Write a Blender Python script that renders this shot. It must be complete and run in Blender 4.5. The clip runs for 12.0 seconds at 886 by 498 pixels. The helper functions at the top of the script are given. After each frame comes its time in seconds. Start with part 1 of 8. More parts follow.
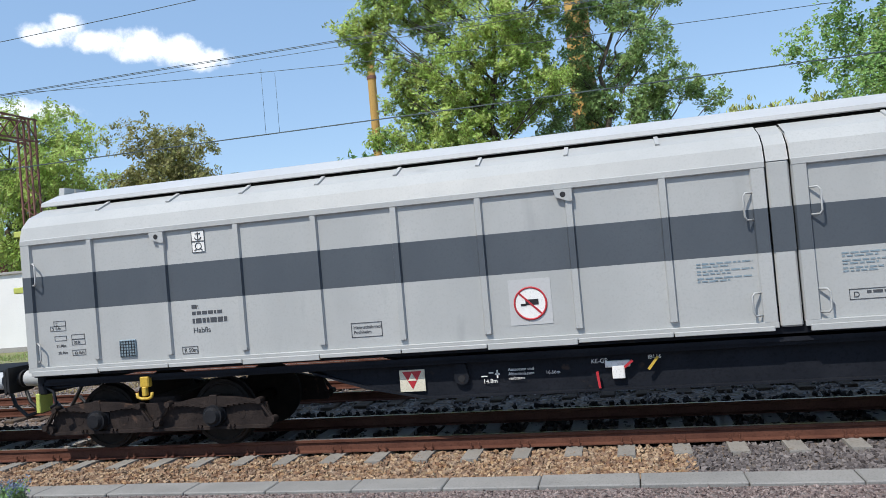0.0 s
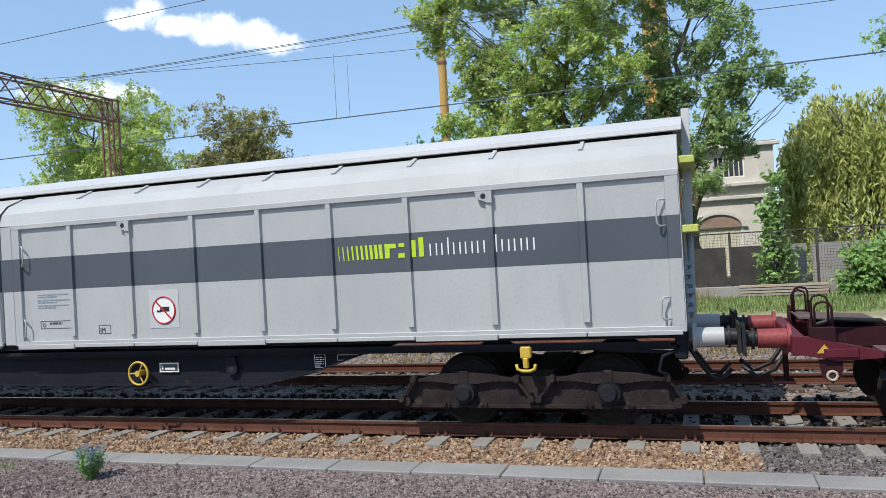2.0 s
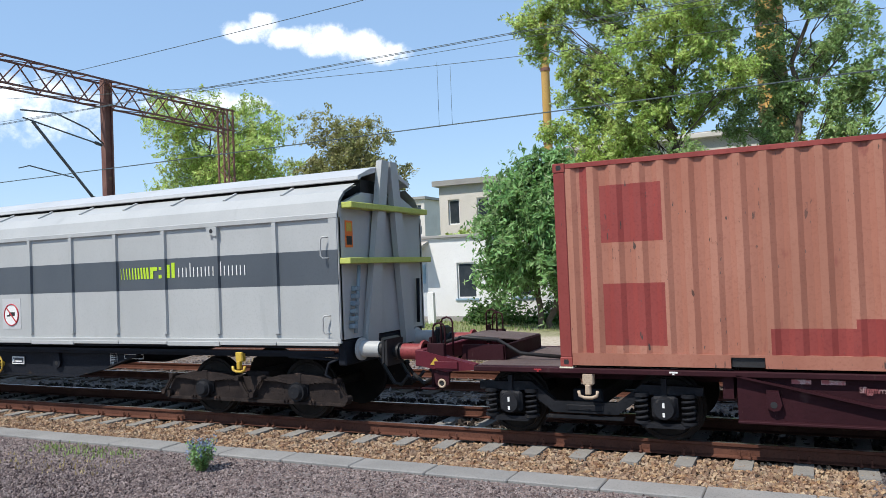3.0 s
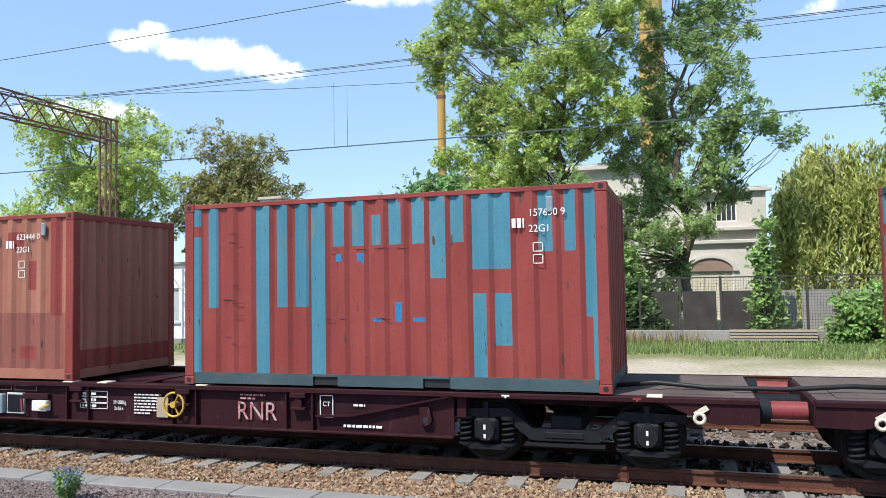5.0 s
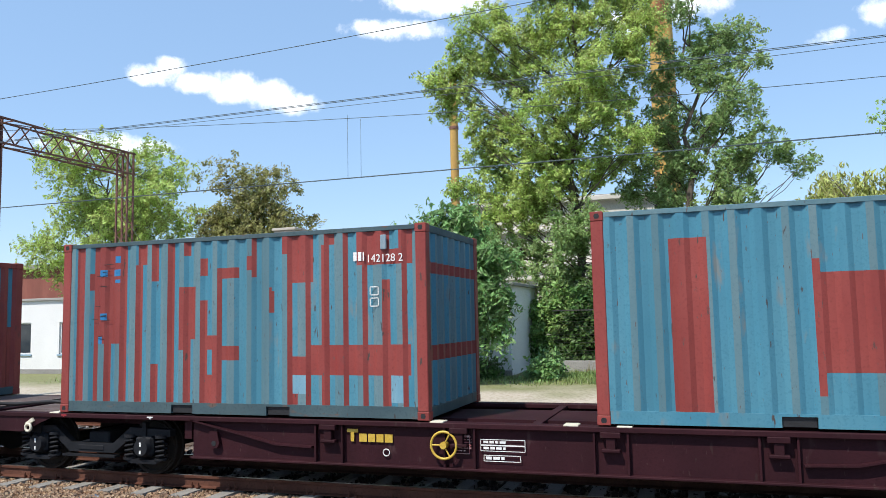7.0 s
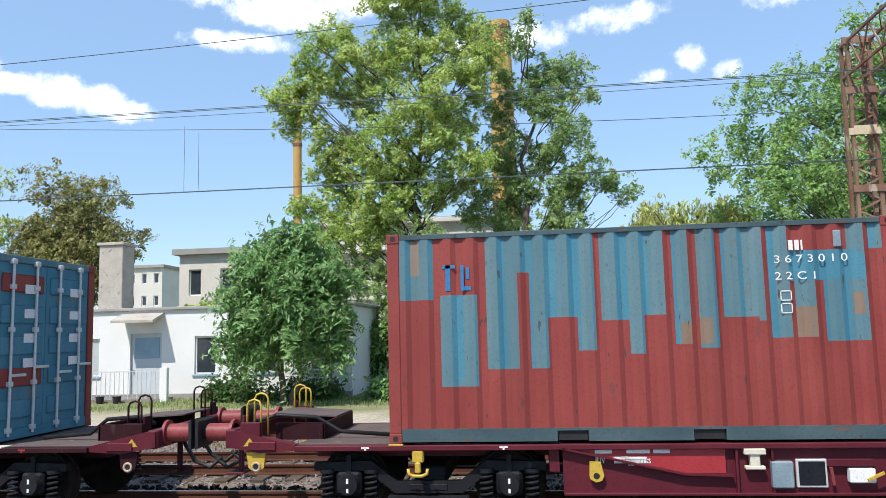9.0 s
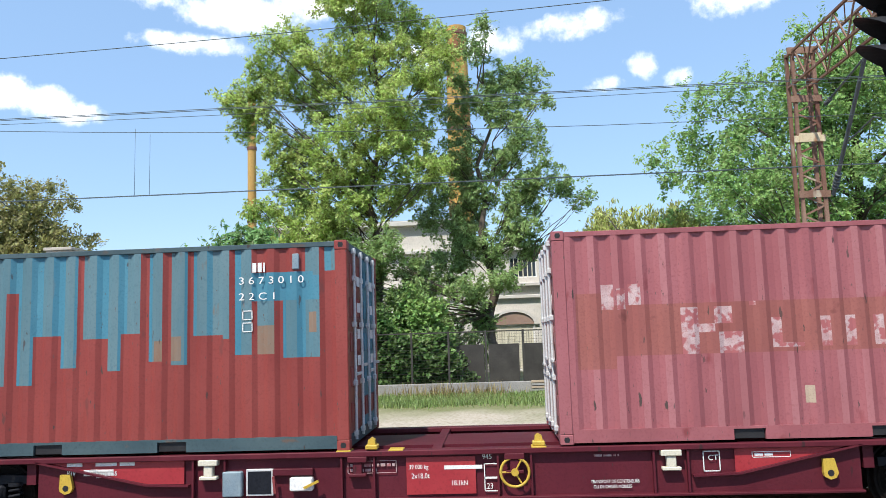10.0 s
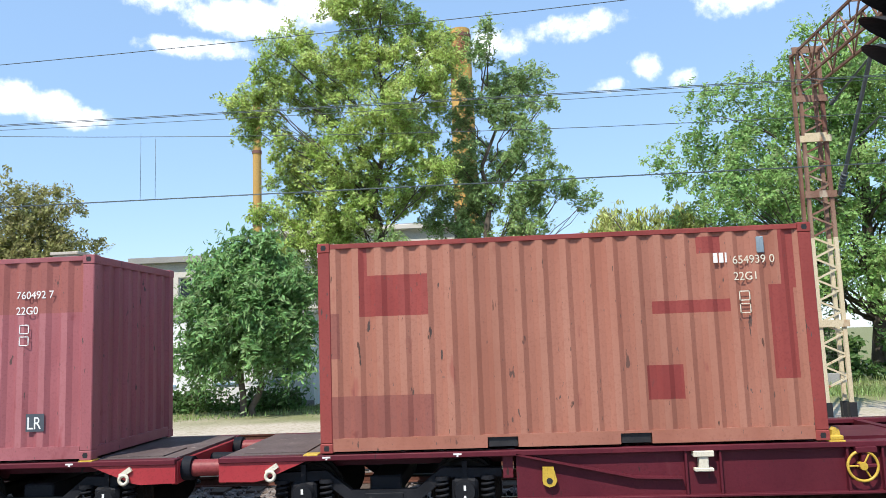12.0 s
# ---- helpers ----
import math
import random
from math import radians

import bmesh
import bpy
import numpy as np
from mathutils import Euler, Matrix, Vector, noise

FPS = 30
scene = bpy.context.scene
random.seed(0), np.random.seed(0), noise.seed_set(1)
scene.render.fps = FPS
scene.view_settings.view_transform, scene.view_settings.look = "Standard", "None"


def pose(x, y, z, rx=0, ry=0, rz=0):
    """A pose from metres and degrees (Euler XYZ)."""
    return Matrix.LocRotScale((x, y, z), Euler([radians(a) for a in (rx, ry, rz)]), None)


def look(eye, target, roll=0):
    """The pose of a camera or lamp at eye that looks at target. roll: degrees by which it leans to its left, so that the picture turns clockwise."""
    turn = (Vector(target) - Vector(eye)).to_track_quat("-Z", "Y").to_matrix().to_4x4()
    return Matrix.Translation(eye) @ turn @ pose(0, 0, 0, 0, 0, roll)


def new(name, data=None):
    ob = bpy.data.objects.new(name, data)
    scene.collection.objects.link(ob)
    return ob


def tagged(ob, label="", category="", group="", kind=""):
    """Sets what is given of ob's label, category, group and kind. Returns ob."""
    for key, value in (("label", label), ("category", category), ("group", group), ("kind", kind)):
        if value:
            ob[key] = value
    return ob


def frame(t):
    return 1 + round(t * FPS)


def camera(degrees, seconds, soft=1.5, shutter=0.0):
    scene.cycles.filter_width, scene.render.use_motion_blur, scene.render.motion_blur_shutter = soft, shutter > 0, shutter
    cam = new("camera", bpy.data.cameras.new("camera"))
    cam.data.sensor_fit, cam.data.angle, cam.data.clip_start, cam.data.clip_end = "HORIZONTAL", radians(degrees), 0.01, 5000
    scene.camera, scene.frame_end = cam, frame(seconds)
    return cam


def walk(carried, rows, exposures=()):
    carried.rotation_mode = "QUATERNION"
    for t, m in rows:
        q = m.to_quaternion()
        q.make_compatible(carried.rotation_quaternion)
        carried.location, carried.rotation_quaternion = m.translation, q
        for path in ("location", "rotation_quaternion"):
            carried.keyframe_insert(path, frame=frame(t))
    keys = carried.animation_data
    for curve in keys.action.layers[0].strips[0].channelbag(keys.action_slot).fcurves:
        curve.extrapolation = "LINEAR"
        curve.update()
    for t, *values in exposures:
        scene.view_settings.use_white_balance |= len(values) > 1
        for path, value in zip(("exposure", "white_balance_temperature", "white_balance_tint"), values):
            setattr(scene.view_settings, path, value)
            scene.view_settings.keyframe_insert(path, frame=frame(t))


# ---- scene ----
cam = camera(60.1, 12.0, soft=0.6)
EYE = 2.26   # the camera's height over the rail heads
# seconds, yaw, pitch, roll
PATH = [
    (0, 13.44, 1.20, 4.95),
    (0.5, 13.91, 0.16, 3.94),
    (1, 13.01, 0.49, 3.72),
    (1.5, 13.84, 0.55, 3.71),
    (2, 18.32, 0.53, 3.26),
    (2.5, 23.20, 0.88, 2.25),
    (3, 25.78, 1.42, 2.24),
    (3.5, 25.45, 2.44, 1.97),
    (3.7, 25.48, 3.36, 1.85),
    (5.3, 16.92, 2.83, 0.87),
    (5.5, 18.60, 3.09, 1.28),
    (6, 20.76, 4.30, 1.43),
    (6.5, 18.97, 4.65, 1.28),
    (6.7, 18.90, 4.86, 1.22),
    (8.3, 12.29, 6.24, 0.92),
    (8.5, 10.36, 6.19, 0.96),
    (9, 6.92, 6.42, 1.37),
    (9.5, 4.34, 6.78, 1.71),
    (10, 3.69, 6.68, 1.80),
    (10.5, 3.56, 6.21, 1.94),
    (11, 3.86, 6.29, 1.89),
    (11.5, 4.47, 7.00, 1.99),
    (12, 4.12, 6.87, 2.08)]
# the clip's camera brightens its picture as more dark colours come into view
EXPOSURES = [(0.0, 0.43), (2.0, 0.48), (3.5, 0.55), (5.5, 0.76), (6.5, 0.60), (8.5, 0.60), (9.0, 0.64), (10.5, 0.72), (12.0, 0.76)]
walk(cam, [(t, pose(0, 0, EYE, 90 + p, r, y)) for t, y, p, r in PATH], EXPOSURES)

# ---- world, sun, exposure ----
SUN_EL, SUN_AZ = radians(56), radians(206)     # the sun stands behind the camera, a little to its left
world = bpy.data.worlds.new("sky")
scene.world = world
world.use_nodes = True
wn, wl = world.node_tree.nodes, world.node_tree.links
wn.clear()


def wnode(node, **props):
    n = wn.new(node)
    for k, v in props.items():
        if k == "op":
            n.operation = v
        elif k == "kind":
            n.sky_type = v
    return n


def wmath(op, a, b=None, c=None):
    n = wnode("ShaderNodeMath", op=op)
    for i, v in enumerate((a, b, c)):
        if v is None:
            continue
        if isinstance(v, (int, float)):
            n.inputs[i].default_value = v
        else:
            wl.new(v, n.inputs[i])
    return n.outputs[0]


sky = wnode("ShaderNodeTexSky", kind="NISHITA")
sky.sun_disc, sky.sun_elevation, sky.sun_rotation = False, SUN_EL, SUN_AZ
sky.air_density, sky.dust_density, sky.ozone_density = 1.0, 0.25, 1.1
tc = wnode("ShaderNodeTexCoord")
warp = wnode("ShaderNodeTexNoise")
warp.inputs["Scale"].default_value, warp.inputs["Detail"].default_value = 34.0, 8.0
warp.inputs["Roughness"].default_value = 0.62
wl.new(tc.outputs["Generated"], warp.inputs["Vector"])
# cumulus clouds: azimuth, elevation, half width, half height in degrees, density
CLOUDS = [(39.5, 17.3, 2.0, 0.75, 1.1), (38.3, 18.0, 1.2, 0.7, 1.1), (36.4, 17.0, 2.0, 0.8, 1.2), (34.0, 16.8, 2.2, 1.2, 1.4), (31.6, 16.5, 2.2, 1.2, 1.4), (29.6, 15.9, 2.2, 0.8, 1.1),
          (21.8, 21.2, 4.2, 0.8, 1.1), (18.0, 23.4, 5.0, 1.5, 1.4), (24.6, 24.6, 3.2, 1.3, 1.1), (13.0, 24.5, 4.0, 1.5, 1.2), (18.0, 27.5, 7.0, 2.2, 1.2), (-0.6, 21.6, 2.6, 1.3, 1.0), (4.5, 20.8, 2.2, 1.0, 0.8),
          (-6.2, 22.2, 2.8, 1.0, 0.9), (-9.0, 22.6, 2.0, 0.9, 0.8), (-12.2, 18.9, 1.1, 1.0, 1.0), (-9.3, 18.0, 1.5, 0.6, 0.7), (-14.4, 18.0, 1.1, 0.7, 0.8),
          (-19.2, 22.8, 3.6, 1.3, 0.9), (-22.5, 24.0, 3.0, 1.4, 0.9), (42.5, 12.2, 4.5, 0.8, 0.8), (56.0, 11.5, 7.0, 2.2, 0.7), (-40, 20, 9, 3, 0.9),
          (75, 24, 8, 3, 0.9), (120, 30, 12, 5, 0.9), (200, 26, 14, 4, 0.9), (260, 33, 12, 5, 0.9), (310, 22, 9, 3, 0.9)]
sep = wnode("ShaderNodeSeparateXYZ")
wl.new(tc.outputs["Generated"], sep.inputs[0])
azim = wmath("ARCTAN2", wmath("MULTIPLY", sep.outputs[0], -1.0), sep.outputs[1])
elev = wmath("ARCSINE", sep.outputs[2])
total = None
for a, e, w, h, dens in CLOUDS:
    da = wmath("WRAP", wmath("SUBTRACT", azim, radians(a)), math.pi, -math.pi)
    u = wmath("DIVIDE", da, radians(w))
    v = wmath("DIVIDE", wmath("SUBTRACT", elev, radians(e)), radians(h))
    r2 = wmath("ADD", wmath("MULTIPLY", u, u), wmath("MULTIPLY", v, v))
    g = wmath("MULTIPLY", wmath("SUBTRACT", 1.0, r2), dens)
    g = wmath("MAXIMUM", g, -1.0)
    total = g if total is None else wmath("MAXIMUM", total, g)
puffs = wmath("ADD", wmath("MULTIPLY", total, 0.5), wmath("MULTIPLY", wmath("SUBTRACT", warp.outputs[0], 0.5), 1.9))
mask = wnode("ShaderNodeMapRange")
mask.inputs["From Min"].default_value, mask.inputs["From Max"].default_value = -0.14, 0.8
mask.interpolation_type = "SMOOTHSTEP"
wl.new(puffs, mask.inputs["Value"])
cloud = wnode("ShaderNodeRGB")
cloud.outputs[0].default_value = (7.2, 7.3, 7.5, 1)
mixc = wnode("ShaderNodeMix")
mixc.data_type = "RGBA"
wl.new(mask.outputs[0], mixc.inputs["Factor"])
haze = wnode("ShaderNodeMix")
haze.data_type = "RGBA"
haze.inputs["Factor"].default_value = 0.62
haze.inputs["B"].default_value = (1.50, 2.47, 3.95, 1)       # an even summer haze through the whole sky
wl.new(sky.outputs[0], haze.inputs["A"])
wl.new(haze.outputs["Result"], mixc.inputs["A"])
wl.new(cloud.outputs[0], mixc.inputs["B"])
bg = wnode("ShaderNodeBackground")
bg.inputs["Strength"].default_value = 0.15
wl.new(mixc.outputs["Result"], bg.inputs["Color"])
wl.new(bg.outputs[0], wnode("ShaderNodeOutputWorld").inputs[0])

sun = new("sun", bpy.data.lights.new("sun", "SUN"))
sun.data.energy, sun.data.angle, sun.data.color = 3.5, radians(0.5), (1.0, 0.94, 0.85)
away = Vector((math.sin(SUN_AZ) * math.cos(SUN_EL), math.cos(SUN_AZ) * math.cos(SUN_EL), math.sin(SUN_EL)))
sun.matrix_basis = look(away * 50, (0, 0, 0))

# ---- materials ----


def surface(name, a, b, rough=0.6, metal=0.0, scale=4.0, stretch=(1, 1, 1), fine=60.0, bump=0.15, speck=None, speck_at=0.62, speck_scale=9.0,
            speck_stretch=(1, 1, 1), island=0.0, thin=0.0, own=True, mottle=0.6, scuff=None, cells=0.0, spec=None, dents=0.0):
    """A two-scale surface: colours a and b in broad patches, fine grain and relief, and specks or streaks of a third colour."""
    m = bpy.data.materials.new(name)
    m.use_nodes = True
    n, l = m.node_tree.nodes, m.node_tree.links
    bsdf = n["Principled BSDF"]
    tex = n.new("ShaderNodeTexCoord")
    info = n.new("ShaderNodeObjectInfo")

    def tone(sc, detail, st):
        mp = n.new("ShaderNodeMapping")
        mp.inputs["Scale"].default_value = st
        l.new(tex.outputs["Object"], mp.inputs["Vector"])
        t = n.new("ShaderNodeTexNoise")
        t.noise_dimensions = "4D"
        t.inputs["Scale"].default_value, t.inputs["Detail"].default_value = sc, detail
        l.new(mp.outputs[0], t.inputs["Vector"])
        if own:
            k = n.new("ShaderNodeMath")
            k.operation = "MULTIPLY"
            k.inputs[1].default_value = 17.0
            l.new(info.outputs["Random"], k.inputs[0])
            l.new(k.outputs[0], t.inputs["W"])
        return t.outputs[0]

    def ramp(value, lo, hi):
        r = n.new("ShaderNodeMapRange")
        r.inputs["From Min"].default_value, r.inputs["From Max"].default_value = lo, hi
        l.new(value, r.inputs["Value"])
        return r.outputs[0]

    def blend(fac, ca, cb, how="MIX"):
        x = n.new("ShaderNodeMix")
        x.data_type, x.blend_type = "RGBA", how
        if isinstance(fac, float):
            x.inputs["Factor"].default_value = fac
        else:
            l.new(fac, x.inputs["Factor"])
        for s, c in (("A", ca), ("B", cb)):
            if isinstance(c, tuple):
                x.inputs[s].default_value = (*c, 1)
            else:
                l.new(c, x.inputs[s])
        return x.outputs["Result"]

    col = blend(ramp(tone(scale, 5, stretch), 0.32, 0.68), a, b)
    grain = tone(fine, 3, (1, 1, 1))
    dark = tuple(c * mottle for c in a)
    col = blend(ramp(grain, 0.5, 0.85), col, dark)
    if speck:
        col = blend(ramp(tone(speck_scale, 6, speck_stretch), speck_at, speck_at + 0.08), col, speck)
    if scuff:
        col = blend(ramp(tone(13.0, 4, (1, 1, 0.28)), 0.672, 0.70), col, scuff)
        col = blend(ramp(tone(42.0, 3, (1, 1, 0.22)), 0.69, 0.71), col, tuple(1.5 * c for c in scuff))
        col = blend(ramp(tone(1.1, 3, (1, 1, 0.12)), 0.45, 0.8), col, tuple(0.72 * c for c in a))
    relief = grain
    if cells:
        vo = n.new("ShaderNodeTexVoronoi")
        vo.inputs["Scale"].default_value = cells
        l.new(tex.outputs["Object"], vo.inputs["Vector"])
        sepc = n.new("ShaderNodeSeparateColor")
        l.new(vo.outputs["Color"], sepc.inputs[0])
        hs = n.new("ShaderNodeHueSaturation")
        mv = n.new("ShaderNodeMapRange")
        mv.inputs["To Min"].default_value, mv.inputs["To Max"].default_value = 0.55, 1.5
        l.new(sepc.outputs[0], mv.inputs["Value"])
        l.new(mv.outputs[0], hs.inputs["Value"])
        ms = n.new("ShaderNodeMapRange")
        ms.inputs["To Min"].default_value, ms.inputs["To Max"].default_value = 0.5, 1.6
        l.new(sepc.outputs[1], ms.inputs["Value"])
        l.new(ms.outputs[0], hs.inputs["Saturation"])
        l.new(col, hs.inputs["Color"])
        col = hs.outputs[0]
        iv = n.new("ShaderNodeMath")
        iv.operation = "SUBTRACT"
        iv.inputs[0].default_value = 1.0
        l.new(vo.outputs["Distance"], iv.inputs[1])
        relief = iv.outputs[0]
    if island:
        geo = n.new("ShaderNodeNewGeometry")
        hsv = n.new("ShaderNodeHueSaturation")
        v = n.new("ShaderNodeMapRange")
        v.inputs["To Min"].default_value, v.inputs["To Max"].default_value = 1 - island, 1 + island
        l.new(geo.outputs["Random Per Island"], v.inputs["Value"])
        l.new(v.outputs[0], hsv.inputs["Value"])
        l.new(col, hsv.inputs["Color"])
        h = n.new("ShaderNodeMapRange")
        h.inputs["To Min"].default_value, h.inputs["To Max"].default_value = 0.5 - 0.03 * island, 0.5 + 0.03 * island
        l.new(geo.outputs["Random Per Island"], h.inputs["Value"])
        l.new(h.outputs[0], hsv.inputs["Hue"])
        col = hsv.outputs[0]
    l.new(col, bsdf.inputs["Base Color"])
    bsdf.inputs["Roughness"].default_value, bsdf.inputs["Metallic"].default_value = rough, metal
    bsdf.inputs["Specular IOR Level"].default_value = spec if spec is not None else (0.5 if rough < 0.47 else 0.3 if rough < 0.64 else 0.12)
    if bump:
        bp = n.new("ShaderNodeBump")
        bp.inputs["Strength"].default_value, bp.inputs["Distance"].default_value = bump, 0.02
        l.new(relief, bp.inputs["Height"])
        if dents:
            wave = n.new("ShaderNodeBump")
            wave.inputs["Strength"].default_value, wave.inputs["Distance"].default_value = dents, 0.05
            l.new(tone(2.6, 2, (1, 1, 0.7)), wave.inputs["Height"])
            l.new(wave.outputs[0], bp.inputs["Normal"])
        l.new(bp.outputs[0], bsdf.inputs["Normal"])
    if thin:
        tr = n.new("ShaderNodeBsdfTranslucent")
        l.new(col, tr.inputs["Color"])
        mx = n.new("ShaderNodeMixShader")
        mx.inputs[0].default_value = thin
        l.new(bsdf.outputs[0], mx.inputs[1])
        l.new(tr.outputs[0], mx.inputs[2])
        l.new(mx.outputs[0], n["Material Output"].inputs["Surface"])
    return m


RUST = (0.13, 0.055, 0.03)
M = {}
M["wagon_grey"] = surface("wagon_grey", (0.365, 0.376, 0.374), (0.420, 0.431, 0.427), 0.42, 0, 1.3, (1, 1, 0.35), 40, 0.05, (0.33, 0.34, 0.34), 0.64, 2.2, (1, 1, 0.25), mottle=0.93, dents=0.25)
M["wagon_roof"] = surface("wagon_roof", (0.43, 0.44, 0.445), (0.49, 0.50, 0.505), 0.45, 0, 1.0, (1, 1, 1), 40, 0.05, mottle=0.93)
M["wagon_dark"] = surface("wagon_dark", (0.062, 0.074, 0.09), (0.075, 0.088, 0.104), 0.42, 0, 1.5, (1, 1, 0.5), 40, 0.05, mottle=0.93)
M["underframe"] = surface("underframe", (0.009, 0.011, 0.016), (0.016, 0.018, 0.024), 0.65, 0, 2.0, (1, 1, 1), 30, 0.2, (0.04, 0.03, 0.025), 0.66, 5, spec=0.12)
M["bogie_dark"] = surface("bogie_dark", (0.022, 0.018, 0.018), (0.042, 0.033, 0.030), 0.85, 0, 4.0, (1, 1, 1), 50, 0.3, (0.075, 0.05, 0.04), 0.62, 7, spec=0.08)
M["bogie_black"] = surface("bogie_black", (0.010, 0.011, 0.014), (0.02, 0.021, 0.025), 0.6, 0, 4.0, (1, 1, 1), 50, 0.3, (0.06, 0.055, 0.05), 0.64, 7, spec=0.15)
M["wheel"] = surface("wheel", (0.016, 0.014, 0.013), (0.03, 0.025, 0.022), 0.75, 0, 6.0, spec=0.10)
M["tread"] = surface("tread", (0.35, 0.34, 0.33), (0.45, 0.44, 0.43), 0.3, 0.9, 6.0)
M["yellow"] = surface("yellow", (0.50, 0.32, 0.035), (0.58, 0.40, 0.06), 0.45, 0, 6, (1, 1, 1), 60, 0.08, (0.3, 0.2, 0.05), 0.66, 8)
M["white"] = surface("white", (0.74, 0.74, 0.72), (0.8, 0.8, 0.78), 0.5, 0, 6, (1, 1, 1), 60, 0.03)
M["worn_white"] = surface("worn_white", (0.42, 0.26, 0.26), (0.54, 0.42, 0.42), 0.6, 0, 9, (1, 1, 1), 60, 0.03, (0.35, 0.11, 0.115), 0.47, 11)
M["black"] = surface("black", (0.02, 0.02, 0.022), (0.03, 0.03, 0.032), 0.5, 0, 6)
M["rubber"] = surface("rubber", (0.015, 0.015, 0.016), (0.025, 0.025, 0.027), 0.45, 0, 6, spec=0.25)
M["ink"] = surface("ink", (0.06, 0.065, 0.075), (0.08, 0.085, 0.095), 0.5, 0, 6, bump=0)
M["lime"] = surface("lime", (0.42, 0.62, 0.02), (0.46, 0.66, 0.03), 0.45, 0, 6, bump=0)
M["lime_dull"] = surface("lime_dull", (0.42, 0.47, 0.10), (0.5, 0.54, 0.14), 0.5, 0, 4)
M["sign_red"] = surface("sign_red", (0.42, 0.02, 0.03), (0.48, 0.03, 0.04), 0.45, 0, 6, bump=0)
M["cream"] = surface("cream", (0.62, 0.58, 0.46), (0.68, 0.64, 0.52), 0.5, 0, 6)
M["orange"] = surface("orange", (0.75, 0.17, 0.03), (0.8, 0.2, 0.04), 0.5, 0, 6, bump=0)
M["c_red"] = surface("c_red", (0.235, 0.042, 0.037), (0.285, 0.062, 0.052), 0.5, 0, 1.6, (1, 1, 0.5), 35, 0.08, (0.17, 0.05, 0.045), 0.66, 5, (1, 1, 0.4), mottle=0.82, scuff=(0.07, 0.05, 0.045), dents=0.40)
M["c_salmon"] = surface("c_salmon", (0.315, 0.12, 0.08), (0.365, 0.16, 0.112), 0.6, 0, 2.0, (1, 1, 0.25), 35, 0.08, (0.24, 0.075, 0.06), 0.66, 6, (1, 1, 0.3), mottle=0.82, scuff=(0.07, 0.05, 0.045), dents=0.40)
M["c_shade"] = surface("c_shade", (0.235, 0.080, 0.062), (0.28, 0.102, 0.080), 0.6, 0, 2.0, (1, 1, 0.25), 35, 0.08, (0.2, 0.06, 0.05), 0.66, 6, mottle=0.82, scuff=(0.07, 0.05, 0.045), dents=0.40)
M["c_blue"] = surface("c_blue", (0.052, 0.20, 0.285), (0.085, 0.24, 0.31), 0.5, 0, 2.0, (1, 1, 0.2), 35, 0.08, (0.17, 0.20, 0.20), 0.6, 5, (1, 1, 0.25), mottle=0.82, scuff=(0.07, 0.05, 0.045), dents=0.40)
M["c_grey"] = surface("c_grey", (0.085, 0.185, 0.225), (0.14, 0.215, 0.235), 0.58, 0, 2.4, (1, 1, 0.2), 35, 0.08, (0.19, 0.12, 0.08), 0.67, 6, (1, 1, 0.3), mottle=0.82, scuff=(0.07, 0.05, 0.045), dents=0.40)
M["c_rust"] = surface("c_rust", (0.26, 0.22, 0.18), (0.22, 0.12, 0.075), 0.65, 0, 3.0, (1, 1, 0.2), 35, 0.1, (0.12, 0.07, 0.05), 0.64, 6, mottle=0.82, scuff=(0.07, 0.05, 0.045))
M["c_pale"] = surface("c_pale", (0.15, 0.31, 0.40), (0.20, 0.35, 0.43), 0.5, 0, 3, (1, 1, 0.3), 35, 0.06, mottle=0.82, scuff=(0.07, 0.05, 0.045))
M["c_bright"] = surface("c_bright", (0.02, 0.16, 0.36), (0.04, 0.2, 0.4), 0.5, 0, 3, (1, 1, 0.3), 35, 0.06)
M["c_wine"] = surface("c_wine", (0.30, 0.092, 0.103), (0.36, 0.128, 0.140), 0.5, 0, 1.8, (1, 1, 0.3), 35, 0.08, (0.22, 0.05, 0.055), 0.64, 4, (1, 1, 0.5), mottle=0.82, scuff=(0.07, 0.05, 0.045), dents=0.40)
M["c_brown"] = surface("c_brown", (0.28, 0.09, 0.08), (0.33, 0.12, 0.10), 0.58, 0, 1.8, (1, 1, 0.3), 35, 0.08, (0.18, 0.055, 0.05), 0.64, 5, mottle=0.82, scuff=(0.07, 0.05, 0.045), dents=0.40)
# near-black, so the shade under the train is in the stones' own colour
M["ballast_shaded"] = surface("ballast_shaded", (0.028, 0.023, 0.021), (0.046, 0.038, 0.033), 0.9, 0, 6.0, (1, 1, 1), 70, 0.3, island=0.5, own=False, spec=0.05)
# faded outer folds in a paler tone, which puts the corrugation's light into colour
M["c_wine_pale_fold"] = surface("c_wine_pale_fold", (0.36, 0.132, 0.142), (0.42, 0.18, 0.19), 0.65, 0, 1.8, (1, 1, 0.3), 35, 0.08, (0.30, 0.08, 0.09), 0.62, 5, (1, 1, 0.3), mottle=0.85, scuff=(0.08, 0.05, 0.05), dents=0.40)
M["c_salmon_pale_fold"] = surface("c_salmon_pale_fold", (0.36, 0.155, 0.108), (0.41, 0.195, 0.14), 0.7, 0, 2.0, (1, 1, 0.25), 35, 0.08, (0.33, 0.12, 0.09), 0.62, 6, (1, 1, 0.3), mottle=0.85, scuff=(0.09, 0.05, 0.04), dents=0.40)
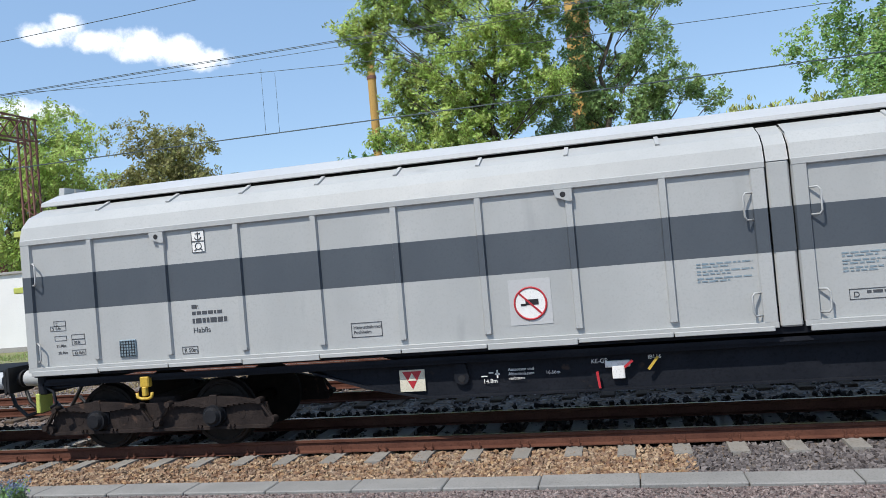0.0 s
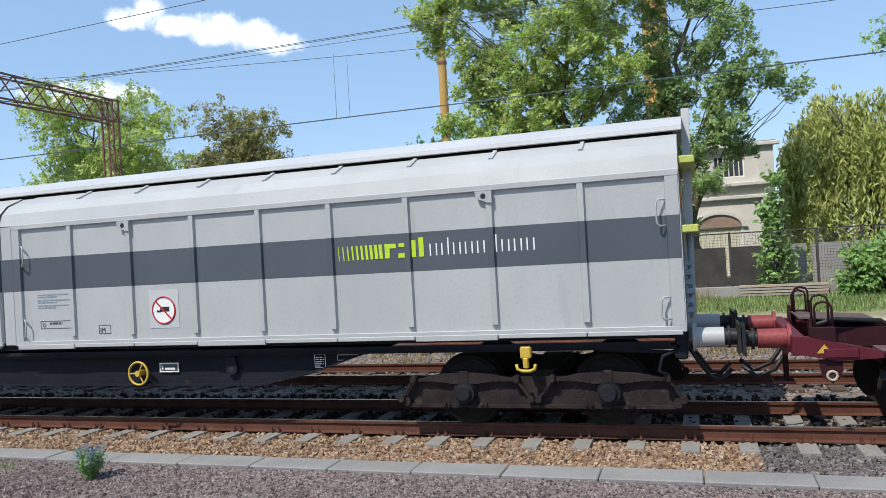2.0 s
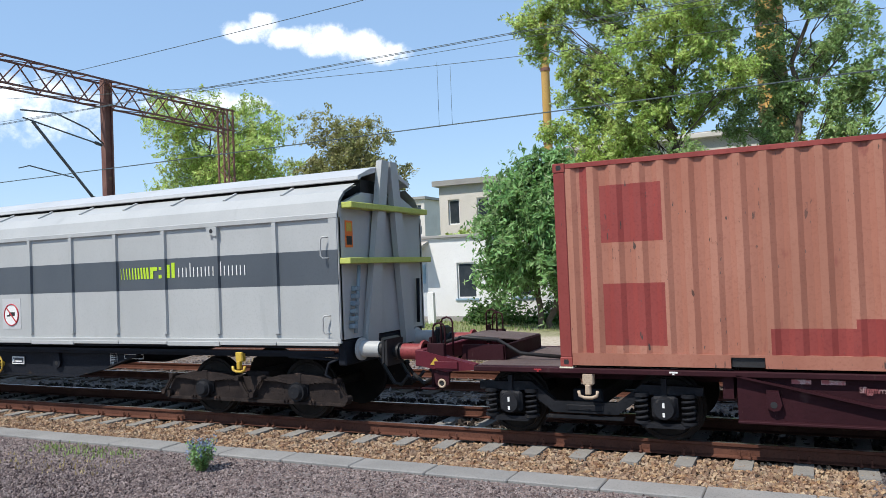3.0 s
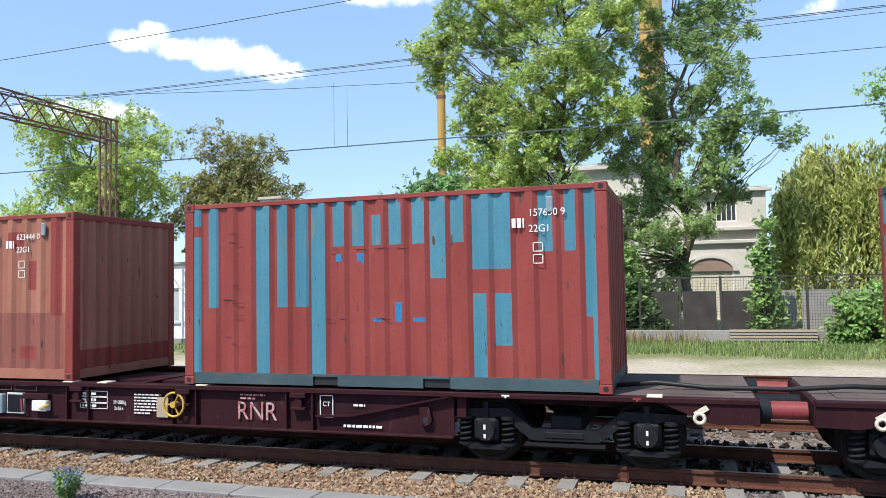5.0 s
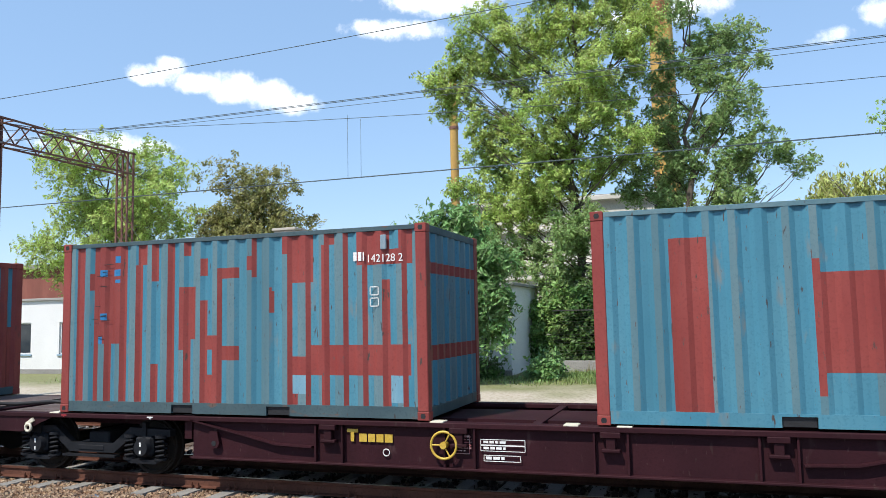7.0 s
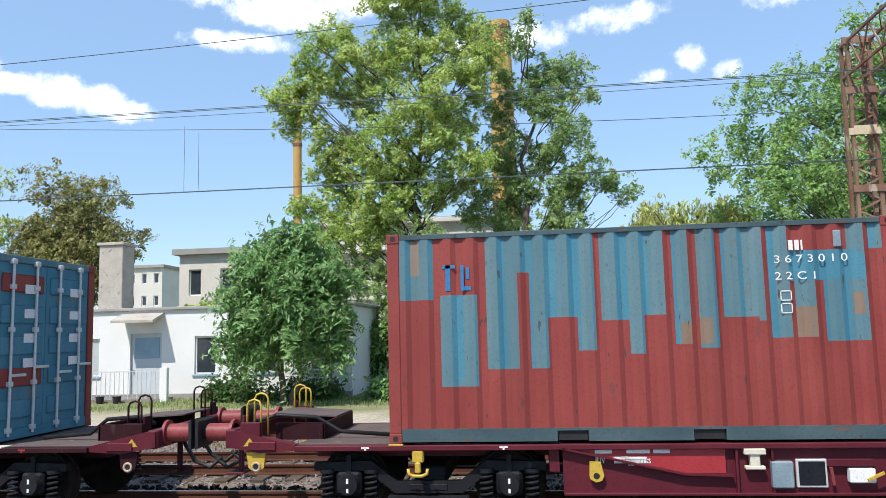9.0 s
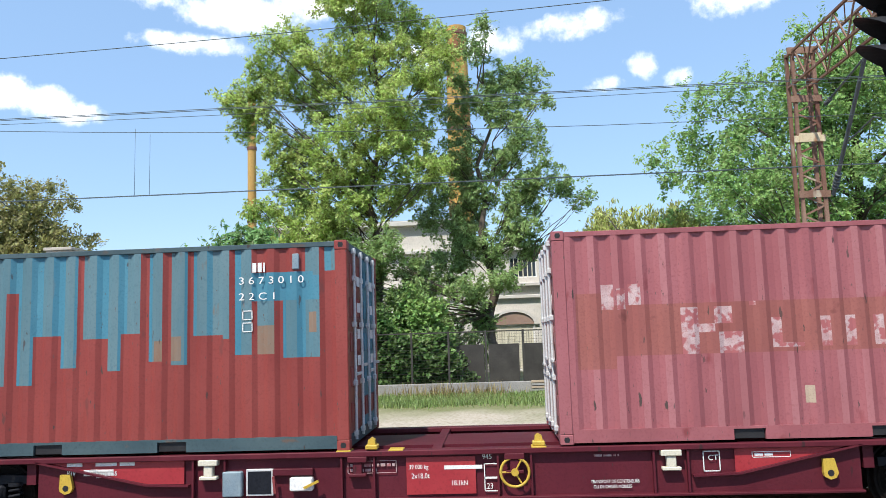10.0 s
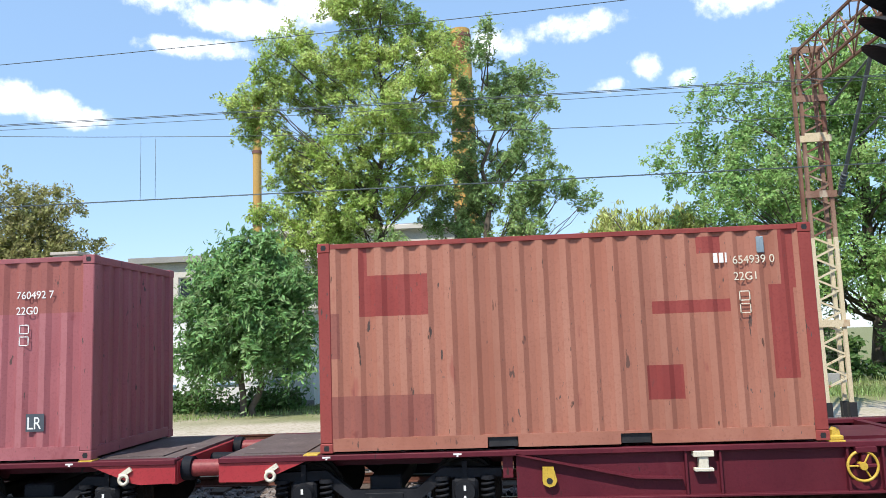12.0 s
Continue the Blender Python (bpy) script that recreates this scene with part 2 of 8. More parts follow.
M["c_rail"] = surface("c_rail", (0.045, 0.08, 0.095), (0.075, 0.115, 0.125), 0.55, 0, 2.4, (0.4, 1, 1), 35, 0.1, (0.15, 0.08, 0.05), 0.62, 6, (0.5, 1, 1), mottle=0.75, scuff=(0.05, 0.035, 0.03), dents=0.40)
M["c_tan"] = surface("c_tan", (0.42, 0.33, 0.24), (0.46, 0.36, 0.27), 0.6, 0, 3)
M["w_purple"] = surface("w_purple", (0.026, 0.0065, 0.010), (0.040, 0.010, 0.0145), 0.68, 0, 1.6, (1, 1, 0.5), 35, 0.12, (0.06, 0.03, 0.032), 0.63, 5, (1, 1, 0.4), mottle=0.75, scuff=(0.04, 0.02, 0.02), spec=0.16, dents=0.25)
M["w_red"] = surface("w_red", (0.092, 0.012, 0.022), (0.118, 0.018, 0.027), 0.5, 0, 1.6, (1, 1, 0.5), 35, 0.1, (0.12, 0.024, 0.032), 0.66, 5, (1, 1, 0.4), mottle=0.75, scuff=(0.04, 0.02, 0.02), spec=0.22, dents=0.25)
M["w_bright"] = surface("w_bright", (0.32, 0.022, 0.03), (0.37, 0.034, 0.04), 0.45, 0, 2, (1, 1, 1), 35, 0.06)
M["w_deck"] = surface("w_deck", (0.095, 0.072, 0.07), (0.14, 0.11, 0.105), 0.75, 0, 1.8, (1, 1, 1), 30, 0.2, (0.25, 0.20, 0.18), 0.64, 6)
M["buffer_red"] = surface("buffer_red", (0.20, 0.035, 0.038), (0.26, 0.055, 0.055), 0.5, 0, 5, (1, 1, 1), 35, 0.08, (0.14, 0.05, 0.045), 0.64, 6)
M["steel_grey"] = surface("steel_grey", (0.20, 0.27, 0.32), (0.26, 0.33, 0.37), 0.5, 0.1, 6)
M["galv"] = surface("galv", (0.56, 0.57, 0.57), (0.64, 0.65, 0.65), 0.45, 0.15, 8)
M["rail_side"] = surface("rail_side", (0.085, 0.036, 0.026), (0.13, 0.058, 0.04), 0.8, 0, 3, (1, 1, 1), 40, 0.25, own=False, spec=0.08)
M["rail_top"] = surface("rail_top", (0.33, 0.30, 0.29), (0.42, 0.40, 0.39), 0.32, 0.85, 3, own=False)
M["concrete"] = surface("concrete", (0.215, 0.205, 0.19), (0.28, 0.265, 0.245), 0.9, 0, 3.0, (1, 1, 1), 50, 0.25, (0.2, 0.17, 0.14), 0.62, 7)
M["kerb"] = surface("kerb", (0.215, 0.212, 0.205), (0.27, 0.265, 0.255), 0.9, 0, 2.0, (1, 1, 1), 60, 0.25, (0.24, 0.23, 0.22), 0.64, 8)
M["timber"] = surface("timber", (0.075, 0.055, 0.042), (0.12, 0.09, 0.07), 0.9, 0, 3.0, (0.3, 1, 1), 40, 0.3)
M["ballast_orange"] = surface("ballast_orange", (0.24, 0.135, 0.075), (0.34, 0.26, 0.19), 0.9, 0, 6.0, (1, 1, 1), 70, 0.3, island=0.45, own=False)
M["ballast_grey"] = surface("ballast_grey", (0.115, 0.10, 0.10), (0.175, 0.158, 0.155), 0.9, 0, 6.0, (1, 1, 1), 70, 0.3, island=0.45, own=False)
M["ballast_far"] = surface("ballast_far", (0.17, 0.145, 0.14), (0.235, 0.205, 0.195), 0.9, 0, 6.0, (1, 1, 1), 70, 0.3, island=0.45, own=False)
M["ballast_old"] = surface("ballast_old", (0.15, 0.122, 0.105), (0.21, 0.175, 0.15), 0.95, 0, 1.2, (1, 1, 1), 22, 0.9, (0.10, 0.07, 0.055), 0.6, 14, own=False, cells=18.0, spec=0.05)
M["gravel"] = surface("gravel", (0.15, 0.122, 0.117), (0.20, 0.168, 0.157), 0.95, 0, 0.8, (1, 1, 1), 38, 0.9, (0.10, 0.08, 0.08), 0.6, 30, own=False, cells=34.0)
M["gravel_stone"] = surface("gravel_stone", (0.15, 0.115, 0.112), (0.235, 0.19, 0.182), 0.9, 0, 6.0, (1, 1, 1), 70, 0.3, island=0.7, own=False)
M["plaster"] = surface("plaster", (0.72, 0.72, 0.72), (0.80, 0.80, 0.80), 0.85, 0, 0.7, (1, 1, 0.6), 30, 0.12, (0.62, 0.62, 0.63), 0.66, 1.6)
M["plaster_house"] = surface("plaster_house", (0.60, 0.57, 0.52), (0.68, 0.64, 0.59), 0.85, 0, 0.5, (1, 1, 0.6), 20, 0.12)
M["plaster_trim"] = surface("plaster_trim", (0.60, 0.57, 0.53), (0.68, 0.65, 0.61), 0.85, 0, 0.7)
M["roof_felt"] = surface("roof_felt", (0.30, 0.29, 0.28), (0.36, 0.35, 0.33), 0.9, 0, 1)
M["chimney_stone"] = surface("chimney_stone", (0.40, 0.36, 0.31), (0.50, 0.46, 0.41), 0.9, 0, 2.5, (1, 1, 1), 30, 0.25, (0.28, 0.25, 0.22), 0.6, 5)
M["yellow_brick"] = surface("yellow_brick", (0.52, 0.31, 0.09), (0.58, 0.37, 0.13), 0.85, 0, 0.9, (1, 1, 0.3), 20, 0.2, (0.24, 0.11, 0.06), 0.52, 0.8, (1, 1, 0.5))
M["yellow_pole"] = surface("yellow_pole", (0.44, 0.26, 0.08), (0.50, 0.32, 0.11), 0.7, 0, 0.8, (1, 1, 0.3), 20, 0.1)
M["pvc"] = surface("pvc", (0.78, 0.78, 0.78), (0.82, 0.82, 0.82), 0.35, 0, 3)
M["sill_blue"] = surface("sill_blue", (0.24, 0.36, 0.46), (0.30, 0.42, 0.52), 0.5, 0, 3)
M["glass_dark"] = surface("glass_dark", (0.03, 0.04, 0.05), (0.05, 0.06, 0.07), 0.06, 0, 3, bump=0)
M["blind"] = surface("blind", (0.42, 0.46, 0.46), (0.47, 0.51, 0.5), 0.6, 0, 3)
M["door_grey"] = surface("door_grey", (0.50, 0.54, 0.58), (0.56, 0.6, 0.64), 0.5, 0, 3)
M["mast_rust"] = surface("mast_rust", (0.16, 0.075, 0.055), (0.30, 0.20, 0.145), 0.8, 0, 1.4, (1, 1, 0.35), 40, 0.2, (0.40, 0.34, 0.26), 0.6, 3, (1, 1, 0.3))
M["mast_cream"] = surface("mast_cream", (0.56, 0.46, 0.30), (0.62, 0.54, 0.38), 0.7, 0, 1.4, (1, 1, 0.35), 40, 0.15, (0.30, 0.15, 0.08), 0.6, 3, (1, 1, 0.3))
M["gantry_dark"] = surface("gantry_dark", (0.15, 0.075, 0.065), (0.22, 0.12, 0.095), 0.75, 0, 2, (1, 1, 1), 40, 0.15, (0.3, 0.2, 0.1), 0.64, 2.5)
M["cantilever"] = surface("cantilever", (0.10, 0.115, 0.12), (0.15, 0.165, 0.17), 0.55, 0.2, 3)
M["wire"] = surface("wire", (0.075, 0.10, 0.105), (0.10, 0.13, 0.13), 0.5, 0.3, 3, bump=0)
M["insulator"] = surface("insulator", (0.30, 0.20, 0.16), (0.36, 0.25, 0.2), 0.3, 0, 3)
M["bark"] = surface("bark", (0.10, 0.08, 0.065), (0.16, 0.13, 0.105), 0.95, 0, 2, (1, 1, 0.3), 18, 0.8)
M["fence_grey"] = surface("fence_grey", (0.26, 0.25, 0.24), (0.34, 0.33, 0.315), 0.9, 0, 1, (1, 1, 1), 25, 0.2)
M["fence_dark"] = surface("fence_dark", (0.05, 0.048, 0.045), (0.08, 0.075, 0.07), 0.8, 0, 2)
M["signal_grey"] = surface("signal_grey", (0.42, 0.44, 0.46), (0.48, 0.5, 0.52), 0.5, 0, 3)


def leafy(name, a, b, spread=0.5):
    return surface(name, a, b, 0.42, 0, 0.55, (1, 1, 1), 12, 0, island=spread, thin=0.45, own=False, spec=0.35)


M["leaf_ash"] = leafy("leaf_ash", (0.35, 0.48, 0.12), (0.52, 0.60, 0.19))
M["leaf_deep"] = leafy("leaf_deep", (0.22, 0.37, 0.115), (0.33, 0.48, 0.155))
M["leaf_sumac"] = leafy("leaf_sumac", (0.19, 0.34, 0.12), (0.27, 0.43, 0.16))
M["leaf_ash_dark"] = leafy("leaf_ash_dark", (0.24, 0.36, 0.13), (0.34, 0.45, 0.17))
M["leaf_willow"] = leafy("leaf_willow", (0.40, 0.45, 0.13), (0.52, 0.54, 0.2))
M["leaf_brown"] = leafy("leaf_brown", (0.26, 0.28, 0.095), (0.35, 0.32, 0.13))
M["leaf_bush"] = leafy("leaf_bush", (0.075, 0.15, 0.04), (0.12, 0.21, 0.06))
M["grass"] = leafy("grass", (0.24, 0.35, 0.11), (0.36, 0.41, 0.17))
M["dry_grass"] = leafy("dry_grass", (0.36, 0.28, 0.13), (0.44, 0.35, 0.18))
M["flower"] = leafy("flower", (0.18, 0.24, 0.36), (0.26, 0.32, 0.42))

# ---- building blocks ----


def box(bm, x0, x1, y0, y1, z0, z1, bev=0.0):
    r = bmesh.ops.create_cube(bm, size=1.0)
    vs = r["verts"]
    for v in vs:
        v.co = Vector(((x0 + x1) / 2 + v.co.x * (x1 - x0), (y0 + y1) / 2 + v.co.y * (y1 - y0), (z0 + z1) / 2 + v.co.z * (z1 - z0)))
    if bev:
        es = list({e for v in vs for e in v.link_edges})
        bmesh.ops.bevel(bm, geom=es, offset=bev, segments=1, affect="EDGES")
    return bm


def tube(bm, p0, p1, r0, r1=None, n=12, caps=True):
    """A round bar from p0 to p1."""
    r1 = r0 if r1 is None else r1
    p0, p1 = Vector(p0), Vector(p1)
    d = (p1 - p0).normalized()
    u = d.orthogonal().normalized()
    w = d.cross(u)
    rings = []
    for p, r in ((p0, r0), (p1, r1)):
        rings.append([bm.verts.new(p + (u * math.cos(a) + w * math.sin(a)) * r) for a in (2 * math.pi * i / n for i in range(n))])
    for i in range(n):
        f = bm.faces.new((rings[0][i], rings[0][(i + 1) % n], rings[1][(i + 1) % n], rings[1][i]))
        f.smooth = n > 6
    if caps:
        for ring in (rings[0][::-1], rings[1]):
            f = bm.faces.new(ring)
            for e in f.edges:
                e.smooth = False
    return bm


def chain(bm, pts, r, n=8):
    """A bent bar or hose through the points."""
    pts = [Vector(p) for p in pts]
    rings = []
    for i, p in enumerate(pts):
        d = (pts[min(i + 1, len(pts) - 1)] - pts[max(i - 1, 0)]).normalized()
        u = d.cross(Vector((0.31, 0.95, 0.05))).normalized()
        w = d.cross(u)
        rings.append([bm.verts.new(p + (u * math.cos(a) + w * math.sin(a)) * r) for a in (2 * math.pi * k / n for k in range(n))])
    for a, b in zip(rings, rings[1:]):
        for k in range(n):
            f = bm.faces.new((a[k], a[(k + 1) % n], b[(k + 1) % n], b[k]))
            f.smooth = n > 4
    bm.faces.new(rings[0][::-1])
    bm.faces.new(rings[-1])
    return bm


def slab(bm, outline, y0, y1):
    """A plate: an outline of (x, z), from y0 to y1."""
    a = [bm.verts.new((x, y0, z)) for x, z in outline]
    b = [bm.verts.new((x, y1, z)) for x, z in outline]
    n = len(outline)
    bm.faces.new(a)
    bm.faces.new(b[::-1])
    for i in range(n):
        bm.faces.new((a[i], b[i], b[(i + 1) % n], a[(i + 1) % n]))
    bmesh.ops.recalc_face_normals(bm, faces=bm.faces)
    return bm


def bar(bm, p0, p1, w, h):
    """A square bar from p0 to p1."""
    p0, p1 = Vector(p0), Vector(p1)
    d = (p1 - p0).normalized()
    u = d.cross(Vector((0, 0, 1)))
    u = u.normalized() if u.length > 1e-3 else Vector((1, 0, 0))
    v = u.cross(d)
    q = [[bm.verts.new(p + u * (sx * w / 2) + v * (sz * h / 2)) for sx, sz in ((-1, -1), (1, -1), (1, 1), (-1, 1))] for p in (p0, p1)]
    for i in range(4):
        bm.faces.new((q[0][i], q[0][(i + 1) % 4], q[1][(i + 1) % 4], q[1][i]))
    bm.faces.new(q[0][::-1])
    bm.faces.new(q[1])
    return bm


def ring(bm, c, r, t, axis="y", n=24, m=8):
    """A round hoop of bar radius t."""
    c = Vector(c)
    grid = []
    for i in range(n):
        a = 2 * math.pi * i / n
        row = []
        for k in range(m):
            b = 2 * math.pi * k / m
            q = (r + t * math.cos(b))
            p = Vector((q * math.cos(a), t * math.sin(b), q * math.sin(a)))
            row.append(bm.verts.new(c + p))
        grid.append(row)
    for i in range(n):
        for k in range(m):
            f = bm.faces.new((grid[i][k], grid[i][(k + 1) % m], grid[(i + 1) % n][(k + 1) % m], grid[(i + 1) % n][k]))
            f.smooth = True
    bmesh.ops.recalc_face_normals(bm, faces=bm.faces)
    return bm


def part(name, bm, material, parent=None, label=""):
    """Links a bmesh as one mesh object, under a thing or under a part."""
    me = bpy.data.meshes.new(name)
    bm.to_mesh(me)
    bm.free()
    for m in (material if isinstance(material, list) else [material]):
        me.materials.append(m)
    ob = new(name, me)
    if parent:
        ob.parent = parent
    if label:
        ob["label"] = label
    return ob


def fresh():
    return bmesh.new()


def thing(name, label, category, m=None, group="", kind=""):
    ob = new(name)
    if m is not None:
        ob.matrix_basis = m
    return tagged(ob, label, category, group, kind)


def raw(name, verts, faces, material, parent=None, label=""):
    me = bpy.data.meshes.new(name)
    me.from_pydata(verts, [], faces)
    me.materials.append(material)
    ob = new(name, me)
    if parent:
        ob.parent = parent
    if label:
        ob["label"] = label
    return ob


def lettering(words, x, y, z, size, material, parent, stretch=1.0, name="lettering"):
    """Painted words that face the camera's side; x, z is the lower left corner."""
    cu = bpy.data.curves.new(name, "FONT")
    cu.body, cu.size, cu.extrude = words, size, 0.0015
    tmp = bpy.data.objects.new(name, cu)
    me = bpy.data.meshes.new_from_object(tmp)
    bpy.data.objects.remove(tmp)
    me.transform(pose(x, y, z, 90) @ Matrix.Diagonal((stretch, 1, 1, 1)))
    me.materials.clear()
    me.materials.append(material)
    ob = new(name, me)
    ob.parent = parent
    return ob


def lines_of_print(x, y, z, width, rows, step, h, material, parent, seed=1, name="small_print"):
    """Print too small to read: broken bars."""
    rng = random.Random(seed)
    bm = fresh()
    for i in range(rows):
        u = 0.0
        end = width * (1 if i < rows - 1 else 0.6)
        while u < end:
            w = min(rng.uniform(0.03, 0.10), end - u)
            box(bm, x + u, x + u + w, y - 0.0015, y + 0.0015, z - i * step, z - i * step + h)
            u += w + 0.018
    return part(name, bm, material, parent)


def framed(x, y, z, w, h, material, parent, t=0.008, name="marking_frame"):
    bm = fresh()
    for a in ((x, x + w, z, z + t), (x, x + w, z + h - t, z + h), (x, x + t, z, z + h), (x + w - t, x + w, z, z + h)):
        box(bm, a[0], a[1], y - 0.0015, y + 0.0015, a[2], a[3])
    return part(name, bm, material, parent)


# ---- ground ----
rng = np.random.default_rng(5)


def ground_material():
    m = bpy.data.materials.new("trodden_ground")
    m.use_nodes = True
    n, l = m.node_tree.nodes, m.node_tree.links
    b = n["Principled BSDF"]
    tex = n.new("ShaderNodeTexCoord")
    sp = n.new("ShaderNodeSeparateXYZ")
    l.new(tex.outputs["Object"], sp.inputs[0])
    wob = n.new("ShaderNodeTexNoise")
    wob.inputs["Scale"].default_value, wob.inputs["Detail"].default_value = 0.35, 6
    l.new(tex.outputs["Object"], wob.inputs["Vector"])
    fine = n.new("ShaderNodeTexNoise")
    fine.inputs["Scale"].default_value, fine.inputs["Detail"].default_value = 9, 6
    l.new(tex.outputs["Object"], fine.inputs["Vector"])
    k = n.new("ShaderNodeMath")
    k.operation = "MULTIPLY_ADD"
    k.inputs[1].default_value = 9.0
    l.new(wob.outputs[0], k.inputs[0])
    l.new(sp.outputs[1], k.inputs[2])
    mr = n.new("ShaderNodeMapRange")
    mr.inputs["From Min"].default_value, mr.inputs["From Max"].default_value = 27.0, 31.0
    l.new(k.outputs[0], mr.inputs["Value"])
    mx = n.new("ShaderNodeMix")
    mx.data_type = "RGBA"
    mx.inputs["A"].default_value, mx.inputs["B"].default_value = (0.46, 0.40, 0.32, 1), (0.19, 0.20, 0.085, 1)
    l.new(mr.outputs[0], mx.inputs["Factor"])
    sh = n.new("ShaderNodeMix")
    sh.data_type, sh.blend_type = "RGBA", "MULTIPLY"
    rp = n.new("ShaderNodeMapRange")
    rp.inputs["From Min"].default_value, rp.inputs["From Max"].default_value = 0.45, 0.75
    l.new(fine.outputs[0], rp.inputs["Value"])
    l.new(rp.outputs[0], sh.inputs["Factor"])
    l.new(mx.outputs["Result"], sh.inputs["A"])
    sh.inputs["B"].default_value = (0.62, 0.58, 0.5, 1)
    l.new(sh.outputs["Result"], b.inputs["Base Color"])
    b.inputs["Roughness"].default_value = 0.95
    bp = n.new("ShaderNodeBump")
    bp.inputs["Strength"].default_value, bp.inputs["Distance"].default_value = 0.5, 0.05
    l.new(fine.outputs[0], bp.inputs["Height"])
    l.new(bp.outputs[0], b.inputs["Normal"])
    return m


M["ground"] = ground_material()


def sheet(name, x0, x1, nx, profile, material, label, category, rough=0.0):
    """A strip of ground along the line: profile is a list of (y, z)."""
    xs = np.linspace(x0, x1, nx)
    verts = [(x, y, z + (rng.normal() * rough if 0 < j < len(profile) - 1 else 0)) for x in xs for j, (y, z) in enumerate(profile)]
    k = len(profile)
    faces = [(i * k + j, (i + 1) * k + j, (i + 1) * k + j + 1, i * k + j + 1) for i in range(nx - 1) for j in range(k - 1)]
    return tagged(raw(name, verts, faces, material), label, category, kind="structure")


sheet("ground", -1500, 1500, 61, [(-1500, -0.36), (-40, -0.36), (8, -0.36), (17, -0.34), (20.5, -0.16), (27, -0.10), (33, -0.02), (60, 0.2), (1500, 0.2)], M["ground"],
      "sandy trodden ground with dry grass beyond the tracks", "ground")
sheet("forecourt", -120, 120, 241, [(-30, -0.20), (-4, -0.19), (0, -0.18), (3, -0.175), (5, -0.17), (6.5, -0.165), (7.3, -0.16), (7.98, -0.155)], M["gravel"],
      "dark purplish-grey gravel surface beside the tracks", "gravel", 0.004)
sheet("ballast_bed", -150, 150, 601, [(8.36, -0.20), (8.8, -0.215), (9.1, -0.23), (9.5, -0.235), (9.9, -0.24), (10.4, -0.24), (10.9, -0.24), (11.4, -0.235), (11.9, -0.22),
      (12.3, -0.20), (12.8, -0.17), (13.1, -0.16), (13.8, -0.15), (14.6, -0.15), (15.6, -0.15), (16.6, -0.2), (17.6, -0.16), (18.3, -0.12), (19.0, -0.12), (20.0, -0.14), (20.9, -0.20)],
      M["ballast_old"], "dirty brown track ballast between the rails", "ballast", 0.012)


def stones(name, count, x0, x1, y0, y1, zf, size, material, label, faces8=False):
    """Loose broken stones, joined."""
    if faces8:
        base = np.array([(1, 0, 0), (-1, 0, 0), (0, 1, 0), (0, -1, 0), (0, 0, 1), (0, 0, -1)], float)
        tri = np.array([(0, 2, 4), (2, 1, 4), (1, 3, 4), (3, 0, 4), (2, 0, 5), (1, 2, 5), (3, 1, 5), (0, 3, 5)])
    else:
        base = np.array([(x, y, z) for x in (-1, 1) for y in (-1, 1) for z in (-1, 1)], float) * 0.75
        tri = np.array([(0, 1, 3), (0, 3, 2), (4, 6, 7), (4, 7, 5), (0, 4, 5), (0, 5, 1), (2, 3, 7), (2, 7, 6), (0, 2, 6), (0, 6, 4), (1, 5, 7), (1, 7, 3)])
    nv = len(base)
    P = np.empty((count, nv, 3))
    xs, ys = rng.uniform(x0, x1, count), rng.uniform(y0, y1, count)
    sc = size * rng.uniform(0.55, 1.35, count)
    for i in range(count):
        a, b, c = rng.uniform(0, 6.283, 3)
        R = np.array(Euler((a, b, c)).to_matrix())
        q = base * rng.uniform(0.65, 1.25, (nv, 1)) * np.array([1.0, 0.8, 0.62])
        P[i] = (q @ R.T) * sc[i] + (xs[i], ys[i], zf(ys[i]) + sc[i] * 0.25)
    F = (tri[None] + (np.arange(count) * nv)[:, None, None]).reshape(-1, 3)
    return tagged(raw(name, P.reshape(-1, 3).tolist(), F.tolist(), material), label, "stones", kind="stuff")


def bed_z(y):
    return float(np.interp(y, [8.40, 9.1, 9.9, 11.4, 12.3, 13.1, 15.6, 16.6], [-0.19, -0.215, -0.225, -0.225, -0.19, -0.15, -0.14, -0.18]))


stones("ballast_stones", 15500, -16, 0.55, 8.42, 9.86, bed_z, 0.029, M["ballast_orange"], "rusty orange-brown broken ballast stones beside the sleepers")
stones("ballast_stones", 5200, 0.45, 8, 8.42, 9.86, bed_z, 0.029, M["ballast_grey"], "grey broken ballast stones beside the sleepers")
# between these rails the stones are darkened to stand for the train's shade
stones("ballast_stones", 5200, -17, 7, 9.98, 12.6, bed_z, 0.042, M["ballast_shaded"], "broken ballast stones between the rails, coloured dark for the train's shade")
stones("ballast_stones", 4200, -17, 8, 12.6, 17.2, bed_z, 0.045, M["ballast_far"], "dirty ballast stones on the second track", True)
stones("gravel_stones", 40000, -12.5, 3.5, 5.5, 7.97, lambda y: -0.164, 0.0215, M["gravel_stone"], "small dark gravel stones lying loose", True)

# kerb of concrete blocks
kerb = thing("kerb", "flat grey concrete kerb blocks along the ballast", "kerb", kind="structure")
bm = box(fresh(), -0.515, 0.515, 0, 0.40, -0.2, 0, 0.012)
kerb_block = part("kerb_block", bm, M["kerb"], kerb)
kerb_block.matrix_basis = pose(-1.1 - 0.52, 8.0, -0.125)
for i in range(-20, 12):
    if i == -1:
        continue
    o = new("kerb_block", kerb_block.data)
    o.parent = kerb
    o.matrix_basis = pose(-1.1 + 0.52 + 1.04 * i, 8.0 + random.uniform(-0.006, 0.006), -0.125 + random.uniform(-0.008, 0.006), random.uniform(-0.5, 0.5), 0, random.uniform(-0.3, 0.3))
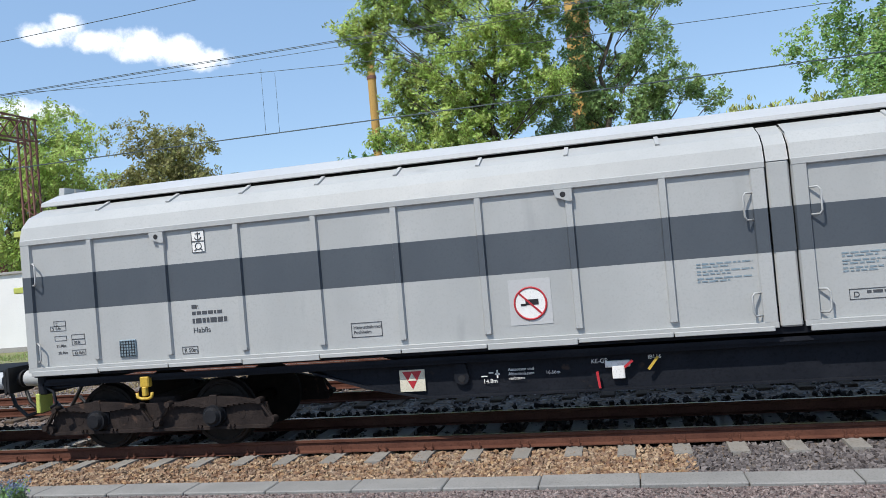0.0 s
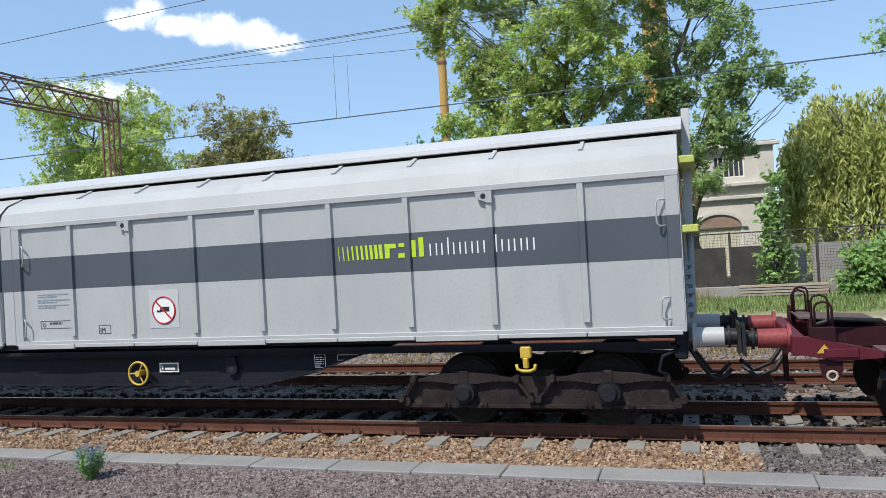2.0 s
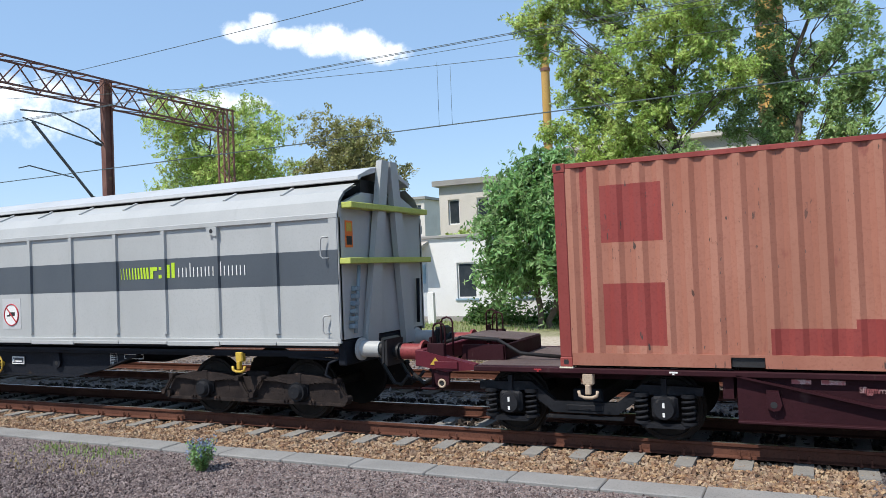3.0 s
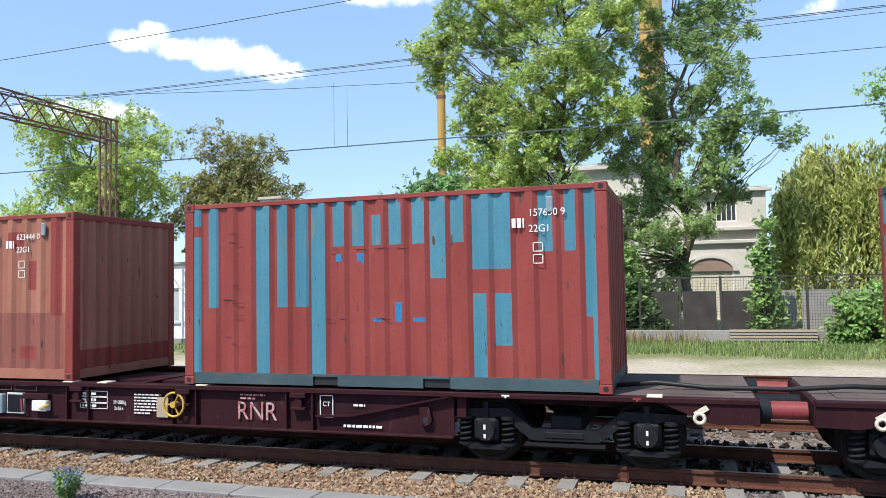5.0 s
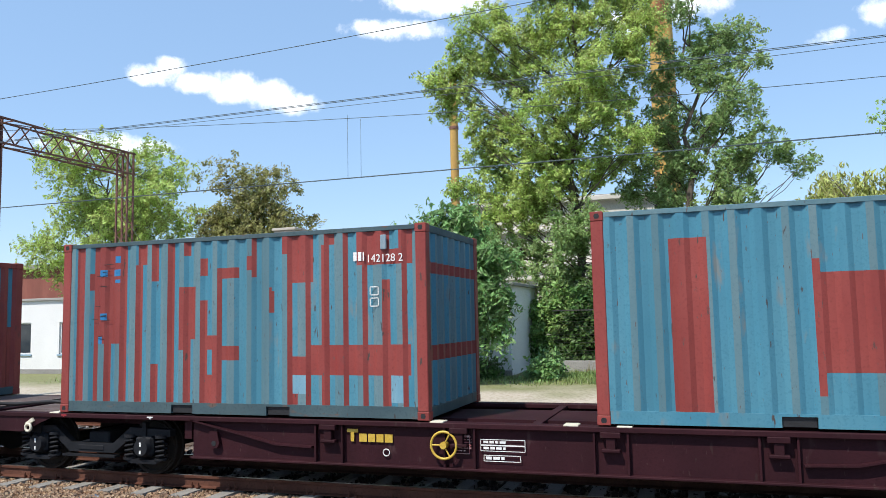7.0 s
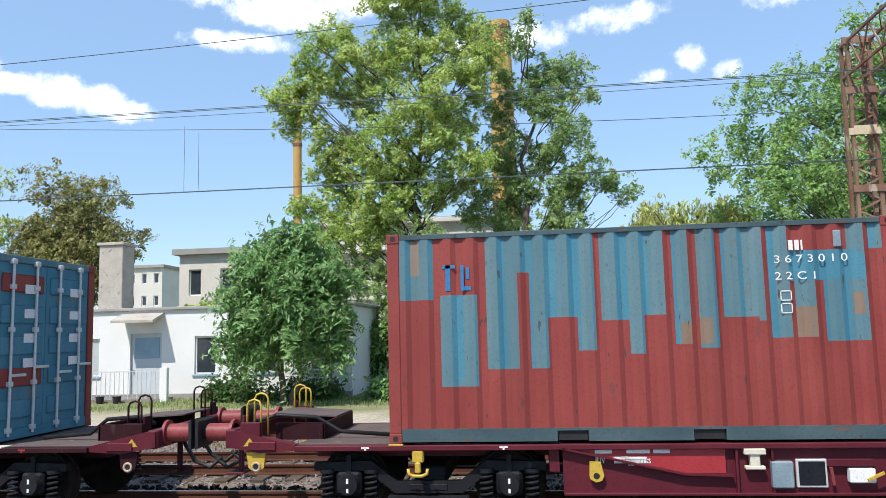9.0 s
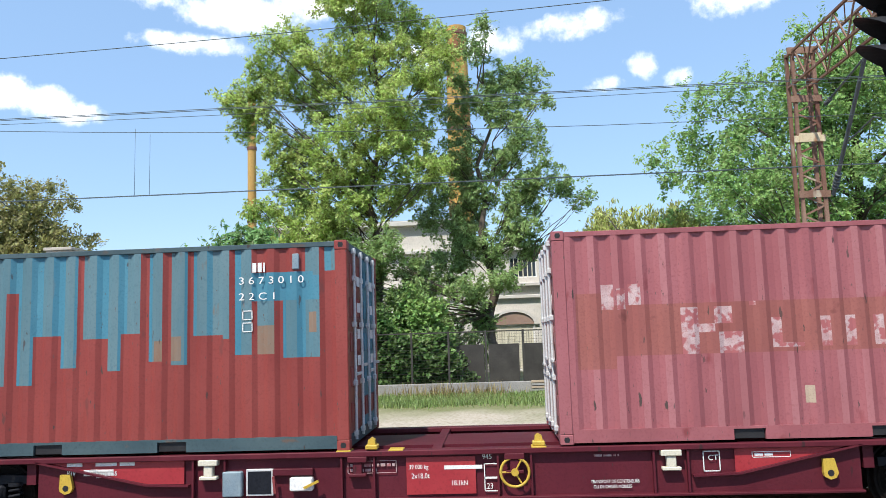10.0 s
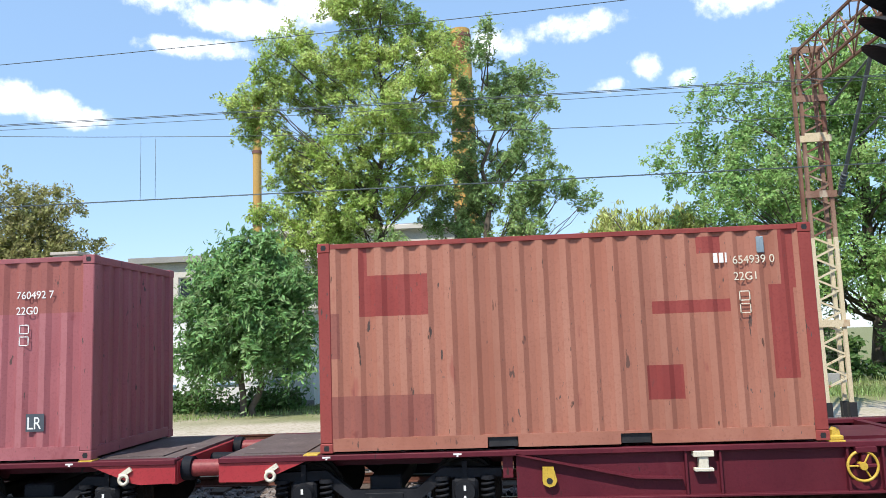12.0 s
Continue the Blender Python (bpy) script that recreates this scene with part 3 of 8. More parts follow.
rest = fresh()
for i in list(range(-90, -20)) + list(range(12, 90)):
    x = -1.1 + 0.52 + 1.04 * i
    box(rest, x - 0.515, x + 0.515, 8.0, 8.40, -0.325, -0.125)
part("distant_kerb", rest, M["kerb"], kerb)["kind"] = "stuff"


def rail_profile(y, z):
    return [(y + a, z + b) for a, b in ((-0.075, -0.172), (0.075, -0.172), (0.075, -0.160), (0.014, -0.145), (0.009, -0.05), (0.034, -0.038), (0.036, -0.006), (0.028, 0.0),
                                         (-0.028, 0.0), (-0.036, -0.006), (-0.034, -0.038), (-0.009, -0.05), (-0.014, -0.145), (-0.075, -0.160))]


def railway(label, yc, z, gauge, x_sleeper, step, wood, near):
    t = thing("railway_track", label, "track", kind="structure")
    for side in (-1, 1):
        y = yc + side * (gauge / 2 + 0.036)
        prof = rail_profile(y, z)
        v = [(x, a, b) for x in (-260, 260) for a, b in prof]
        n = len(prof)
        f = [tuple(range(n)), tuple(range(2 * n - 1, n - 1, -1))] + [(i, n + i, n + (i + 1) % n, (i + 1) % n) for i in range(n)]
        o = raw("rail", v, f, M["rail_side"], t, "rusty steel rail with a worn bright head")
        o.data.materials.append(M["rail_top"])
        o.data.polygons[2 + 7].material_index = 1
        o.data.polygons[2 + 8].material_index = 0
    bm = fresh()
    if wood:
        box(bm, -0.12, 0.12, -1.25, 1.25, -0.16, 0, 0.01)
    else:
        slab(bm, [(-0.14, -0.2), (0.14, -0.2), (0.105, 0.0), (-0.105, 0.0)], -1.3, 1.3)
    first = None
    for i in range(*near):
        x = x_sleeper + i * step
        if first is None:
            first = part("sleeper", bm, M["timber" if wood else "concrete"], t)
            o = first
        else:
            o = new("sleeper", first.data)
            o.parent = t
        o.matrix_basis = pose(x + random.uniform(-0.015, 0.015), yc + random.uniform(-0.03, 0.03), z - 0.175 + random.uniform(-0.006, 0.004), 0, 0, random.uniform(-0.6, 0.6))
    if not wood:
        cb = fresh()
        for k in (-0.055, 0.055):
            box(cb, k - 0.022, k + 0.022, -0.115, -0.045, 0.0, 0.035, 0.008)
            tube(cb, (k, -0.085, 0.03), (k, -0.085, 0.085), 0.014, n=6)
        clip = None
        for i in range(*near):
            for side in (-1,):
                if clip is None:
                    clip = part("rail_clip", cb, M["rail_side"], t)
                    o = clip
                else:
                    o = new("rail_clip", clip.data)
                    o.parent = t
                o.matrix_basis = pose(x_sleeper + i * step, yc + side * (gauge / 2 + 0.036), z - 0.172)
    far = fresh()
    for i in list(range(near[0] - 60, near[0])) + list(range(near[1], near[1] + 60)):
        x = x_sleeper + i * step
        box(far, x - 0.11, x + 0.11, yc - 1.28, yc + 1.28, z - 0.34, z - 0.175)
    part("distant_sleepers", far, M["timber" if wood else "concrete"], t)["kind"] = "stuff"
    return t


YC = 10.68
railway("railway track with rusty rails on grey concrete sleepers", YC, 0.0, 1.435, -0.2, 0.643, False, (-28, 14))
railway("second railway track with rusty rails on dark timber sleepers", 14.22, 0.06, 1.435, 0.1, 0.62, True, (-30, 16))
railway("third railway track with rusty rails behind the train", 19.0, 0.06, 1.435, 0.3, 0.62, True, (-24, 20))

# ---- the train ----
YN = -1.22          # the near face of a container, from the track's middle


def blocks(name, rects, y, material, parent, d=0.0015):
    """Painted shapes: a list of (x0, x1, z0, z1)."""
    bm = fresh()
    for x0, x1, z0, z1 in rects:
        box(bm, x0, x1, y - d, y + d, z0, z1)
    return part(name, bm, material, parent)


def wheelset(parent, x, r, z):
    """A pair of wheels on an axle, turning about its own middle."""
    bm = fresh()
    for s in (-1, 1):
        tube(bm, (0, s * 0.70, 0), (0, s * 0.735, 0), r + 0.03, n=32)
        tube(bm, (0, s * 0.735, 0), (0, s * 0.84, 0), r, n=32)
        for k in range(6):
            a = k * math.pi / 3
            c = Vector((math.cos(a) * r * 0.62, s * 0.845, math.sin(a) * r * 0.62))
            tube(bm, c, c + Vector((0, s * 0.012, 0)), 0.03, n=8)
        ring(bm, (0, s * 0.842, 0), r * 0.88, 0.018, n=32, m=6)
    tube(bm, (0, -0.95, 0), (0, 0.95, 0), 0.085, n=12)
    o = part("wheelset", bm, M["wheel"], parent, "dark steel wheelset on its axle")
    o.matrix_basis = pose(x, 0, z)
    SPIN.append((o, x, z, r))
    return o


SPIN = []


def leaf_bogie(parent, x):
    """A bogie with leaf springs over its axle boxes."""
    bg = part("bogie", box(fresh(), x - 0.22, x + 0.22, -0.9, 0.9, 0.50, 0.72, 0.02), M["bogie_dark"], parent, "dark rusty leaf-spring bogie")
    for s in (-1, 1):
        bm = fresh()
        y0, y1 = sorted((s * 0.99, s * 1.02))
        slab(bm, [(x - 1.78, 0.34), (x - 1.70, 0.28), (x + 1.70, 0.28), (x + 1.78, 0.34), (x + 1.70, 0.60), (x + 1.45, 0.66), (x + 1.2, 0.58), (x + 0.7, 0.58), (x + 0.42, 0.66),
                  (x - 0.42, 0.66), (x - 0.7, 0.58), (x - 1.2, 0.58), (x - 1.45, 0.66), (x - 1.70, 0.60)], y0, y1)
        box(bm, x - 1.75, x + 1.75, *sorted((s * 1.0, s * 1.075)), 0.26, 0.30)
        for k in (-1.75, 1.75):
            tube(bm, (x + k, s * 0.95, 0.34), (x + k, s * 1.1, 0.34), 0.06, n=10)
        for k in (-1.3, -0.55, 0.55, 1.3):
            tube(bm, (x + k, s * 1.015, 0.46), (x + k, s * 1.024, 0.46), 0.075, n=16)
        for ax in (-0.93, 0.93):
            for k in (-0.28, -0.22, 0.22, 0.28):
                tube(bm, (x + ax + k, s * 1.07, 0.315), (x + ax + k, s * 1.10, 0.315), 0.022, n=8)
        part("side_frame", bm, M["bogie_dark"], bg)
        for ax in (-0.93, 0.93):
            bm = fresh()
            for k in range(7):
                half = 0.72 - 0.085 * k
                top = 0.715 - 0.021 * k
                pts = [(x + ax + u * half, top - 0.11 * (u * half / 0.72) ** 2) for u in (-1, -0.5, 0, 0.5, 1)]
                slab(bm, [(a, b + 0.010) for a, b in pts] + [(a, b - 0.010) for a, b in reversed(pts)], *sorted((s * 0.97, s * 1.09)))
            box(bm, x + ax - 0.06, x + ax + 0.06, *sorted((s * 0.96, s * 1.10)), 0.54, 0.74, 0.01)
            part("leaf_spring", bm, M["bogie_dark"], bg)
            bm = fresh()
            box(bm, x + ax - 0.15, x + ax + 0.15, *sorted((s * 0.88, s * 1.08)), 0.36, 0.58, 0.03)
            tube(bm, (x + ax, s * 1.06, 0.46), (x + ax, s * 1.15, 0.46), 0.145, n=20)
            tube(bm, (x + ax, s * 1.15, 0.46), (x + ax, s * 1.20, 0.46), 0.12, 0.09, n=20)
            for k in range(6):
                a = k * math.pi / 3 + 0.3
                c = (x + ax + 0.10 * math.cos(a), s * 1.15, 0.46 + 0.10 * math.sin(a))
                tube(bm, c, (c[0], s * 1.165, c[2]), 0.016, n=6)
            part("axle_box", bm, M["bogie_black"], bg)
            for e in (-1, 1):
                bm = fresh()
                for o in (0, 0.06):
                    bar(bm, (x + ax + e * 0.70, s * (1.06 + o * 0.8), 0.64), (x + ax + e * 0.88, s * (1.06 + o * 0.8), 0.38), 0.022, 0.03)
                tube(bm, (x + ax + e * 0.70, s * 1.0, 0.64), (x + ax + e * 0.70, s * 1.14, 0.64), 0.045, n=10)
                tube(bm, (x + ax + e * 0.88, s * 1.0, 0.38), (x + ax + e * 0.88, s * 1.14, 0.38), 0.045, n=10)
                part("spring_link", bm, M["bogie_dark"], bg)
    for ax in (-0.93, 0.93):
        wheelset(bg, x + ax, 0.46, 0.46)
    return bg


def coil_bogie(parent, x):
    """A bogie with coil springs beside its axle boxes and a sagging side frame."""
    bg = part("bogie", box(fresh(), x - 0.2, x + 0.2, -0.9, 0.9, 0.40, 0.62, 0.02), M["bogie_black"], parent, "black coil-spring bogie")
    for s in (-1, 1):
        bm = fresh()
        ya, yb = sorted((s * 0.93, s * 1.05))
        up = [(x - 1.45, 0.70), (x - 0.72, 0.72), (x - 0.40, 0.47), (x + 0.40, 0.47), (x + 0.72, 0.72), (x + 1.45, 0.70)]
        dn = [(x + 1.45, 0.60), (x + 0.78, 0.60), (x + 0.42, 0.33), (x - 0.42, 0.33), (x - 0.78, 0.60), (x - 1.45, 0.60)]
        slab(bm, up + dn, ya, yb)
        box(bm, x - 0.5, x + 0.5, *sorted((s * 1.0, s * 1.12)), 0.27, 0.30)
        box(bm, x - 0.24, x + 0.24, *sorted((s * 1.045, s * 1.062)), 0.36, 0.44, 0.01)
        part("side_frame", bm, M["bogie_black"], bg)
        for ax in (-1.0, 1.0):
            bm = fresh()
            box(bm, x + ax - 0.16, x + ax + 0.16, *sorted((s * 0.9, s * 1.10)), 0.30, 0.60, 0.04)
            slab(bm, [(x + ax - 0.36, 0.26), (x + ax + 0.36, 0.26), (x + ax + 0.22, 0.20), (x + ax - 0.22, 0.20)], *sorted((s * 0.92, s * 1.1)))
            tube(bm, (x + ax, s * 1.09, 0.44), (x + ax, s * 1.16, 0.44), 0.145, 0.12, n=20)
            box(bm, x + ax - 0.03, x + ax + 0.03, *sorted((s * 1.0, s * 1.08)), 0.58, 0.80)
            part("axle_box", bm, M["bogie_black"], bg)
            for z0, z1 in ((0.46, 0.52), (0.35, 0.40)):
                blocks("white_mark", [(x + ax - 0.014, x + ax + 0.014, z0, z1)], s * 1.163, M["white"], bg, 0.003)
            for e in (-1, 1):
                bm = fresh()
                cx = x + ax + e * 0.28
                turns = 4.5
                pts = [(cx + 0.075 * math.cos(6.283 * turns * k / 54), s * 1.03 + 0.075 * math.sin(6.283 * turns * k / 54), 0.27 + 0.31 * k / 54) for k in range(55)]
                chain(bm, pts, 0.018, 6)
                tube(bm, (cx, s * 1.03, 0.25), (cx, s * 1.03, 0.28), 0.10, n=12)
                tube(bm, (cx, s * 1.03, 0.575), (cx, s * 1.03, 0.62), 0.095, n=12)
                part("coil_spring", bm, M["bogie_black"], bg)
    for ax in (-1.0, 1.0):
        wheelset(bg, x + ax, 0.42, 0.42)
    return bg


def buffer(parent, x, y, z, d, sleeve_mat, r=0.11):
    """A side buffer that sticks out along x by the sign of d."""
    bm = fresh()
    tube(bm, (x, y, z), (x + d * 0.36, y, z), r, n=20)
    tube(bm, (x, y, z), (x + d * 0.04, y, z), r + 0.05, n=20)
    o = part("buffer", bm, sleeve_mat, parent)
    bm = fresh()
    tube(bm, (x + d * 0.36, y, z), (x + d * 0.50, y, z), r * 0.82, n=20)
    tube(bm, (x + d * 0.40, y, z), (x + d * 0.43, y, z), r * 1.1, n=20)
    slab(bm, [(x + d * 0.50, z - 0.19), (x + d * 0.54, z - 0.16), (x + d * 0.54, z + 0.16), (x + d * 0.50, z + 0.19)], y - 0.24, y + 0.24)
    part("buffer_head", bm, M["rubber"], o, "black greasy buffer head")
    return o


def hand_grip(parent, x, y, z0, z1, w, material):
    bm = fresh()
    chain(bm, [(x, y + 0.03, z0), (x + w * 0.8, y - 0.05, z0), (x + w, y - 0.06, z0 + 0.04), (x + w, y - 0.06, z1 - 0.04), (x + w * 0.8, y - 0.05, z1), (x, y + 0.03, z1)], 0.012, 6)
    return part("hand_grip", bm, material, parent)


def handwheel(parent, x, y, z, r):
    bm = ring(fresh(), (x, y, z), r, 0.017, n=28, m=8)
    for k in range(3):
        a = math.radians(60 + 120 * k)
        tube(bm, (x, y, z), (x + r * math.cos(a), y, z + r * math.sin(a)), 0.011, n=8)
    tube(bm, (x, y - 0.03, z), (x, y + 0.14, z), 0.045, n=12)
    return part("handwheel", bm, M["yellow"], parent, "yellow brake handwheel")


def twin_hook(parent, x, y, z, material=None):
    """A cast rope hook with two horns."""
    bm = fresh()
    box(bm, x - 0.07, x + 0.07, y, y + 0.10, z + 0.02, z + 0.17, 0.015)
    box(bm, x - 0.035, x + 0.035, y - 0.02, y + 0.05, z - 0.10, z + 0.03, 0.012)
    chain(bm, [(x - 0.12, y, z - 0.05), (x - 0.11, y, z - 0.11), (x - 0.05, y, z - 0.135), (x + 0.05, y, z - 0.135), (x + 0.11, y, z - 0.11), (x + 0.12, y, z - 0.05)], 0.022, 6)
    return part("rope_hook", bm, material or M["yellow"], parent, "cast rope hook")


def eye_lug(parent, x, y, z, material, r=0.10):
    bm = fresh()
    pts = [(x + 0.8 * r, z + 2.2 * r), (x + 1.3 * r, z), (x + 0.9 * r, z - 0.75 * r), (x, z - r), (x - 0.9 * r, z - 0.5 * r), (x - r, z), (x - 0.9 * r, z + 2.2 * r)]
    slab(bm, pts, y - 0.025, y + 0.025)
    o = part("lashing_eye", bm, material, parent)
    bm = fresh()
    tube(bm, (x + 0.1 * r, y - 0.028, z), (x + 0.1 * r, y + 0.028, z), r * 0.5, n=14)
    part("eye_hole", bm, M["black"], o)
    return o


# -- the sliding-wall wagon
def covered_wagon():
    w = thing("covered_wagon", "long light-grey sliding-wall railway wagon with a dark grey stripe", "wagon")
    x0, x1 = -10.25, 10.25
    grey, dark, roof = M["wagon_grey"], M["wagon_dark"], M["wagon_roof"]
    sec = [(-1.32, 1.27), (-1.32, 3.12), (-1.24, 3.25), (-0.62, 3.47), (0.62, 3.47), (1.24, 3.25), (1.32, 3.12), (1.32, 1.27)]
    # end walls
    for s, xe in ((-1, x0), (1, x1)):
        bm = fresh()
        a = [bm.verts.new((xe, y, z)) for y, z in sec]
        b = [bm.verts.new((xe - s * 0.08, y, z)) for y, z in sec]
        bm.faces.new(a)
        bm.faces.new(b[::-1])
        for i in range(len(sec)):
            bm.faces.new((a[i], a[(i + 1) % len(sec)], b[(i + 1) % len(sec)], b[i]))
        bmesh.ops.recalc_face_normals(bm, faces=bm.faces)
        e = part("end_wall", bm, grey, w)
        bm = fresh()
        for sy in (-1, 1):
            p = [Vector((xe + s * 0.10, sy * 0.78, 1.05)), Vector((xe + s * 0.10, sy * 0.46, 1.05)), Vector((xe + s * 0.16, sy * 0.02, 4.0)), Vector((xe + s * 0.16, sy * 0.24, 4.0))]
            q = [v - Vector((s * 0.10, 0, 0)) for v in p]
            A, B = [bm.verts.new(v) for v in p], [bm.verts.new(v) for v in q]
            bm.faces.new(A)
            bm.faces.new(B[::-1])
            for i in range(4):
                bm.faces.new((A[i], A[(i + 1) % 4], B[(i + 1) % 4], B[i]))
        bmesh.ops.recalc_face_normals(bm, faces=bm.faces)
        part("end_brace", bm, grey, e, "pale grey A-shaped end brace")
        for z in (2.42, 3.24):
            part("end_rib", box(fresh(), *sorted((xe, xe + s * 0.19)), -1.22 if z > 3 else -1.30, 1.22 if z > 3 else 1.30, z - 0.045, z + 0.045, 0.01), M["lime_dull"], e, "dull yellow-green cross rib")
        bm = fresh()
        chain(bm, [(xe + s * 0.06, -1.02, 1.35), (xe + s * 0.07, -0.95, 1.9), (xe + s * 0.07, -0.88, 2.35)], 0.03, 6)
        for k in range(6):
            box(bm, *sorted((xe, xe + s * 0.1)), -1.12 + 0.02 * k, -1.0 + 0.02 * k, 1.42 + 0.11 * k, 1.49 + 0.11 * k, 0.01)
        part("locking_gear", bm, M["steel_grey"], e)
        part("locking_gear", chain(fresh(), [(xe + s * 0.05, 1.0, 1.35), (xe + s * 0.06, 1.02, 2.1)], 0.03, 6), M["underframe"], e)
        bm = fresh()
        tube(bm, (xe + s * 0.05, -0.72, 1.3), (xe + s * 0.12, -0.30, 3.5), 0.025, n=8)
        part("lever_rod", bm, grey, e)
        blocks_y = fresh()
        box(blocks_y, *sorted((xe + s * 0.004, xe + s * 0.008)), -1.13, -0.93, 2.62, 3.02)
        o = part("warning_plate", blocks_y, M["orange"], e, "small orange warning plates")
        if s > 0:
            for zz in (2.66, 2.86):
                part("plate_field", box(fresh(), xe + 0.008, xe + 0.012, -1.10, -0.96, zz, zz + 0.13), M["yellow" if zz > 2.8 else "black"], o)
        buffer(w, xe + s * 0.05, -0.88, 1.10, s, M["wagon_grey"], 0.12)
        buffer(w, xe + s * 0.05, 0.88, 1.10, s, M["wagon_grey"], 0.12)
    # sliding walls, two on each side, and the middle post
    ribs_l = [-9.10, -7.95, -6.82, -5.70, -4.60, -3.50, -2.38, -1.28]
    for side in (-1, 1):
        for half in (-1, 1):
            a, b = (x0, -0.14) if half < 0 else (0.14, x1)
            ys = side * 1.32
            bm = fresh()
            mats = [grey, dark, roof]
            yf, yk = ys - side * 0.03, ys - side * 0.07
            zs = (1.27, 2.08, 2.59, 3.06)
            grid = [[[bm.verts.new((x, y, z)) for z in zs] for y in (yf, yk)] for x in (a, b)]
            for k in range(3):
                for q in ((grid[0][0], grid[1][0]), (grid[1][1], grid[0][1]), (grid[1][0], grid[1][1]), (grid[0][1], grid[0][0])):
                    f = bm.faces.new((q[0][k], q[1][k], q[1][k + 1], q[0][k + 1]))
                    f.material_index = 1 if k == 1 else 0
            for k in (0, 3):
                bm.faces.new((grid[0][0][k], grid[1][0][k], grid[1][1][k], grid[0][1][k]))
            bmesh.ops.recalc_face_normals(bm, faces=bm.faces)
            o = part("sliding_wall", bm, mats, w, "pale grey ribbed sliding wall with a dark stripe")
            bm = fresh()
            y0, y1 = sorted((ys - side * 0.03, ys + side * 0.012))
            box(bm, a, b, y0, y1, 3.05, 3.13, 0.008)
            box(bm, a, b, y0, y1, 1.22, 1.29, 0.006)
            part("wall_frame", bm, grey, o)
            xs = [half * -r if half > 0 else r for r in ribs_l]
            edge = [(a, a + 0.17), (b - 0.17, b)]
            for r in xs + [None, None]:
                if r is None:
                    r0, r1 = edge.pop()
                    spans = [(1.29, 3.05, r0, r1)]
                else:
                    spans = [(1.36, 3.05, r - 0.05, r + 0.05)]
                bm = fresh()
                z0, z1, r0, r1 = spans[0]
                c = 0.014
                prof = ((r0, y0 if side > 0 else y1), (r0 + c, y1 if side > 0 else y0), (r1 - c, y1 if side > 0 else y0), (r1, y0 if side > 0 else y1))
                rows_ = [[bm.verts.new((px, py, z)) for px, py in prof] for z in (z0, 2.08, 2.59, z1)]
                for k in range(3):
                    for q in range(4):
                        f = bm.faces.new((rows_[k][q], rows_[k][(q + 1) % 4], rows_[k + 1][(q + 1) % 4], rows_[k + 1][q]))
                        f.material_index = 1 if k == 1 else 0
                bm.faces.new(rows_[0])
                bm.faces.new(rows_[3])
                bmesh.ops.recalc_face_normals(bm, faces=bm.faces)
                part("wall_rib", bm, mats, o)
            # the leaning shoulder over the wall, under the roof
            bm = fresh()
            pts = [(1.32, 3.12), (1.265, 3.31), (1.12, 3.46), (0.80, 3.60)]
            A = [[bm.verts.new((x, side * y, z)) for y, z in pts] for x in (a, b)]
            B = [[bm.verts.new((x, side * (y - 0.03), z - 0.03)) for y, z in pts] for x in (a, b)]
            for i in range(3):
                bm.faces.new((A[0][i], A[1][i], A[1][i + 1], A[0][i + 1]))
                bm.faces.new((B[0][i], B[0][i + 1], B[1][i + 1], B[1][i]))
            bm.faces.new((A[0][0], B[0][0], B[1][0], A[1][0]))
            bmesh.ops.recalc_face_normals(bm, faces=bm.faces)
            part("shoulder", bm, grey, o)
            for r in xs:
                bm = fresh()
                bar(bm, (r, side * 1.10, 3.475), (r, side * 0.81, 3.605), 0.05, 0.035)
                part("roof_strut", bm, grey, o)
            if side < 0:
                for xg in ((a + 0.14, 1) if half > 0 else (b - 0.14, -1)), ((b - 0.14, -1) if half > 0 else (a + 0.14, 1)):
                    hand_grip(o, xg[0], ys, 2.47, 2.78, xg[1] * 0.13, grey)
                    hand_grip(o, xg[0], ys, 1.37, 1.63, xg[1] * 0.13, grey)
                for r in (xs[1], xs[6]):
                    bm = slab(fresh(), [(r, 2.90), (r + 0.05, 2.90), (r + 0.05, 3.05), (r - 0.17, 3.05), (r - 0.15, 2.96)], ys - 0.035, ys + 0.01)
                    e = part("lifting_eye", bm, grey, o)
                    part("eye_hole", tube(fresh(), (r - 0.06, ys - 0.037, 2.985), (r - 0.06, ys, 2.985), 0.035, n=14), M["black"], e)
                for k in range(9):
                    u = a + 0.6 + k * (b - a - 1.2) / 8
                    part("guide_shoe", box(fresh(), u - (b - a - 1.2) / 16 + 0.006, u + (b - a - 1.2) / 16 - 0.006, ys - 0.02, ys + 0.03, 1.185 if k % 3 else 1.165, 1.24, 0.006), grey, o)
        part("middle_post", box(fresh(), -0.12, 0.12, *sorted((side * 1.30, side * 1.24)), 1.22, 3.12, 0.02), grey, w)
        bm = fresh()
        A = [[bm.verts.new((x, side * y, z)) for y, z in ((1.30, 3.12), (1.24, 3.31), (1.10, 3.45), (0.80, 3.585))] for x in (-0.12, 0.12)]
        for i in range(3):
            bm.faces.new((A[0][i], A[1][i], A[1][i + 1], A[0][i + 1]))
        part("post_cap", bm, grey, w)
        part("post_stripe", box(fresh(), -0.121, 0.121, *sorted((side * 1.303, side * 1.26)), 2.08, 2.59), dark, w)
    # roof hood
    hood = [(-0.79, 3.643), (-0.82, 3.653), (-0.81, 3.71), (-0.45, 3.85), (0, 3.937), (0.45, 3.85), (0.81, 3.71), (0.82, 3.653), (0.79, 3.643), (0.70, 3.70), (0, 3.88), (-0.70, 3.70)]
    bm = fresh()
    A = [bm.verts.new((x0 - 0.02, y, z)) for y, z in hood]
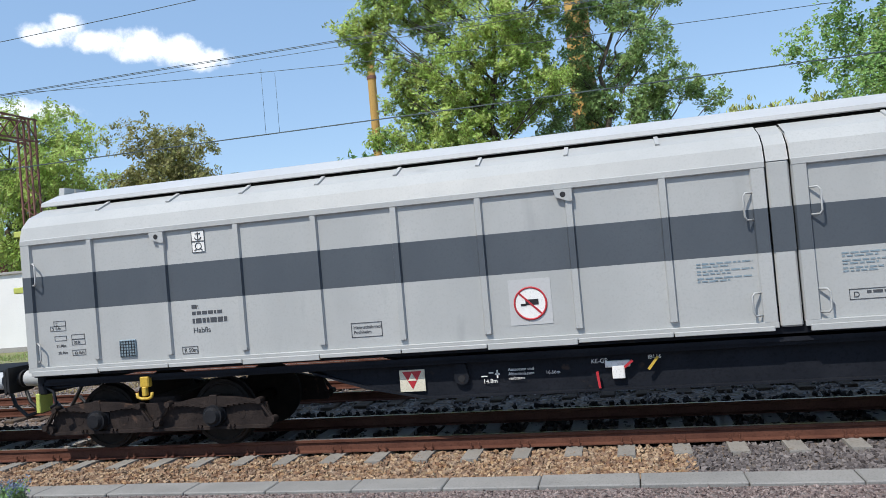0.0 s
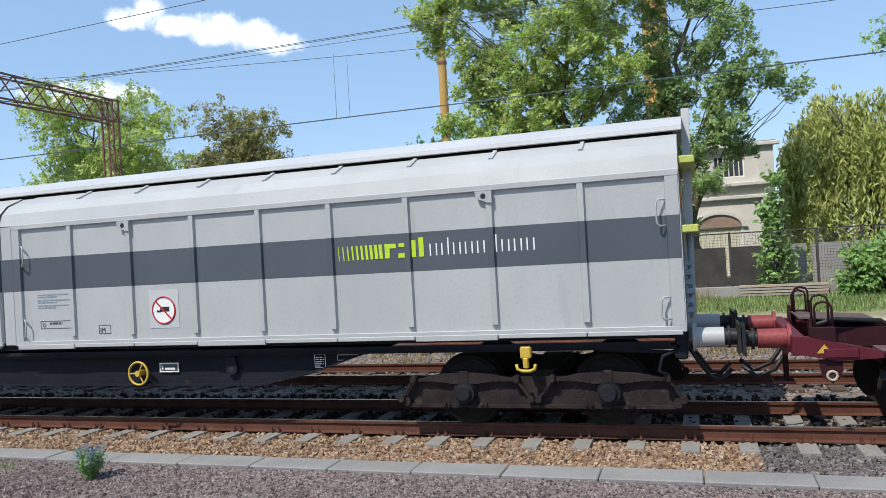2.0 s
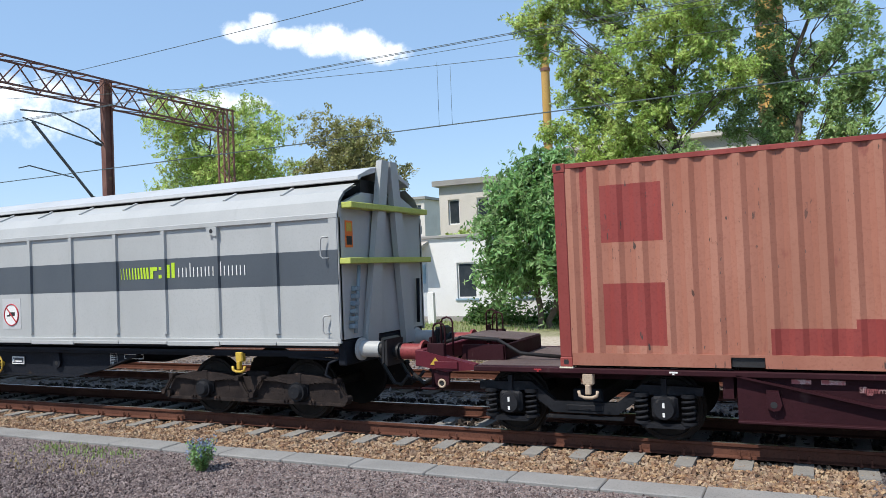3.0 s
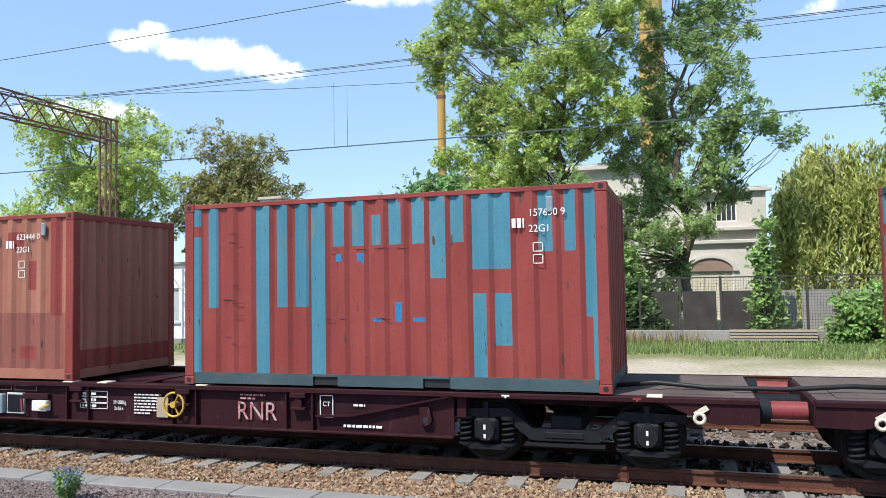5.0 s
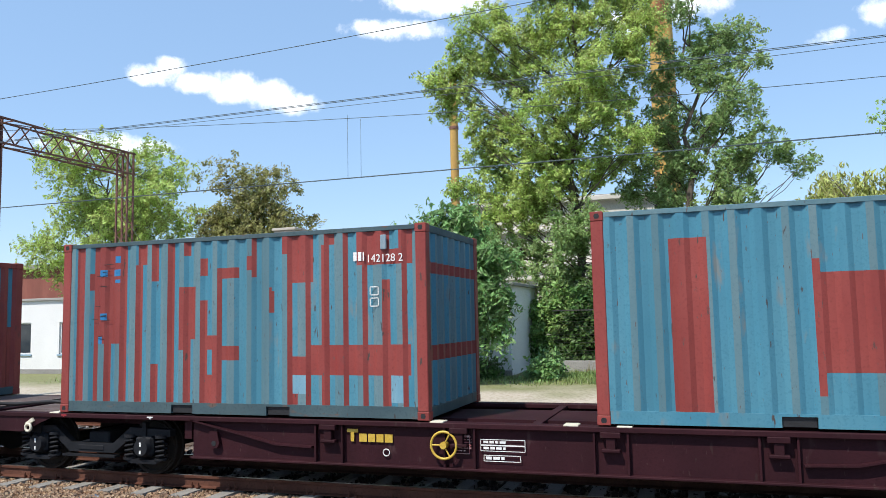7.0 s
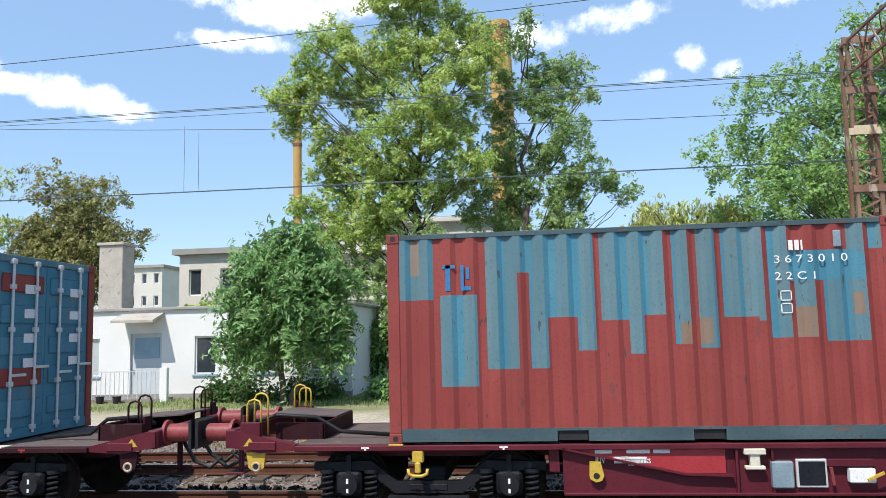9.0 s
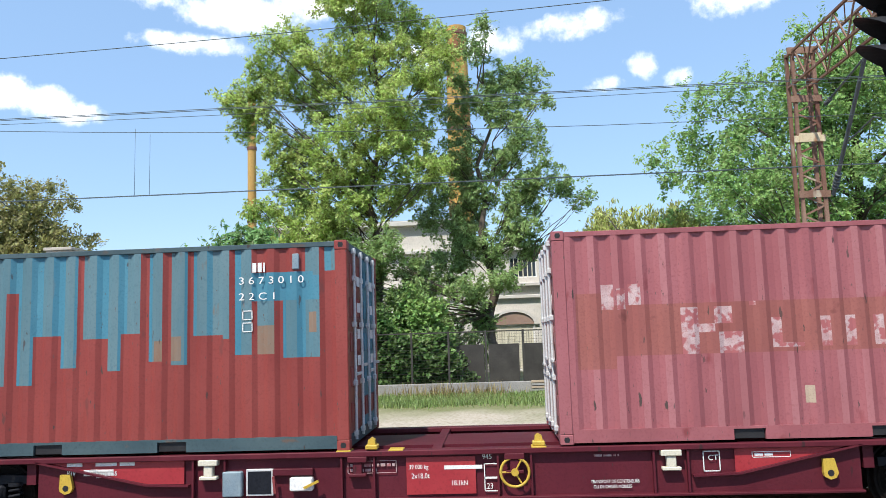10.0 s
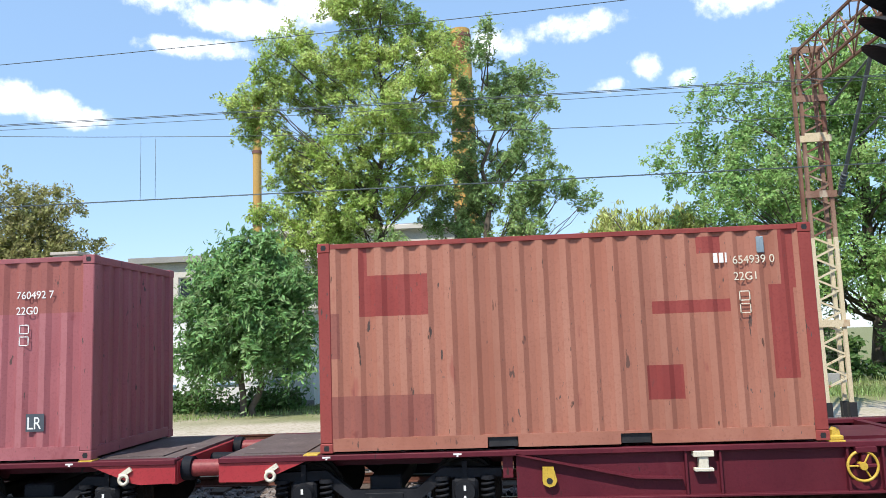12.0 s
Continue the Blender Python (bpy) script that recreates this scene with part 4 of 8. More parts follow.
    B = [bm.verts.new((x1 + 0.06, y, z)) for y, z in hood]
    bm.faces.new(A)
    bm.faces.new(B[::-1])
    for i in range(len(hood)):
        bm.faces.new((A[i], B[i], B[(i + 1) % len(hood)], A[(i + 1) % len(hood)]))
    bmesh.ops.recalc_face_normals(bm, faces=bm.faces)
    part("roof", bm, roof, w, "pale grey ridge roof")
    # added black block that gives the gap under the hood its shade
    part("roof_seal", box(fresh(), x0 + 0.05, x1 - 0.05, -0.58, 0.58, 3.44, 3.68), M["rubber"], w)
    part("floor", box(fresh(), x0 + 0.02, x1 - 0.02, -1.25, 1.25, 1.14, 1.25), M["underframe"], w)
    # underframe
    for s in (-1, 1):
        ys = s * 1.08
        y0, y1 = sorted((ys, ys - s * 0.03))
        bm = slab(fresh(), [(-6.0, 1.0), (-5.2, 0.74), (-4.4, 0.58), (4.4, 0.58), (5.2, 0.74), (6.0, 1.0)], y0, y1)
        box(bm, -4.4, 4.4, *sorted((ys - s * 0.08, ys + s * 0.07)), 0.56, 0.585)
        for e in (-1, 1):
            bar(bm, (e * 4.4, ys, 0.572), (e * 5.2, ys, 0.733), 0.15, 0.025)
            bar(bm, (e * 5.2, ys, 0.733), (e * 6.0, ys, 0.99), 0.15, 0.025)
        part("side_beam", bm, M["underframe"], w, "black fish-bellied side beam")
        bm = box(fresh(), x0 + 0.1, x1 - 0.1, *sorted((s * 1.06, s * 1.20)), 1.0, 1.06, 0.006)
        box(bm, x0 + 0.2, x1 - 0.2, *sorted((s * 1.20, s * 1.24)), 1.05, 1.10)
        part("sole_bar", bm, M["underframe"], w)
    bm = box(fresh(), -4.2, 4.2, -0.55, 0.55, 0.62, 0.98, 0.02)
    tube(bm, (-2.6, -0.6, 0.72), (-1.0, -0.6, 0.72), 0.16, n=14)
    part("brake_gear", bm, M["underframe"], w)
    for s in (-1, 1):
        part("headstock", box(fresh(), *sorted((s * 10.10, s * 10.24)), -1.2, 1.2, 0.88, 1.24, 0.02), M["underframe"], w)
        for yy in (-0.25, 0.28):
            part("brake_hose", chain(fresh(), [(s * 10.2, yy, 0.95), (s * 10.35, yy, 0.72), (s * 10.5, yy, 0.50), (s * 10.62, yy, 0.48), (s * 10.75, yy, 0.62)], 0.028, 8), M["rubber"], w)
        bm = fresh()
        tube(bm, (s * 10.2, 0, 1.02), (s * 10.5, 0, 1.02), 0.06, n=10)
        part("coupling", bm, M["underframe"], w)
        bm = fresh()
        chain(bm, [(s * 10.15, -1.15, 1.0), (s * 9.95, -1.22, 0.92), (s * 9.9, -1.24, 0.75), (s * 10.0, -1.24, 0.70)], 0.022, 6)
        chain(bm, [(s * 10.2, -1.1, 0.95), (s * 9.7, -1.18, 0.98), (s * 9.2, -1.18, 1.0)], 0.022, 6)
        part("step_rail", bm, M["underframe"], w)
    part("corner_plate", box(fresh(), -10.27, -10.20, -1.22, -0.95, 0.62, 0.90, 0.01), M["lime_dull"], w, "yellow-green corner plate")
    leaf_bogie(w, -8.42)
    leaf_bogie(w, 8.35)
    for x in (-8.42, 8.30):
        twin_hook(w, x, -1.28, 0.90)
    handwheel(w, 2.36, -1.22, 0.76, 0.17)
    for x in (-3.94, 3.92):
        eye_lug(w, x, -1.115, 0.80, M["underframe"], 0.085)
    # plates and marks on the beam
    yb = -1.112
    p = part("plate", box(fresh(), -4.76, -4.42, yb, yb + 0.01, 0.66, 0.94), M["cream"], w, "cream plate with dark red triangles")
    bm = slab(fresh(), [(-4.72, 0.92), (-4.46, 0.92), (-4.59, 0.69)], yb - 0.004, yb)
    part("triangle", bm, M["sign_red"], p)
    bm = slab(fresh(), [(-4.65, 0.80), (-4.53, 0.80), (-4.59, 0.90)], yb - 0.007, yb - 0.003)
    part("triangle", bm, M["cream"], p)
    lettering("14.8m", -3.66, yb, 0.72, 0.075, M["white"], w)
    blocks("arrow_mark", [(-3.68, -3.60, 0.80, 0.815), (-3.58, -3.52, 0.84, 0.855), (-3.50, -3.44, 0.82, 0.84), (-3.48, -3.46, 0.78, 0.88)], yb, M["white"], w)
    lettering("Abstossen und\nAblaufenlassen\nverboten", -3.33, yb, 0.86, 0.055, M["white"], w)
    lettering("16.66m", -2.86, yb, 0.80, 0.06, M["white"], w)
    lettering("KE-GP", -2.30, yb, 0.90, 0.075, M["white"], w)
    lettering("IB116", -1.62, yb, 0.92, 0.07, M["white"], w)
    bm = box(fresh(), -2.13, -1.83, yb - 0.02, yb + 0.02, 0.84, 0.92, 0.008)
    box(bm, -2.05, -1.90, yb - 0.03, yb + 0.02, 0.70, 0.86, 0.008)
    part("brake_valve_plate", bm, M["white"], w)
    part("valve_lever", bar(fresh(), (-2.23, yb - 0.04, 0.80), (-2.21, yb - 0.04, 0.60), 0.03, 0.03), M["sign_red"], w)
    part("valve_lever", bar(fresh(), (-1.90, yb - 0.05, 0.84), (-1.80, yb - 0.05, 0.92), 0.025, 0.03), M["sign_red"], w)
    part("valve_lever", bar(fresh(), (-1.62, yb - 0.05, 0.80), (-1.50, yb - 0.05, 0.95), 0.025, 0.03), M["yellow"], w)
    p = part("plate", box(fresh(), 2.66, 3.0, yb, yb + 0.01, 0.76, 0.90), M["white"], w)
    part("plate_field", box(fresh(), 2.68, 2.98, yb - 0.003, yb, 0.78, 0.88), M["ink"], p)
    blocks("plate_mark", [(2.70, 2.73, 0.80, 0.86), (2.76, 2.94, 0.80, 0.83)], yb - 0.005, M["white"], p)
    framed(5.25, yb + 0.03, 0.80, 0.17, 0.19, M["white"], w)
    lines_of_print(5.27, yb + 0.03, 0.94, 0.12, 5, 0.03, 0.012, M["white"], w, 4)
    framed(5.6, yb + 0.03, 0.90, 0.45, 0.08, M["white"], w)
    # marks on the walls
    yw = -1.294
    ink = M["ink"]
    bm = slab(fresh(), [(-7.5, 2.72), (-7.30, 2.72), (-7.30, 3.02), (-7.5, 3.02)], yw - 0.004, yw)
    p = part("emblem_plate", bm, M["white"], w, "white plate with an anchor sign")
    framed(-7.50, yw - 0.006, 2.87, 0.20, 0.15, ink, p)
    framed(-7.50, yw - 0.006, 2.72, 0.20, 0.15, ink, p)
    bm = fresh()
    tube(bm, (-7.40, yw - 0.007, 2.90), (-7.40, yw - 0.007, 3.0), 0.006, n=6)
    chain(bm, [(-7.45, yw - 0.007, 2.925), (-7.43, yw - 0.007, 2.90), (-7.40, yw - 0.007, 2.892), (-7.37, yw - 0.007, 2.90), (-7.35, yw - 0.007, 2.925)], 0.007, 6)
    bar(bm, (-7.44, yw - 0.007, 2.975), (-7.36, yw - 0.007, 2.975), 0.01, 0.012)
    ring(bm, (-7.40, yw - 0.007, 2.805), 0.045, 0.006, n=20, m=6)
    bar(bm, (-7.46, yw - 0.007, 2.745), (-7.42, yw - 0.007, 2.775), 0.01, 0.012)
    bar(bm, (-7.34, yw - 0.007, 2.745), (-7.38, yw - 0.007, 2.775), 0.01, 0.012)
    part("anchor_sign", bm, ink, p)
    for z, wd, h in ((1.96, 0.10, 0.05), (1.875, 0.46, 0.045), (1.76, 0.52, 0.065)):
        lines_of_print(-7.58, yw, z, wd / 0.6, 1, 0.1, h, ink, w, int(100 * z), "running_number")
    lettering("Habfis", -7.58, yw, 1.63, 0.105, ink, w)
    framed(-7.77, yw, 1.35, 0.24, 0.10, ink, w)
    lettering("R 50m", -7.74, yw, 1.375, 0.075, ink, w)
    framed(-5.30, yw, 1.42, 0.42, 0.19, ink, w)
    lettering("Heimatbahnhof\nPuchheim", -5.27, yw, 1.53, 0.062, ink, w)
    p = part("document_box", box(fresh(), -8.74, -8.48, yw - 0.02, yw + 0.01, 1.36, 1.60, 0.006), M["steel_grey"], w, "small wire-mesh document holder")
    bm = fresh()
    for k in range(6):
        bar(bm, (-8.72 + 0.044 * k, yw - 0.024, 1.37), (-8.72 + 0.044 * k, yw - 0.024, 1.59), 0.006, 0.006)
        bar(bm, (-8.73, yw - 0.024, 1.38 + 0.04 * k), (-8.49, yw - 0.024, 1.38 + 0.04 * k), 0.006, 0.006)
    part("wire_mesh", bm, M["black"], p)
    for (fx, fz, fw, fh, s) in ((-9.80, 1.86, 0.20, 0.075, "C"), (-9.86, 1.79, 0.26, 0.075, "S  0.0t"), (-9.52, 1.66, 0.22, 0.07, ""), (-9.52, 1.58, 0.22, 0.08, "20.8t"), (-9.52, 1.43, 0.22, 0.08, "22.1kN")):
        framed(fx, yw, fz, fw, fh, ink, w, 0.006)
        if s:
            lettering(s, fx + 0.03, yw, fz + 0.018, 0.055, ink, w)
    framed(-9.80, yw, 1.65, 0.20, 0.07, ink, w, 0.006)
    lettering("21.70m", -9.78, yw, 1.56, 0.055, ink, w)
    lettering("20.44m", -9.76, yw, 1.46, 0.055, ink, w)
    for sx, sd in ((-0.98, 3), (0.58, 5)):
        for k, wd in enumerate((0.62, 0.62, 0.6)):
            lines_of_print(sx, yw, 2.0 - 0.085 * k, wd, 2, 0.034, 0.017, M["steel_grey"], w, sd + k)
    framed(0.62, yw, 1.48, 0.62, 0.12, ink, w, 0.007)
    lettering("D", 0.66, yw, 1.505, 0.09, ink, w)
    lines_of_print(0.80, yw, 1.545, 0.40, 1, 0.04, 0.03, ink, w, 8)
    framed(1.74, yw, 1.38, 0.22, 0.13, ink, w, 0.006)
    lettering("IM", 1.76, yw, 1.40, 0.10, ink, w)
    for sx in (-2.95, 2.94):
        p = part("sign_field", box(fresh(), sx - 0.26, sx + 0.26, yw - 0.002, yw + 0.002, 1.44, 2.0), M["wagon_roof"], w, "pale square round a warning sign")
        q = part("sign_disc", tube(fresh(), (sx, yw - 0.008, 1.70), (sx, yw, 1.70), 0.20, n=32), M["white"], p, "round no-hump-shunting sign with a red border")
        bm = ring(fresh(), (sx, yw - 0.006, 1.70), 0.195, 0.013, n=40, m=6)
        bar(bm, (sx - 0.135, yw - 0.011, 1.835), (sx + 0.135, yw - 0.011, 1.565), 0.008, 0.022)
        part("sign_border", bm, M["sign_red"], p)
        bm = box(fresh(), sx - 0.06, sx + 0.10, yw - 0.011, yw - 0.007, 1.68, 1.75)
        bm2 = box(bm, sx - 0.12, sx - 0.05, yw - 0.011, yw - 0.007, 1.67, 1.70)
        part("sign_picture", bm2, M["black"], p)
    # the owner's mark on the stripe: plain green and white shapes
    for k in range(10):
        u = 5.82 + 0.066 * k
        t = 0.010 + 0.0042 * k
        bm = slab(fresh(), [(u, 2.27), (u + t, 2.27), (u + t - 0.012, 2.46), (u - 0.012, 2.46)], yw - 0.003, yw)
        part("owner_mark", bm, M["lime"], w, "lime green painted bar")
    for u0, u1, z0, z1 in ((6.49, 6.56, 2.27, 2.46), (6.56, 6.65, 2.40, 2.46), (6.68, 6.84, 2.27, 2.33), (6.77, 6.84, 2.33, 2.46), (6.69, 6.77, 2.41, 2.46), (6.87, 6.93, 2.27, 2.49), (6.97, 7.04, 2.27, 2.52)):
        part("owner_mark", box(fresh(), u0, u1, yw - 0.003, yw, z0, z1), M["lime"], w, "lime green painted bar")
    for k in range(9):
        u = 7.12 + 0.16 * k
        for e, z1 in ((0.0, 2.43), (0.085, 2.50 if k in (1, 5) else 2.43)):
            part("owner_mark", box(fresh(), u + e, u + e + 0.018, yw - 0.003, yw, 2.275, z1), M["white"], w, "thin white painted bar")
    return w


wagon = covered_wagon()


# -- containers
CL, CW, CH = 6.058, 2.438, 2.591


def corrugated(length, z0, z1, n, y_out, y_in, paint, rows=46, flat=0.28):
    """A corrugated wall along x; paint(fraction along, fraction up, kind) gives the material's number; kind 0 outer, 1 and 3 slopes, 2 inner."""
    p = length / n
    xs, ys, kinds = [0.0], [y_out], []
    for i in range(n):
        for w, k, y in ((flat, 0, y_out), (0.5 - flat, 1, y_in), (flat, 2, y_in), (0.5 - flat, 3, y_out)):
            x, y_was = xs[-1], ys[-1]
            for f in (0.5, 1.0):
                xs.append(x + f * w * p)
                ys.append(y_was + (y - y_was) * f)
                kinds.append(k)
    zs = [z0 + (z1 - z0) * j / rows for j in range(rows + 1)]
    verts = [(x, y, z) for x, y in zip(xs, ys) for z in zs]
    m = rows + 1
    faces, idx = [], []
    for i in range(len(xs) - 1):
        for j in range(rows):
            faces.append((i * m + j, (i + 1) * m + j, (i + 1) * m + j + 1, i * m + j + 1))
            idx.append(paint((xs[i] + xs[i + 1]) / 2 / length, (j + 0.5) / rows, kinds[i], i // 2))
    return verts, faces, idx


def wall(name, data, mats, parent, m, label=""):
    verts, faces, idx = data
    me = bpy.data.meshes.new(name)
    me.from_pydata([tuple(m @ Vector(v)) for v in verts], [], faces)
    for k in mats:
        me.materials.append(k)
    me.polygons.foreach_set("material_index", idx)
    me.update()
    o = new(name, me)
    o.parent = parent
    if label:
        o["label"] = label
    return o


def container(label, x, mats, paint, rail, post, end_paint=None, left_doors=False, right_doors=False, top=None):
    """mats: material keys for the walls; paint(u, v, kind, i) picks one."""
    c = thing("shipping_container", label, "container", group="containers on the train")
    ms = [M[k] for k in mats]
    end_paint = end_paint or (lambda u, v, k, i: paint(0.5, v, k, i))
    for px in (0.0, CL - 0.16):
        for py in (0.0, CW - 0.16):
            part("corner_post", box(fresh(), px + 0.004, px + 0.156, py + 0.004, py + 0.156, 0.118, CH - 0.118, 0.01), M[post], c)
            for pz in (0.0, CH - 0.118):
                o = part("corner_casting", box(fresh(), px, px + 0.16, py, py + 0.16, pz, pz + 0.118, 0.008), M[post], c)
                yy = 0.001 if py == 0 else CW - 0.001
                tube_ = slab(fresh(), [(px + 0.055, pz + 0.03), (px + 0.105, pz + 0.03), (px + 0.115, pz + 0.06), (px + 0.105, pz + 0.092), (px + 0.055, pz + 0.092), (px + 0.045, pz + 0.06)], yy - 0.003, yy + 0.003)
                part("casting_hole", tube_, M["black"], o)
    for py in (0.012, CW - 0.072):
        bm = slab(fresh(), [(0.16, 0.02), (2.05, 0.02), (2.05, 0.145), (2.42, 0.145), (2.42, 0.02), (3.64, 0.02), (3.64, 0.145), (4.01, 0.145), (4.01, 0.02), (CL - 0.16, 0.02),
                            (CL - 0.16, 0.175), (0.16, 0.175)], py, py + 0.06)
        part("bottom_rail", bm, M[rail], c)
        for fx in (2.06, 3.65):
            part("fork_pocket", box(fresh(), fx, fx + 0.35, py + 0.03, py + 0.05, 0.03, 0.145), M["black"], c)
        part("top_rail", box(fresh(), 0.16, CL - 0.16, py, py + 0.06, CH - 0.075, CH - 0.012, 0.005), M[top or post], c)
    for px in (0.01, CL - 0.07):
        part("end_sill", box(fresh(), px, px + 0.06, 0.16, CW - 0.16, 0.02, 0.16, 0.005), M[rail], c)
        part("end_header", box(fresh(), px, px + 0.06, 0.16, CW - 0.16, CH - 0.11, CH - 0.012, 0.005), M[top or post], c)
    L = CL - 0.30
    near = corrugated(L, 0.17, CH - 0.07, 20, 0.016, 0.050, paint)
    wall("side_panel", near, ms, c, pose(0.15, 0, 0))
    wall("side_panel", near, ms, c, pose(CL - 0.15, CW, 0, 0, 0, 180))
    ends = corrugated(CW - 0.30, 0.15, CH - 0.10, 8, 0.016, 0.058, end_paint)
    for s, doors in ((-1, left_doors), (1, right_doors)):
        m = pose(0, CW - 0.15, 0, 0, 0, -90) if s < 0 else pose(CL, 0.15, 0, 0, 0, 90)
        if not doors:
            wall("end_panel", ends, ms, c, m)
            continue
        wd = (CW - 0.30) / 2
        for d in (0, 1):
            bm = fresh()
            box(bm, d * wd + 0.006, (d + 1) * wd - 0.006, 0.03, 0.075, 0.16, CH - 0.11, 0.008)
            for v in bm.verts:
                v.co = m @ v.co
            dm = M[mats[end_paint(0.2 + 0.6 * d, 0.5, 0, 0)]]
            door = part("door", bm, dm, c, "steel container door")
            for k in range(5):
                z = 0.30 + 0.44 * k
                bm = box(fresh(), d * wd + 0.08, (d + 1) * wd - 0.08, 0.010, 0.035, z, z + 0.26, 0.018)
                for v in bm.verts:
                    v.co = m @ v.co
                part("door_panel", bm, M[mats[end_paint(0.2 + 0.6 * d, z / CH + 0.05, 0, 0)]], door)
            for k in (0.26, 0.74):
                bm = fresh()
                u = (d + k) * wd
                tube(bm, (u, -0.012, 0.08), (u, -0.012, CH - 0.06), 0.02, n=8)
                for z in (0.12, 0.75, 1.5, 2.1, CH - 0.14):
                    box(bm, u - 0.05, u + 0.05, -0.035, 0.02, z, z + 0.07, 0.008)
                box(bm, u, u + 0.30, -0.045, -0.015, 0.88 + 0.1 * (k > 0.5), 0.92 + 0.1 * (k > 0.5), 0.005)
                for v in bm.verts:
                    v.co = m @ v.co
                part("locking_bar", bm, M["galv"], door, "galvanised locking bar")
            for q in range(4):
                blk = box(fresh(), d * wd + 0.56, d * wd + 0.80, 0.004, 0.009, 1.0 + 0.35 * q, 1.13 + 0.35 * q)
                for v in blk.verts:
                    v.co = m @ v.co
                part("door_print", blk, M["white"], door)
    bm = fresh()
    nr = 24
    for k in range(nr):
        a = 0.16 + (CL - 0.32) * k / nr
        b = a + (CL - 0.32) / nr
        h = CH - 0.03 if k % 2 else CH - 0.05
        box(bm, a, b, 0.07, CW - 0.07, CH - 0.07, h)
    part("roof", bm, M[top or post], c)
    part("floor", box(fresh(), 0.16, CL - 0.16, 0.08, CW - 0.08, 0.06, 0.15), M["timber"], c)
    THINGS.append((c, x, YC + YN, 0.945))
    return c


THINGS = []


def inr(v, a, b):
    return a <= v < b


def number_marks(c, u, v, number, code, material, h=0.13, boxes=True, stretch=0.95):
    x, z = 0.15 + u * 5.758, 0.17 + v * 2.35
    lettering(number, x, 0.010, z, h, material, c, stretch)
    lettering(code, x, 0.010, z - 0.20, h, material, c, stretch)
    if boxes:
        framed(x + 0.05, 0.010, z - 0.45, 0.13, 0.12, material, c, 0.012)
        framed(x + 0.05, 0.010, z - 0.60, 0.13, 0.12, material, c, 0.012)


# faded salmon red with darker repair patches
def paint_salmon(u, v, k, i):
    if inr(u, 0.075, 0.205) and (inr(v, 0.585, 0.90) or inr(v, 0.05, 0.38)):
        return 1
    if inr(u, 0.41, 0.56) and v < 0.12 or inr(u, 0.56, 0.62) and v < 0.17:
        return 1
    if inr(u, 0.035, 0.052) or inr(u, 0.945, 0.985) and v > 0.35:
        return 1
    if inr(u, 0.80, 0.86) and inr(v, 0.80, 0.91) or inr(u, 0.87, 0.90) and inr(v, 0.52, 0.72) or inr(u, 0.84, 0.90) and inr(v, 0.07, 0.15):
        return 1
    if inr(u, 0.64, 1.0) and inr(v, 0.0, 0.36):
        return 2
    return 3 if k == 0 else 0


def patchwork(x0, x1, left, right, patches, ground):
    """Paint laid in upright patches (x0, x1, top, bottom, paint) on a side that is drawn seen at a slant: left and right give the top and the bottom there."""
    r = (left[1] - left[0]) / (right[1] - right[0])

    def paint(u, v, k, i):
        f = u * r / (1 - (1 - r) * u)
        x = x0 + (x1 - x0) * f
        top, bottom = left[0] + (right[0] - left[0]) * f, left[1] + (right[1] - left[1]) * f
        y = bottom - (bottom - top) * v
        m = None
        for a, b, lo, hi, p in patches:
            if a <= x < b and lo <= y < hi:
                m = p
        return ground(k, i) if m is None else m(k, i) if callable(m) else m
    return paint


# red over blue, much of the blue still showing
BLUE_LEFT = ((58, 75, 90, 150), (58, 74, 178, 540), (90, 115, 90, 360), (208, 240, 80, 540), (255, 284, 80, 358), (300, 335, 80, 360), (338, 370, 80, 540), (386, 416, 85, 202), (432, 462, 82, 200),
             (478, 506, 115, 198), (522, 552, 78, 195), (572, 603, 75, 192), (618, 652, 60, 280), (668, 698, 68, 188), (716, 800, 40, 252), (716, 748, 320, 540), (765, 800, 320, 452),
             (865, 900, 52, 212), (920, 952, 50, 208), (968, 996, 40, 372), (984, 996, 372, 540))
paint_red_blue = patchwork(58, 995, (100, 528), (48, 532), [(*p, 1) for p in BLUE_LEFT] + [(395, 412, 218, 236, 3), (446, 462, 214, 240, 3), (536, 553, 338, 392, 3), (484, 502, 378, 392, 3), (578, 603, 376, 392, 3)], lambda k, i: 0)


def end_red_blue(u, v, k, i):
    return 1 if k in (1, 2) and v > 0.78 - 0.35 * ((i // 4 * 7) % 5) / 5 else 0


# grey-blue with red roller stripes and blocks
# outer folds greyed by chalking; blue slopes also put their light into colour
def fold_tone(k, i):
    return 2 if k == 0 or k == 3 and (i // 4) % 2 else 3


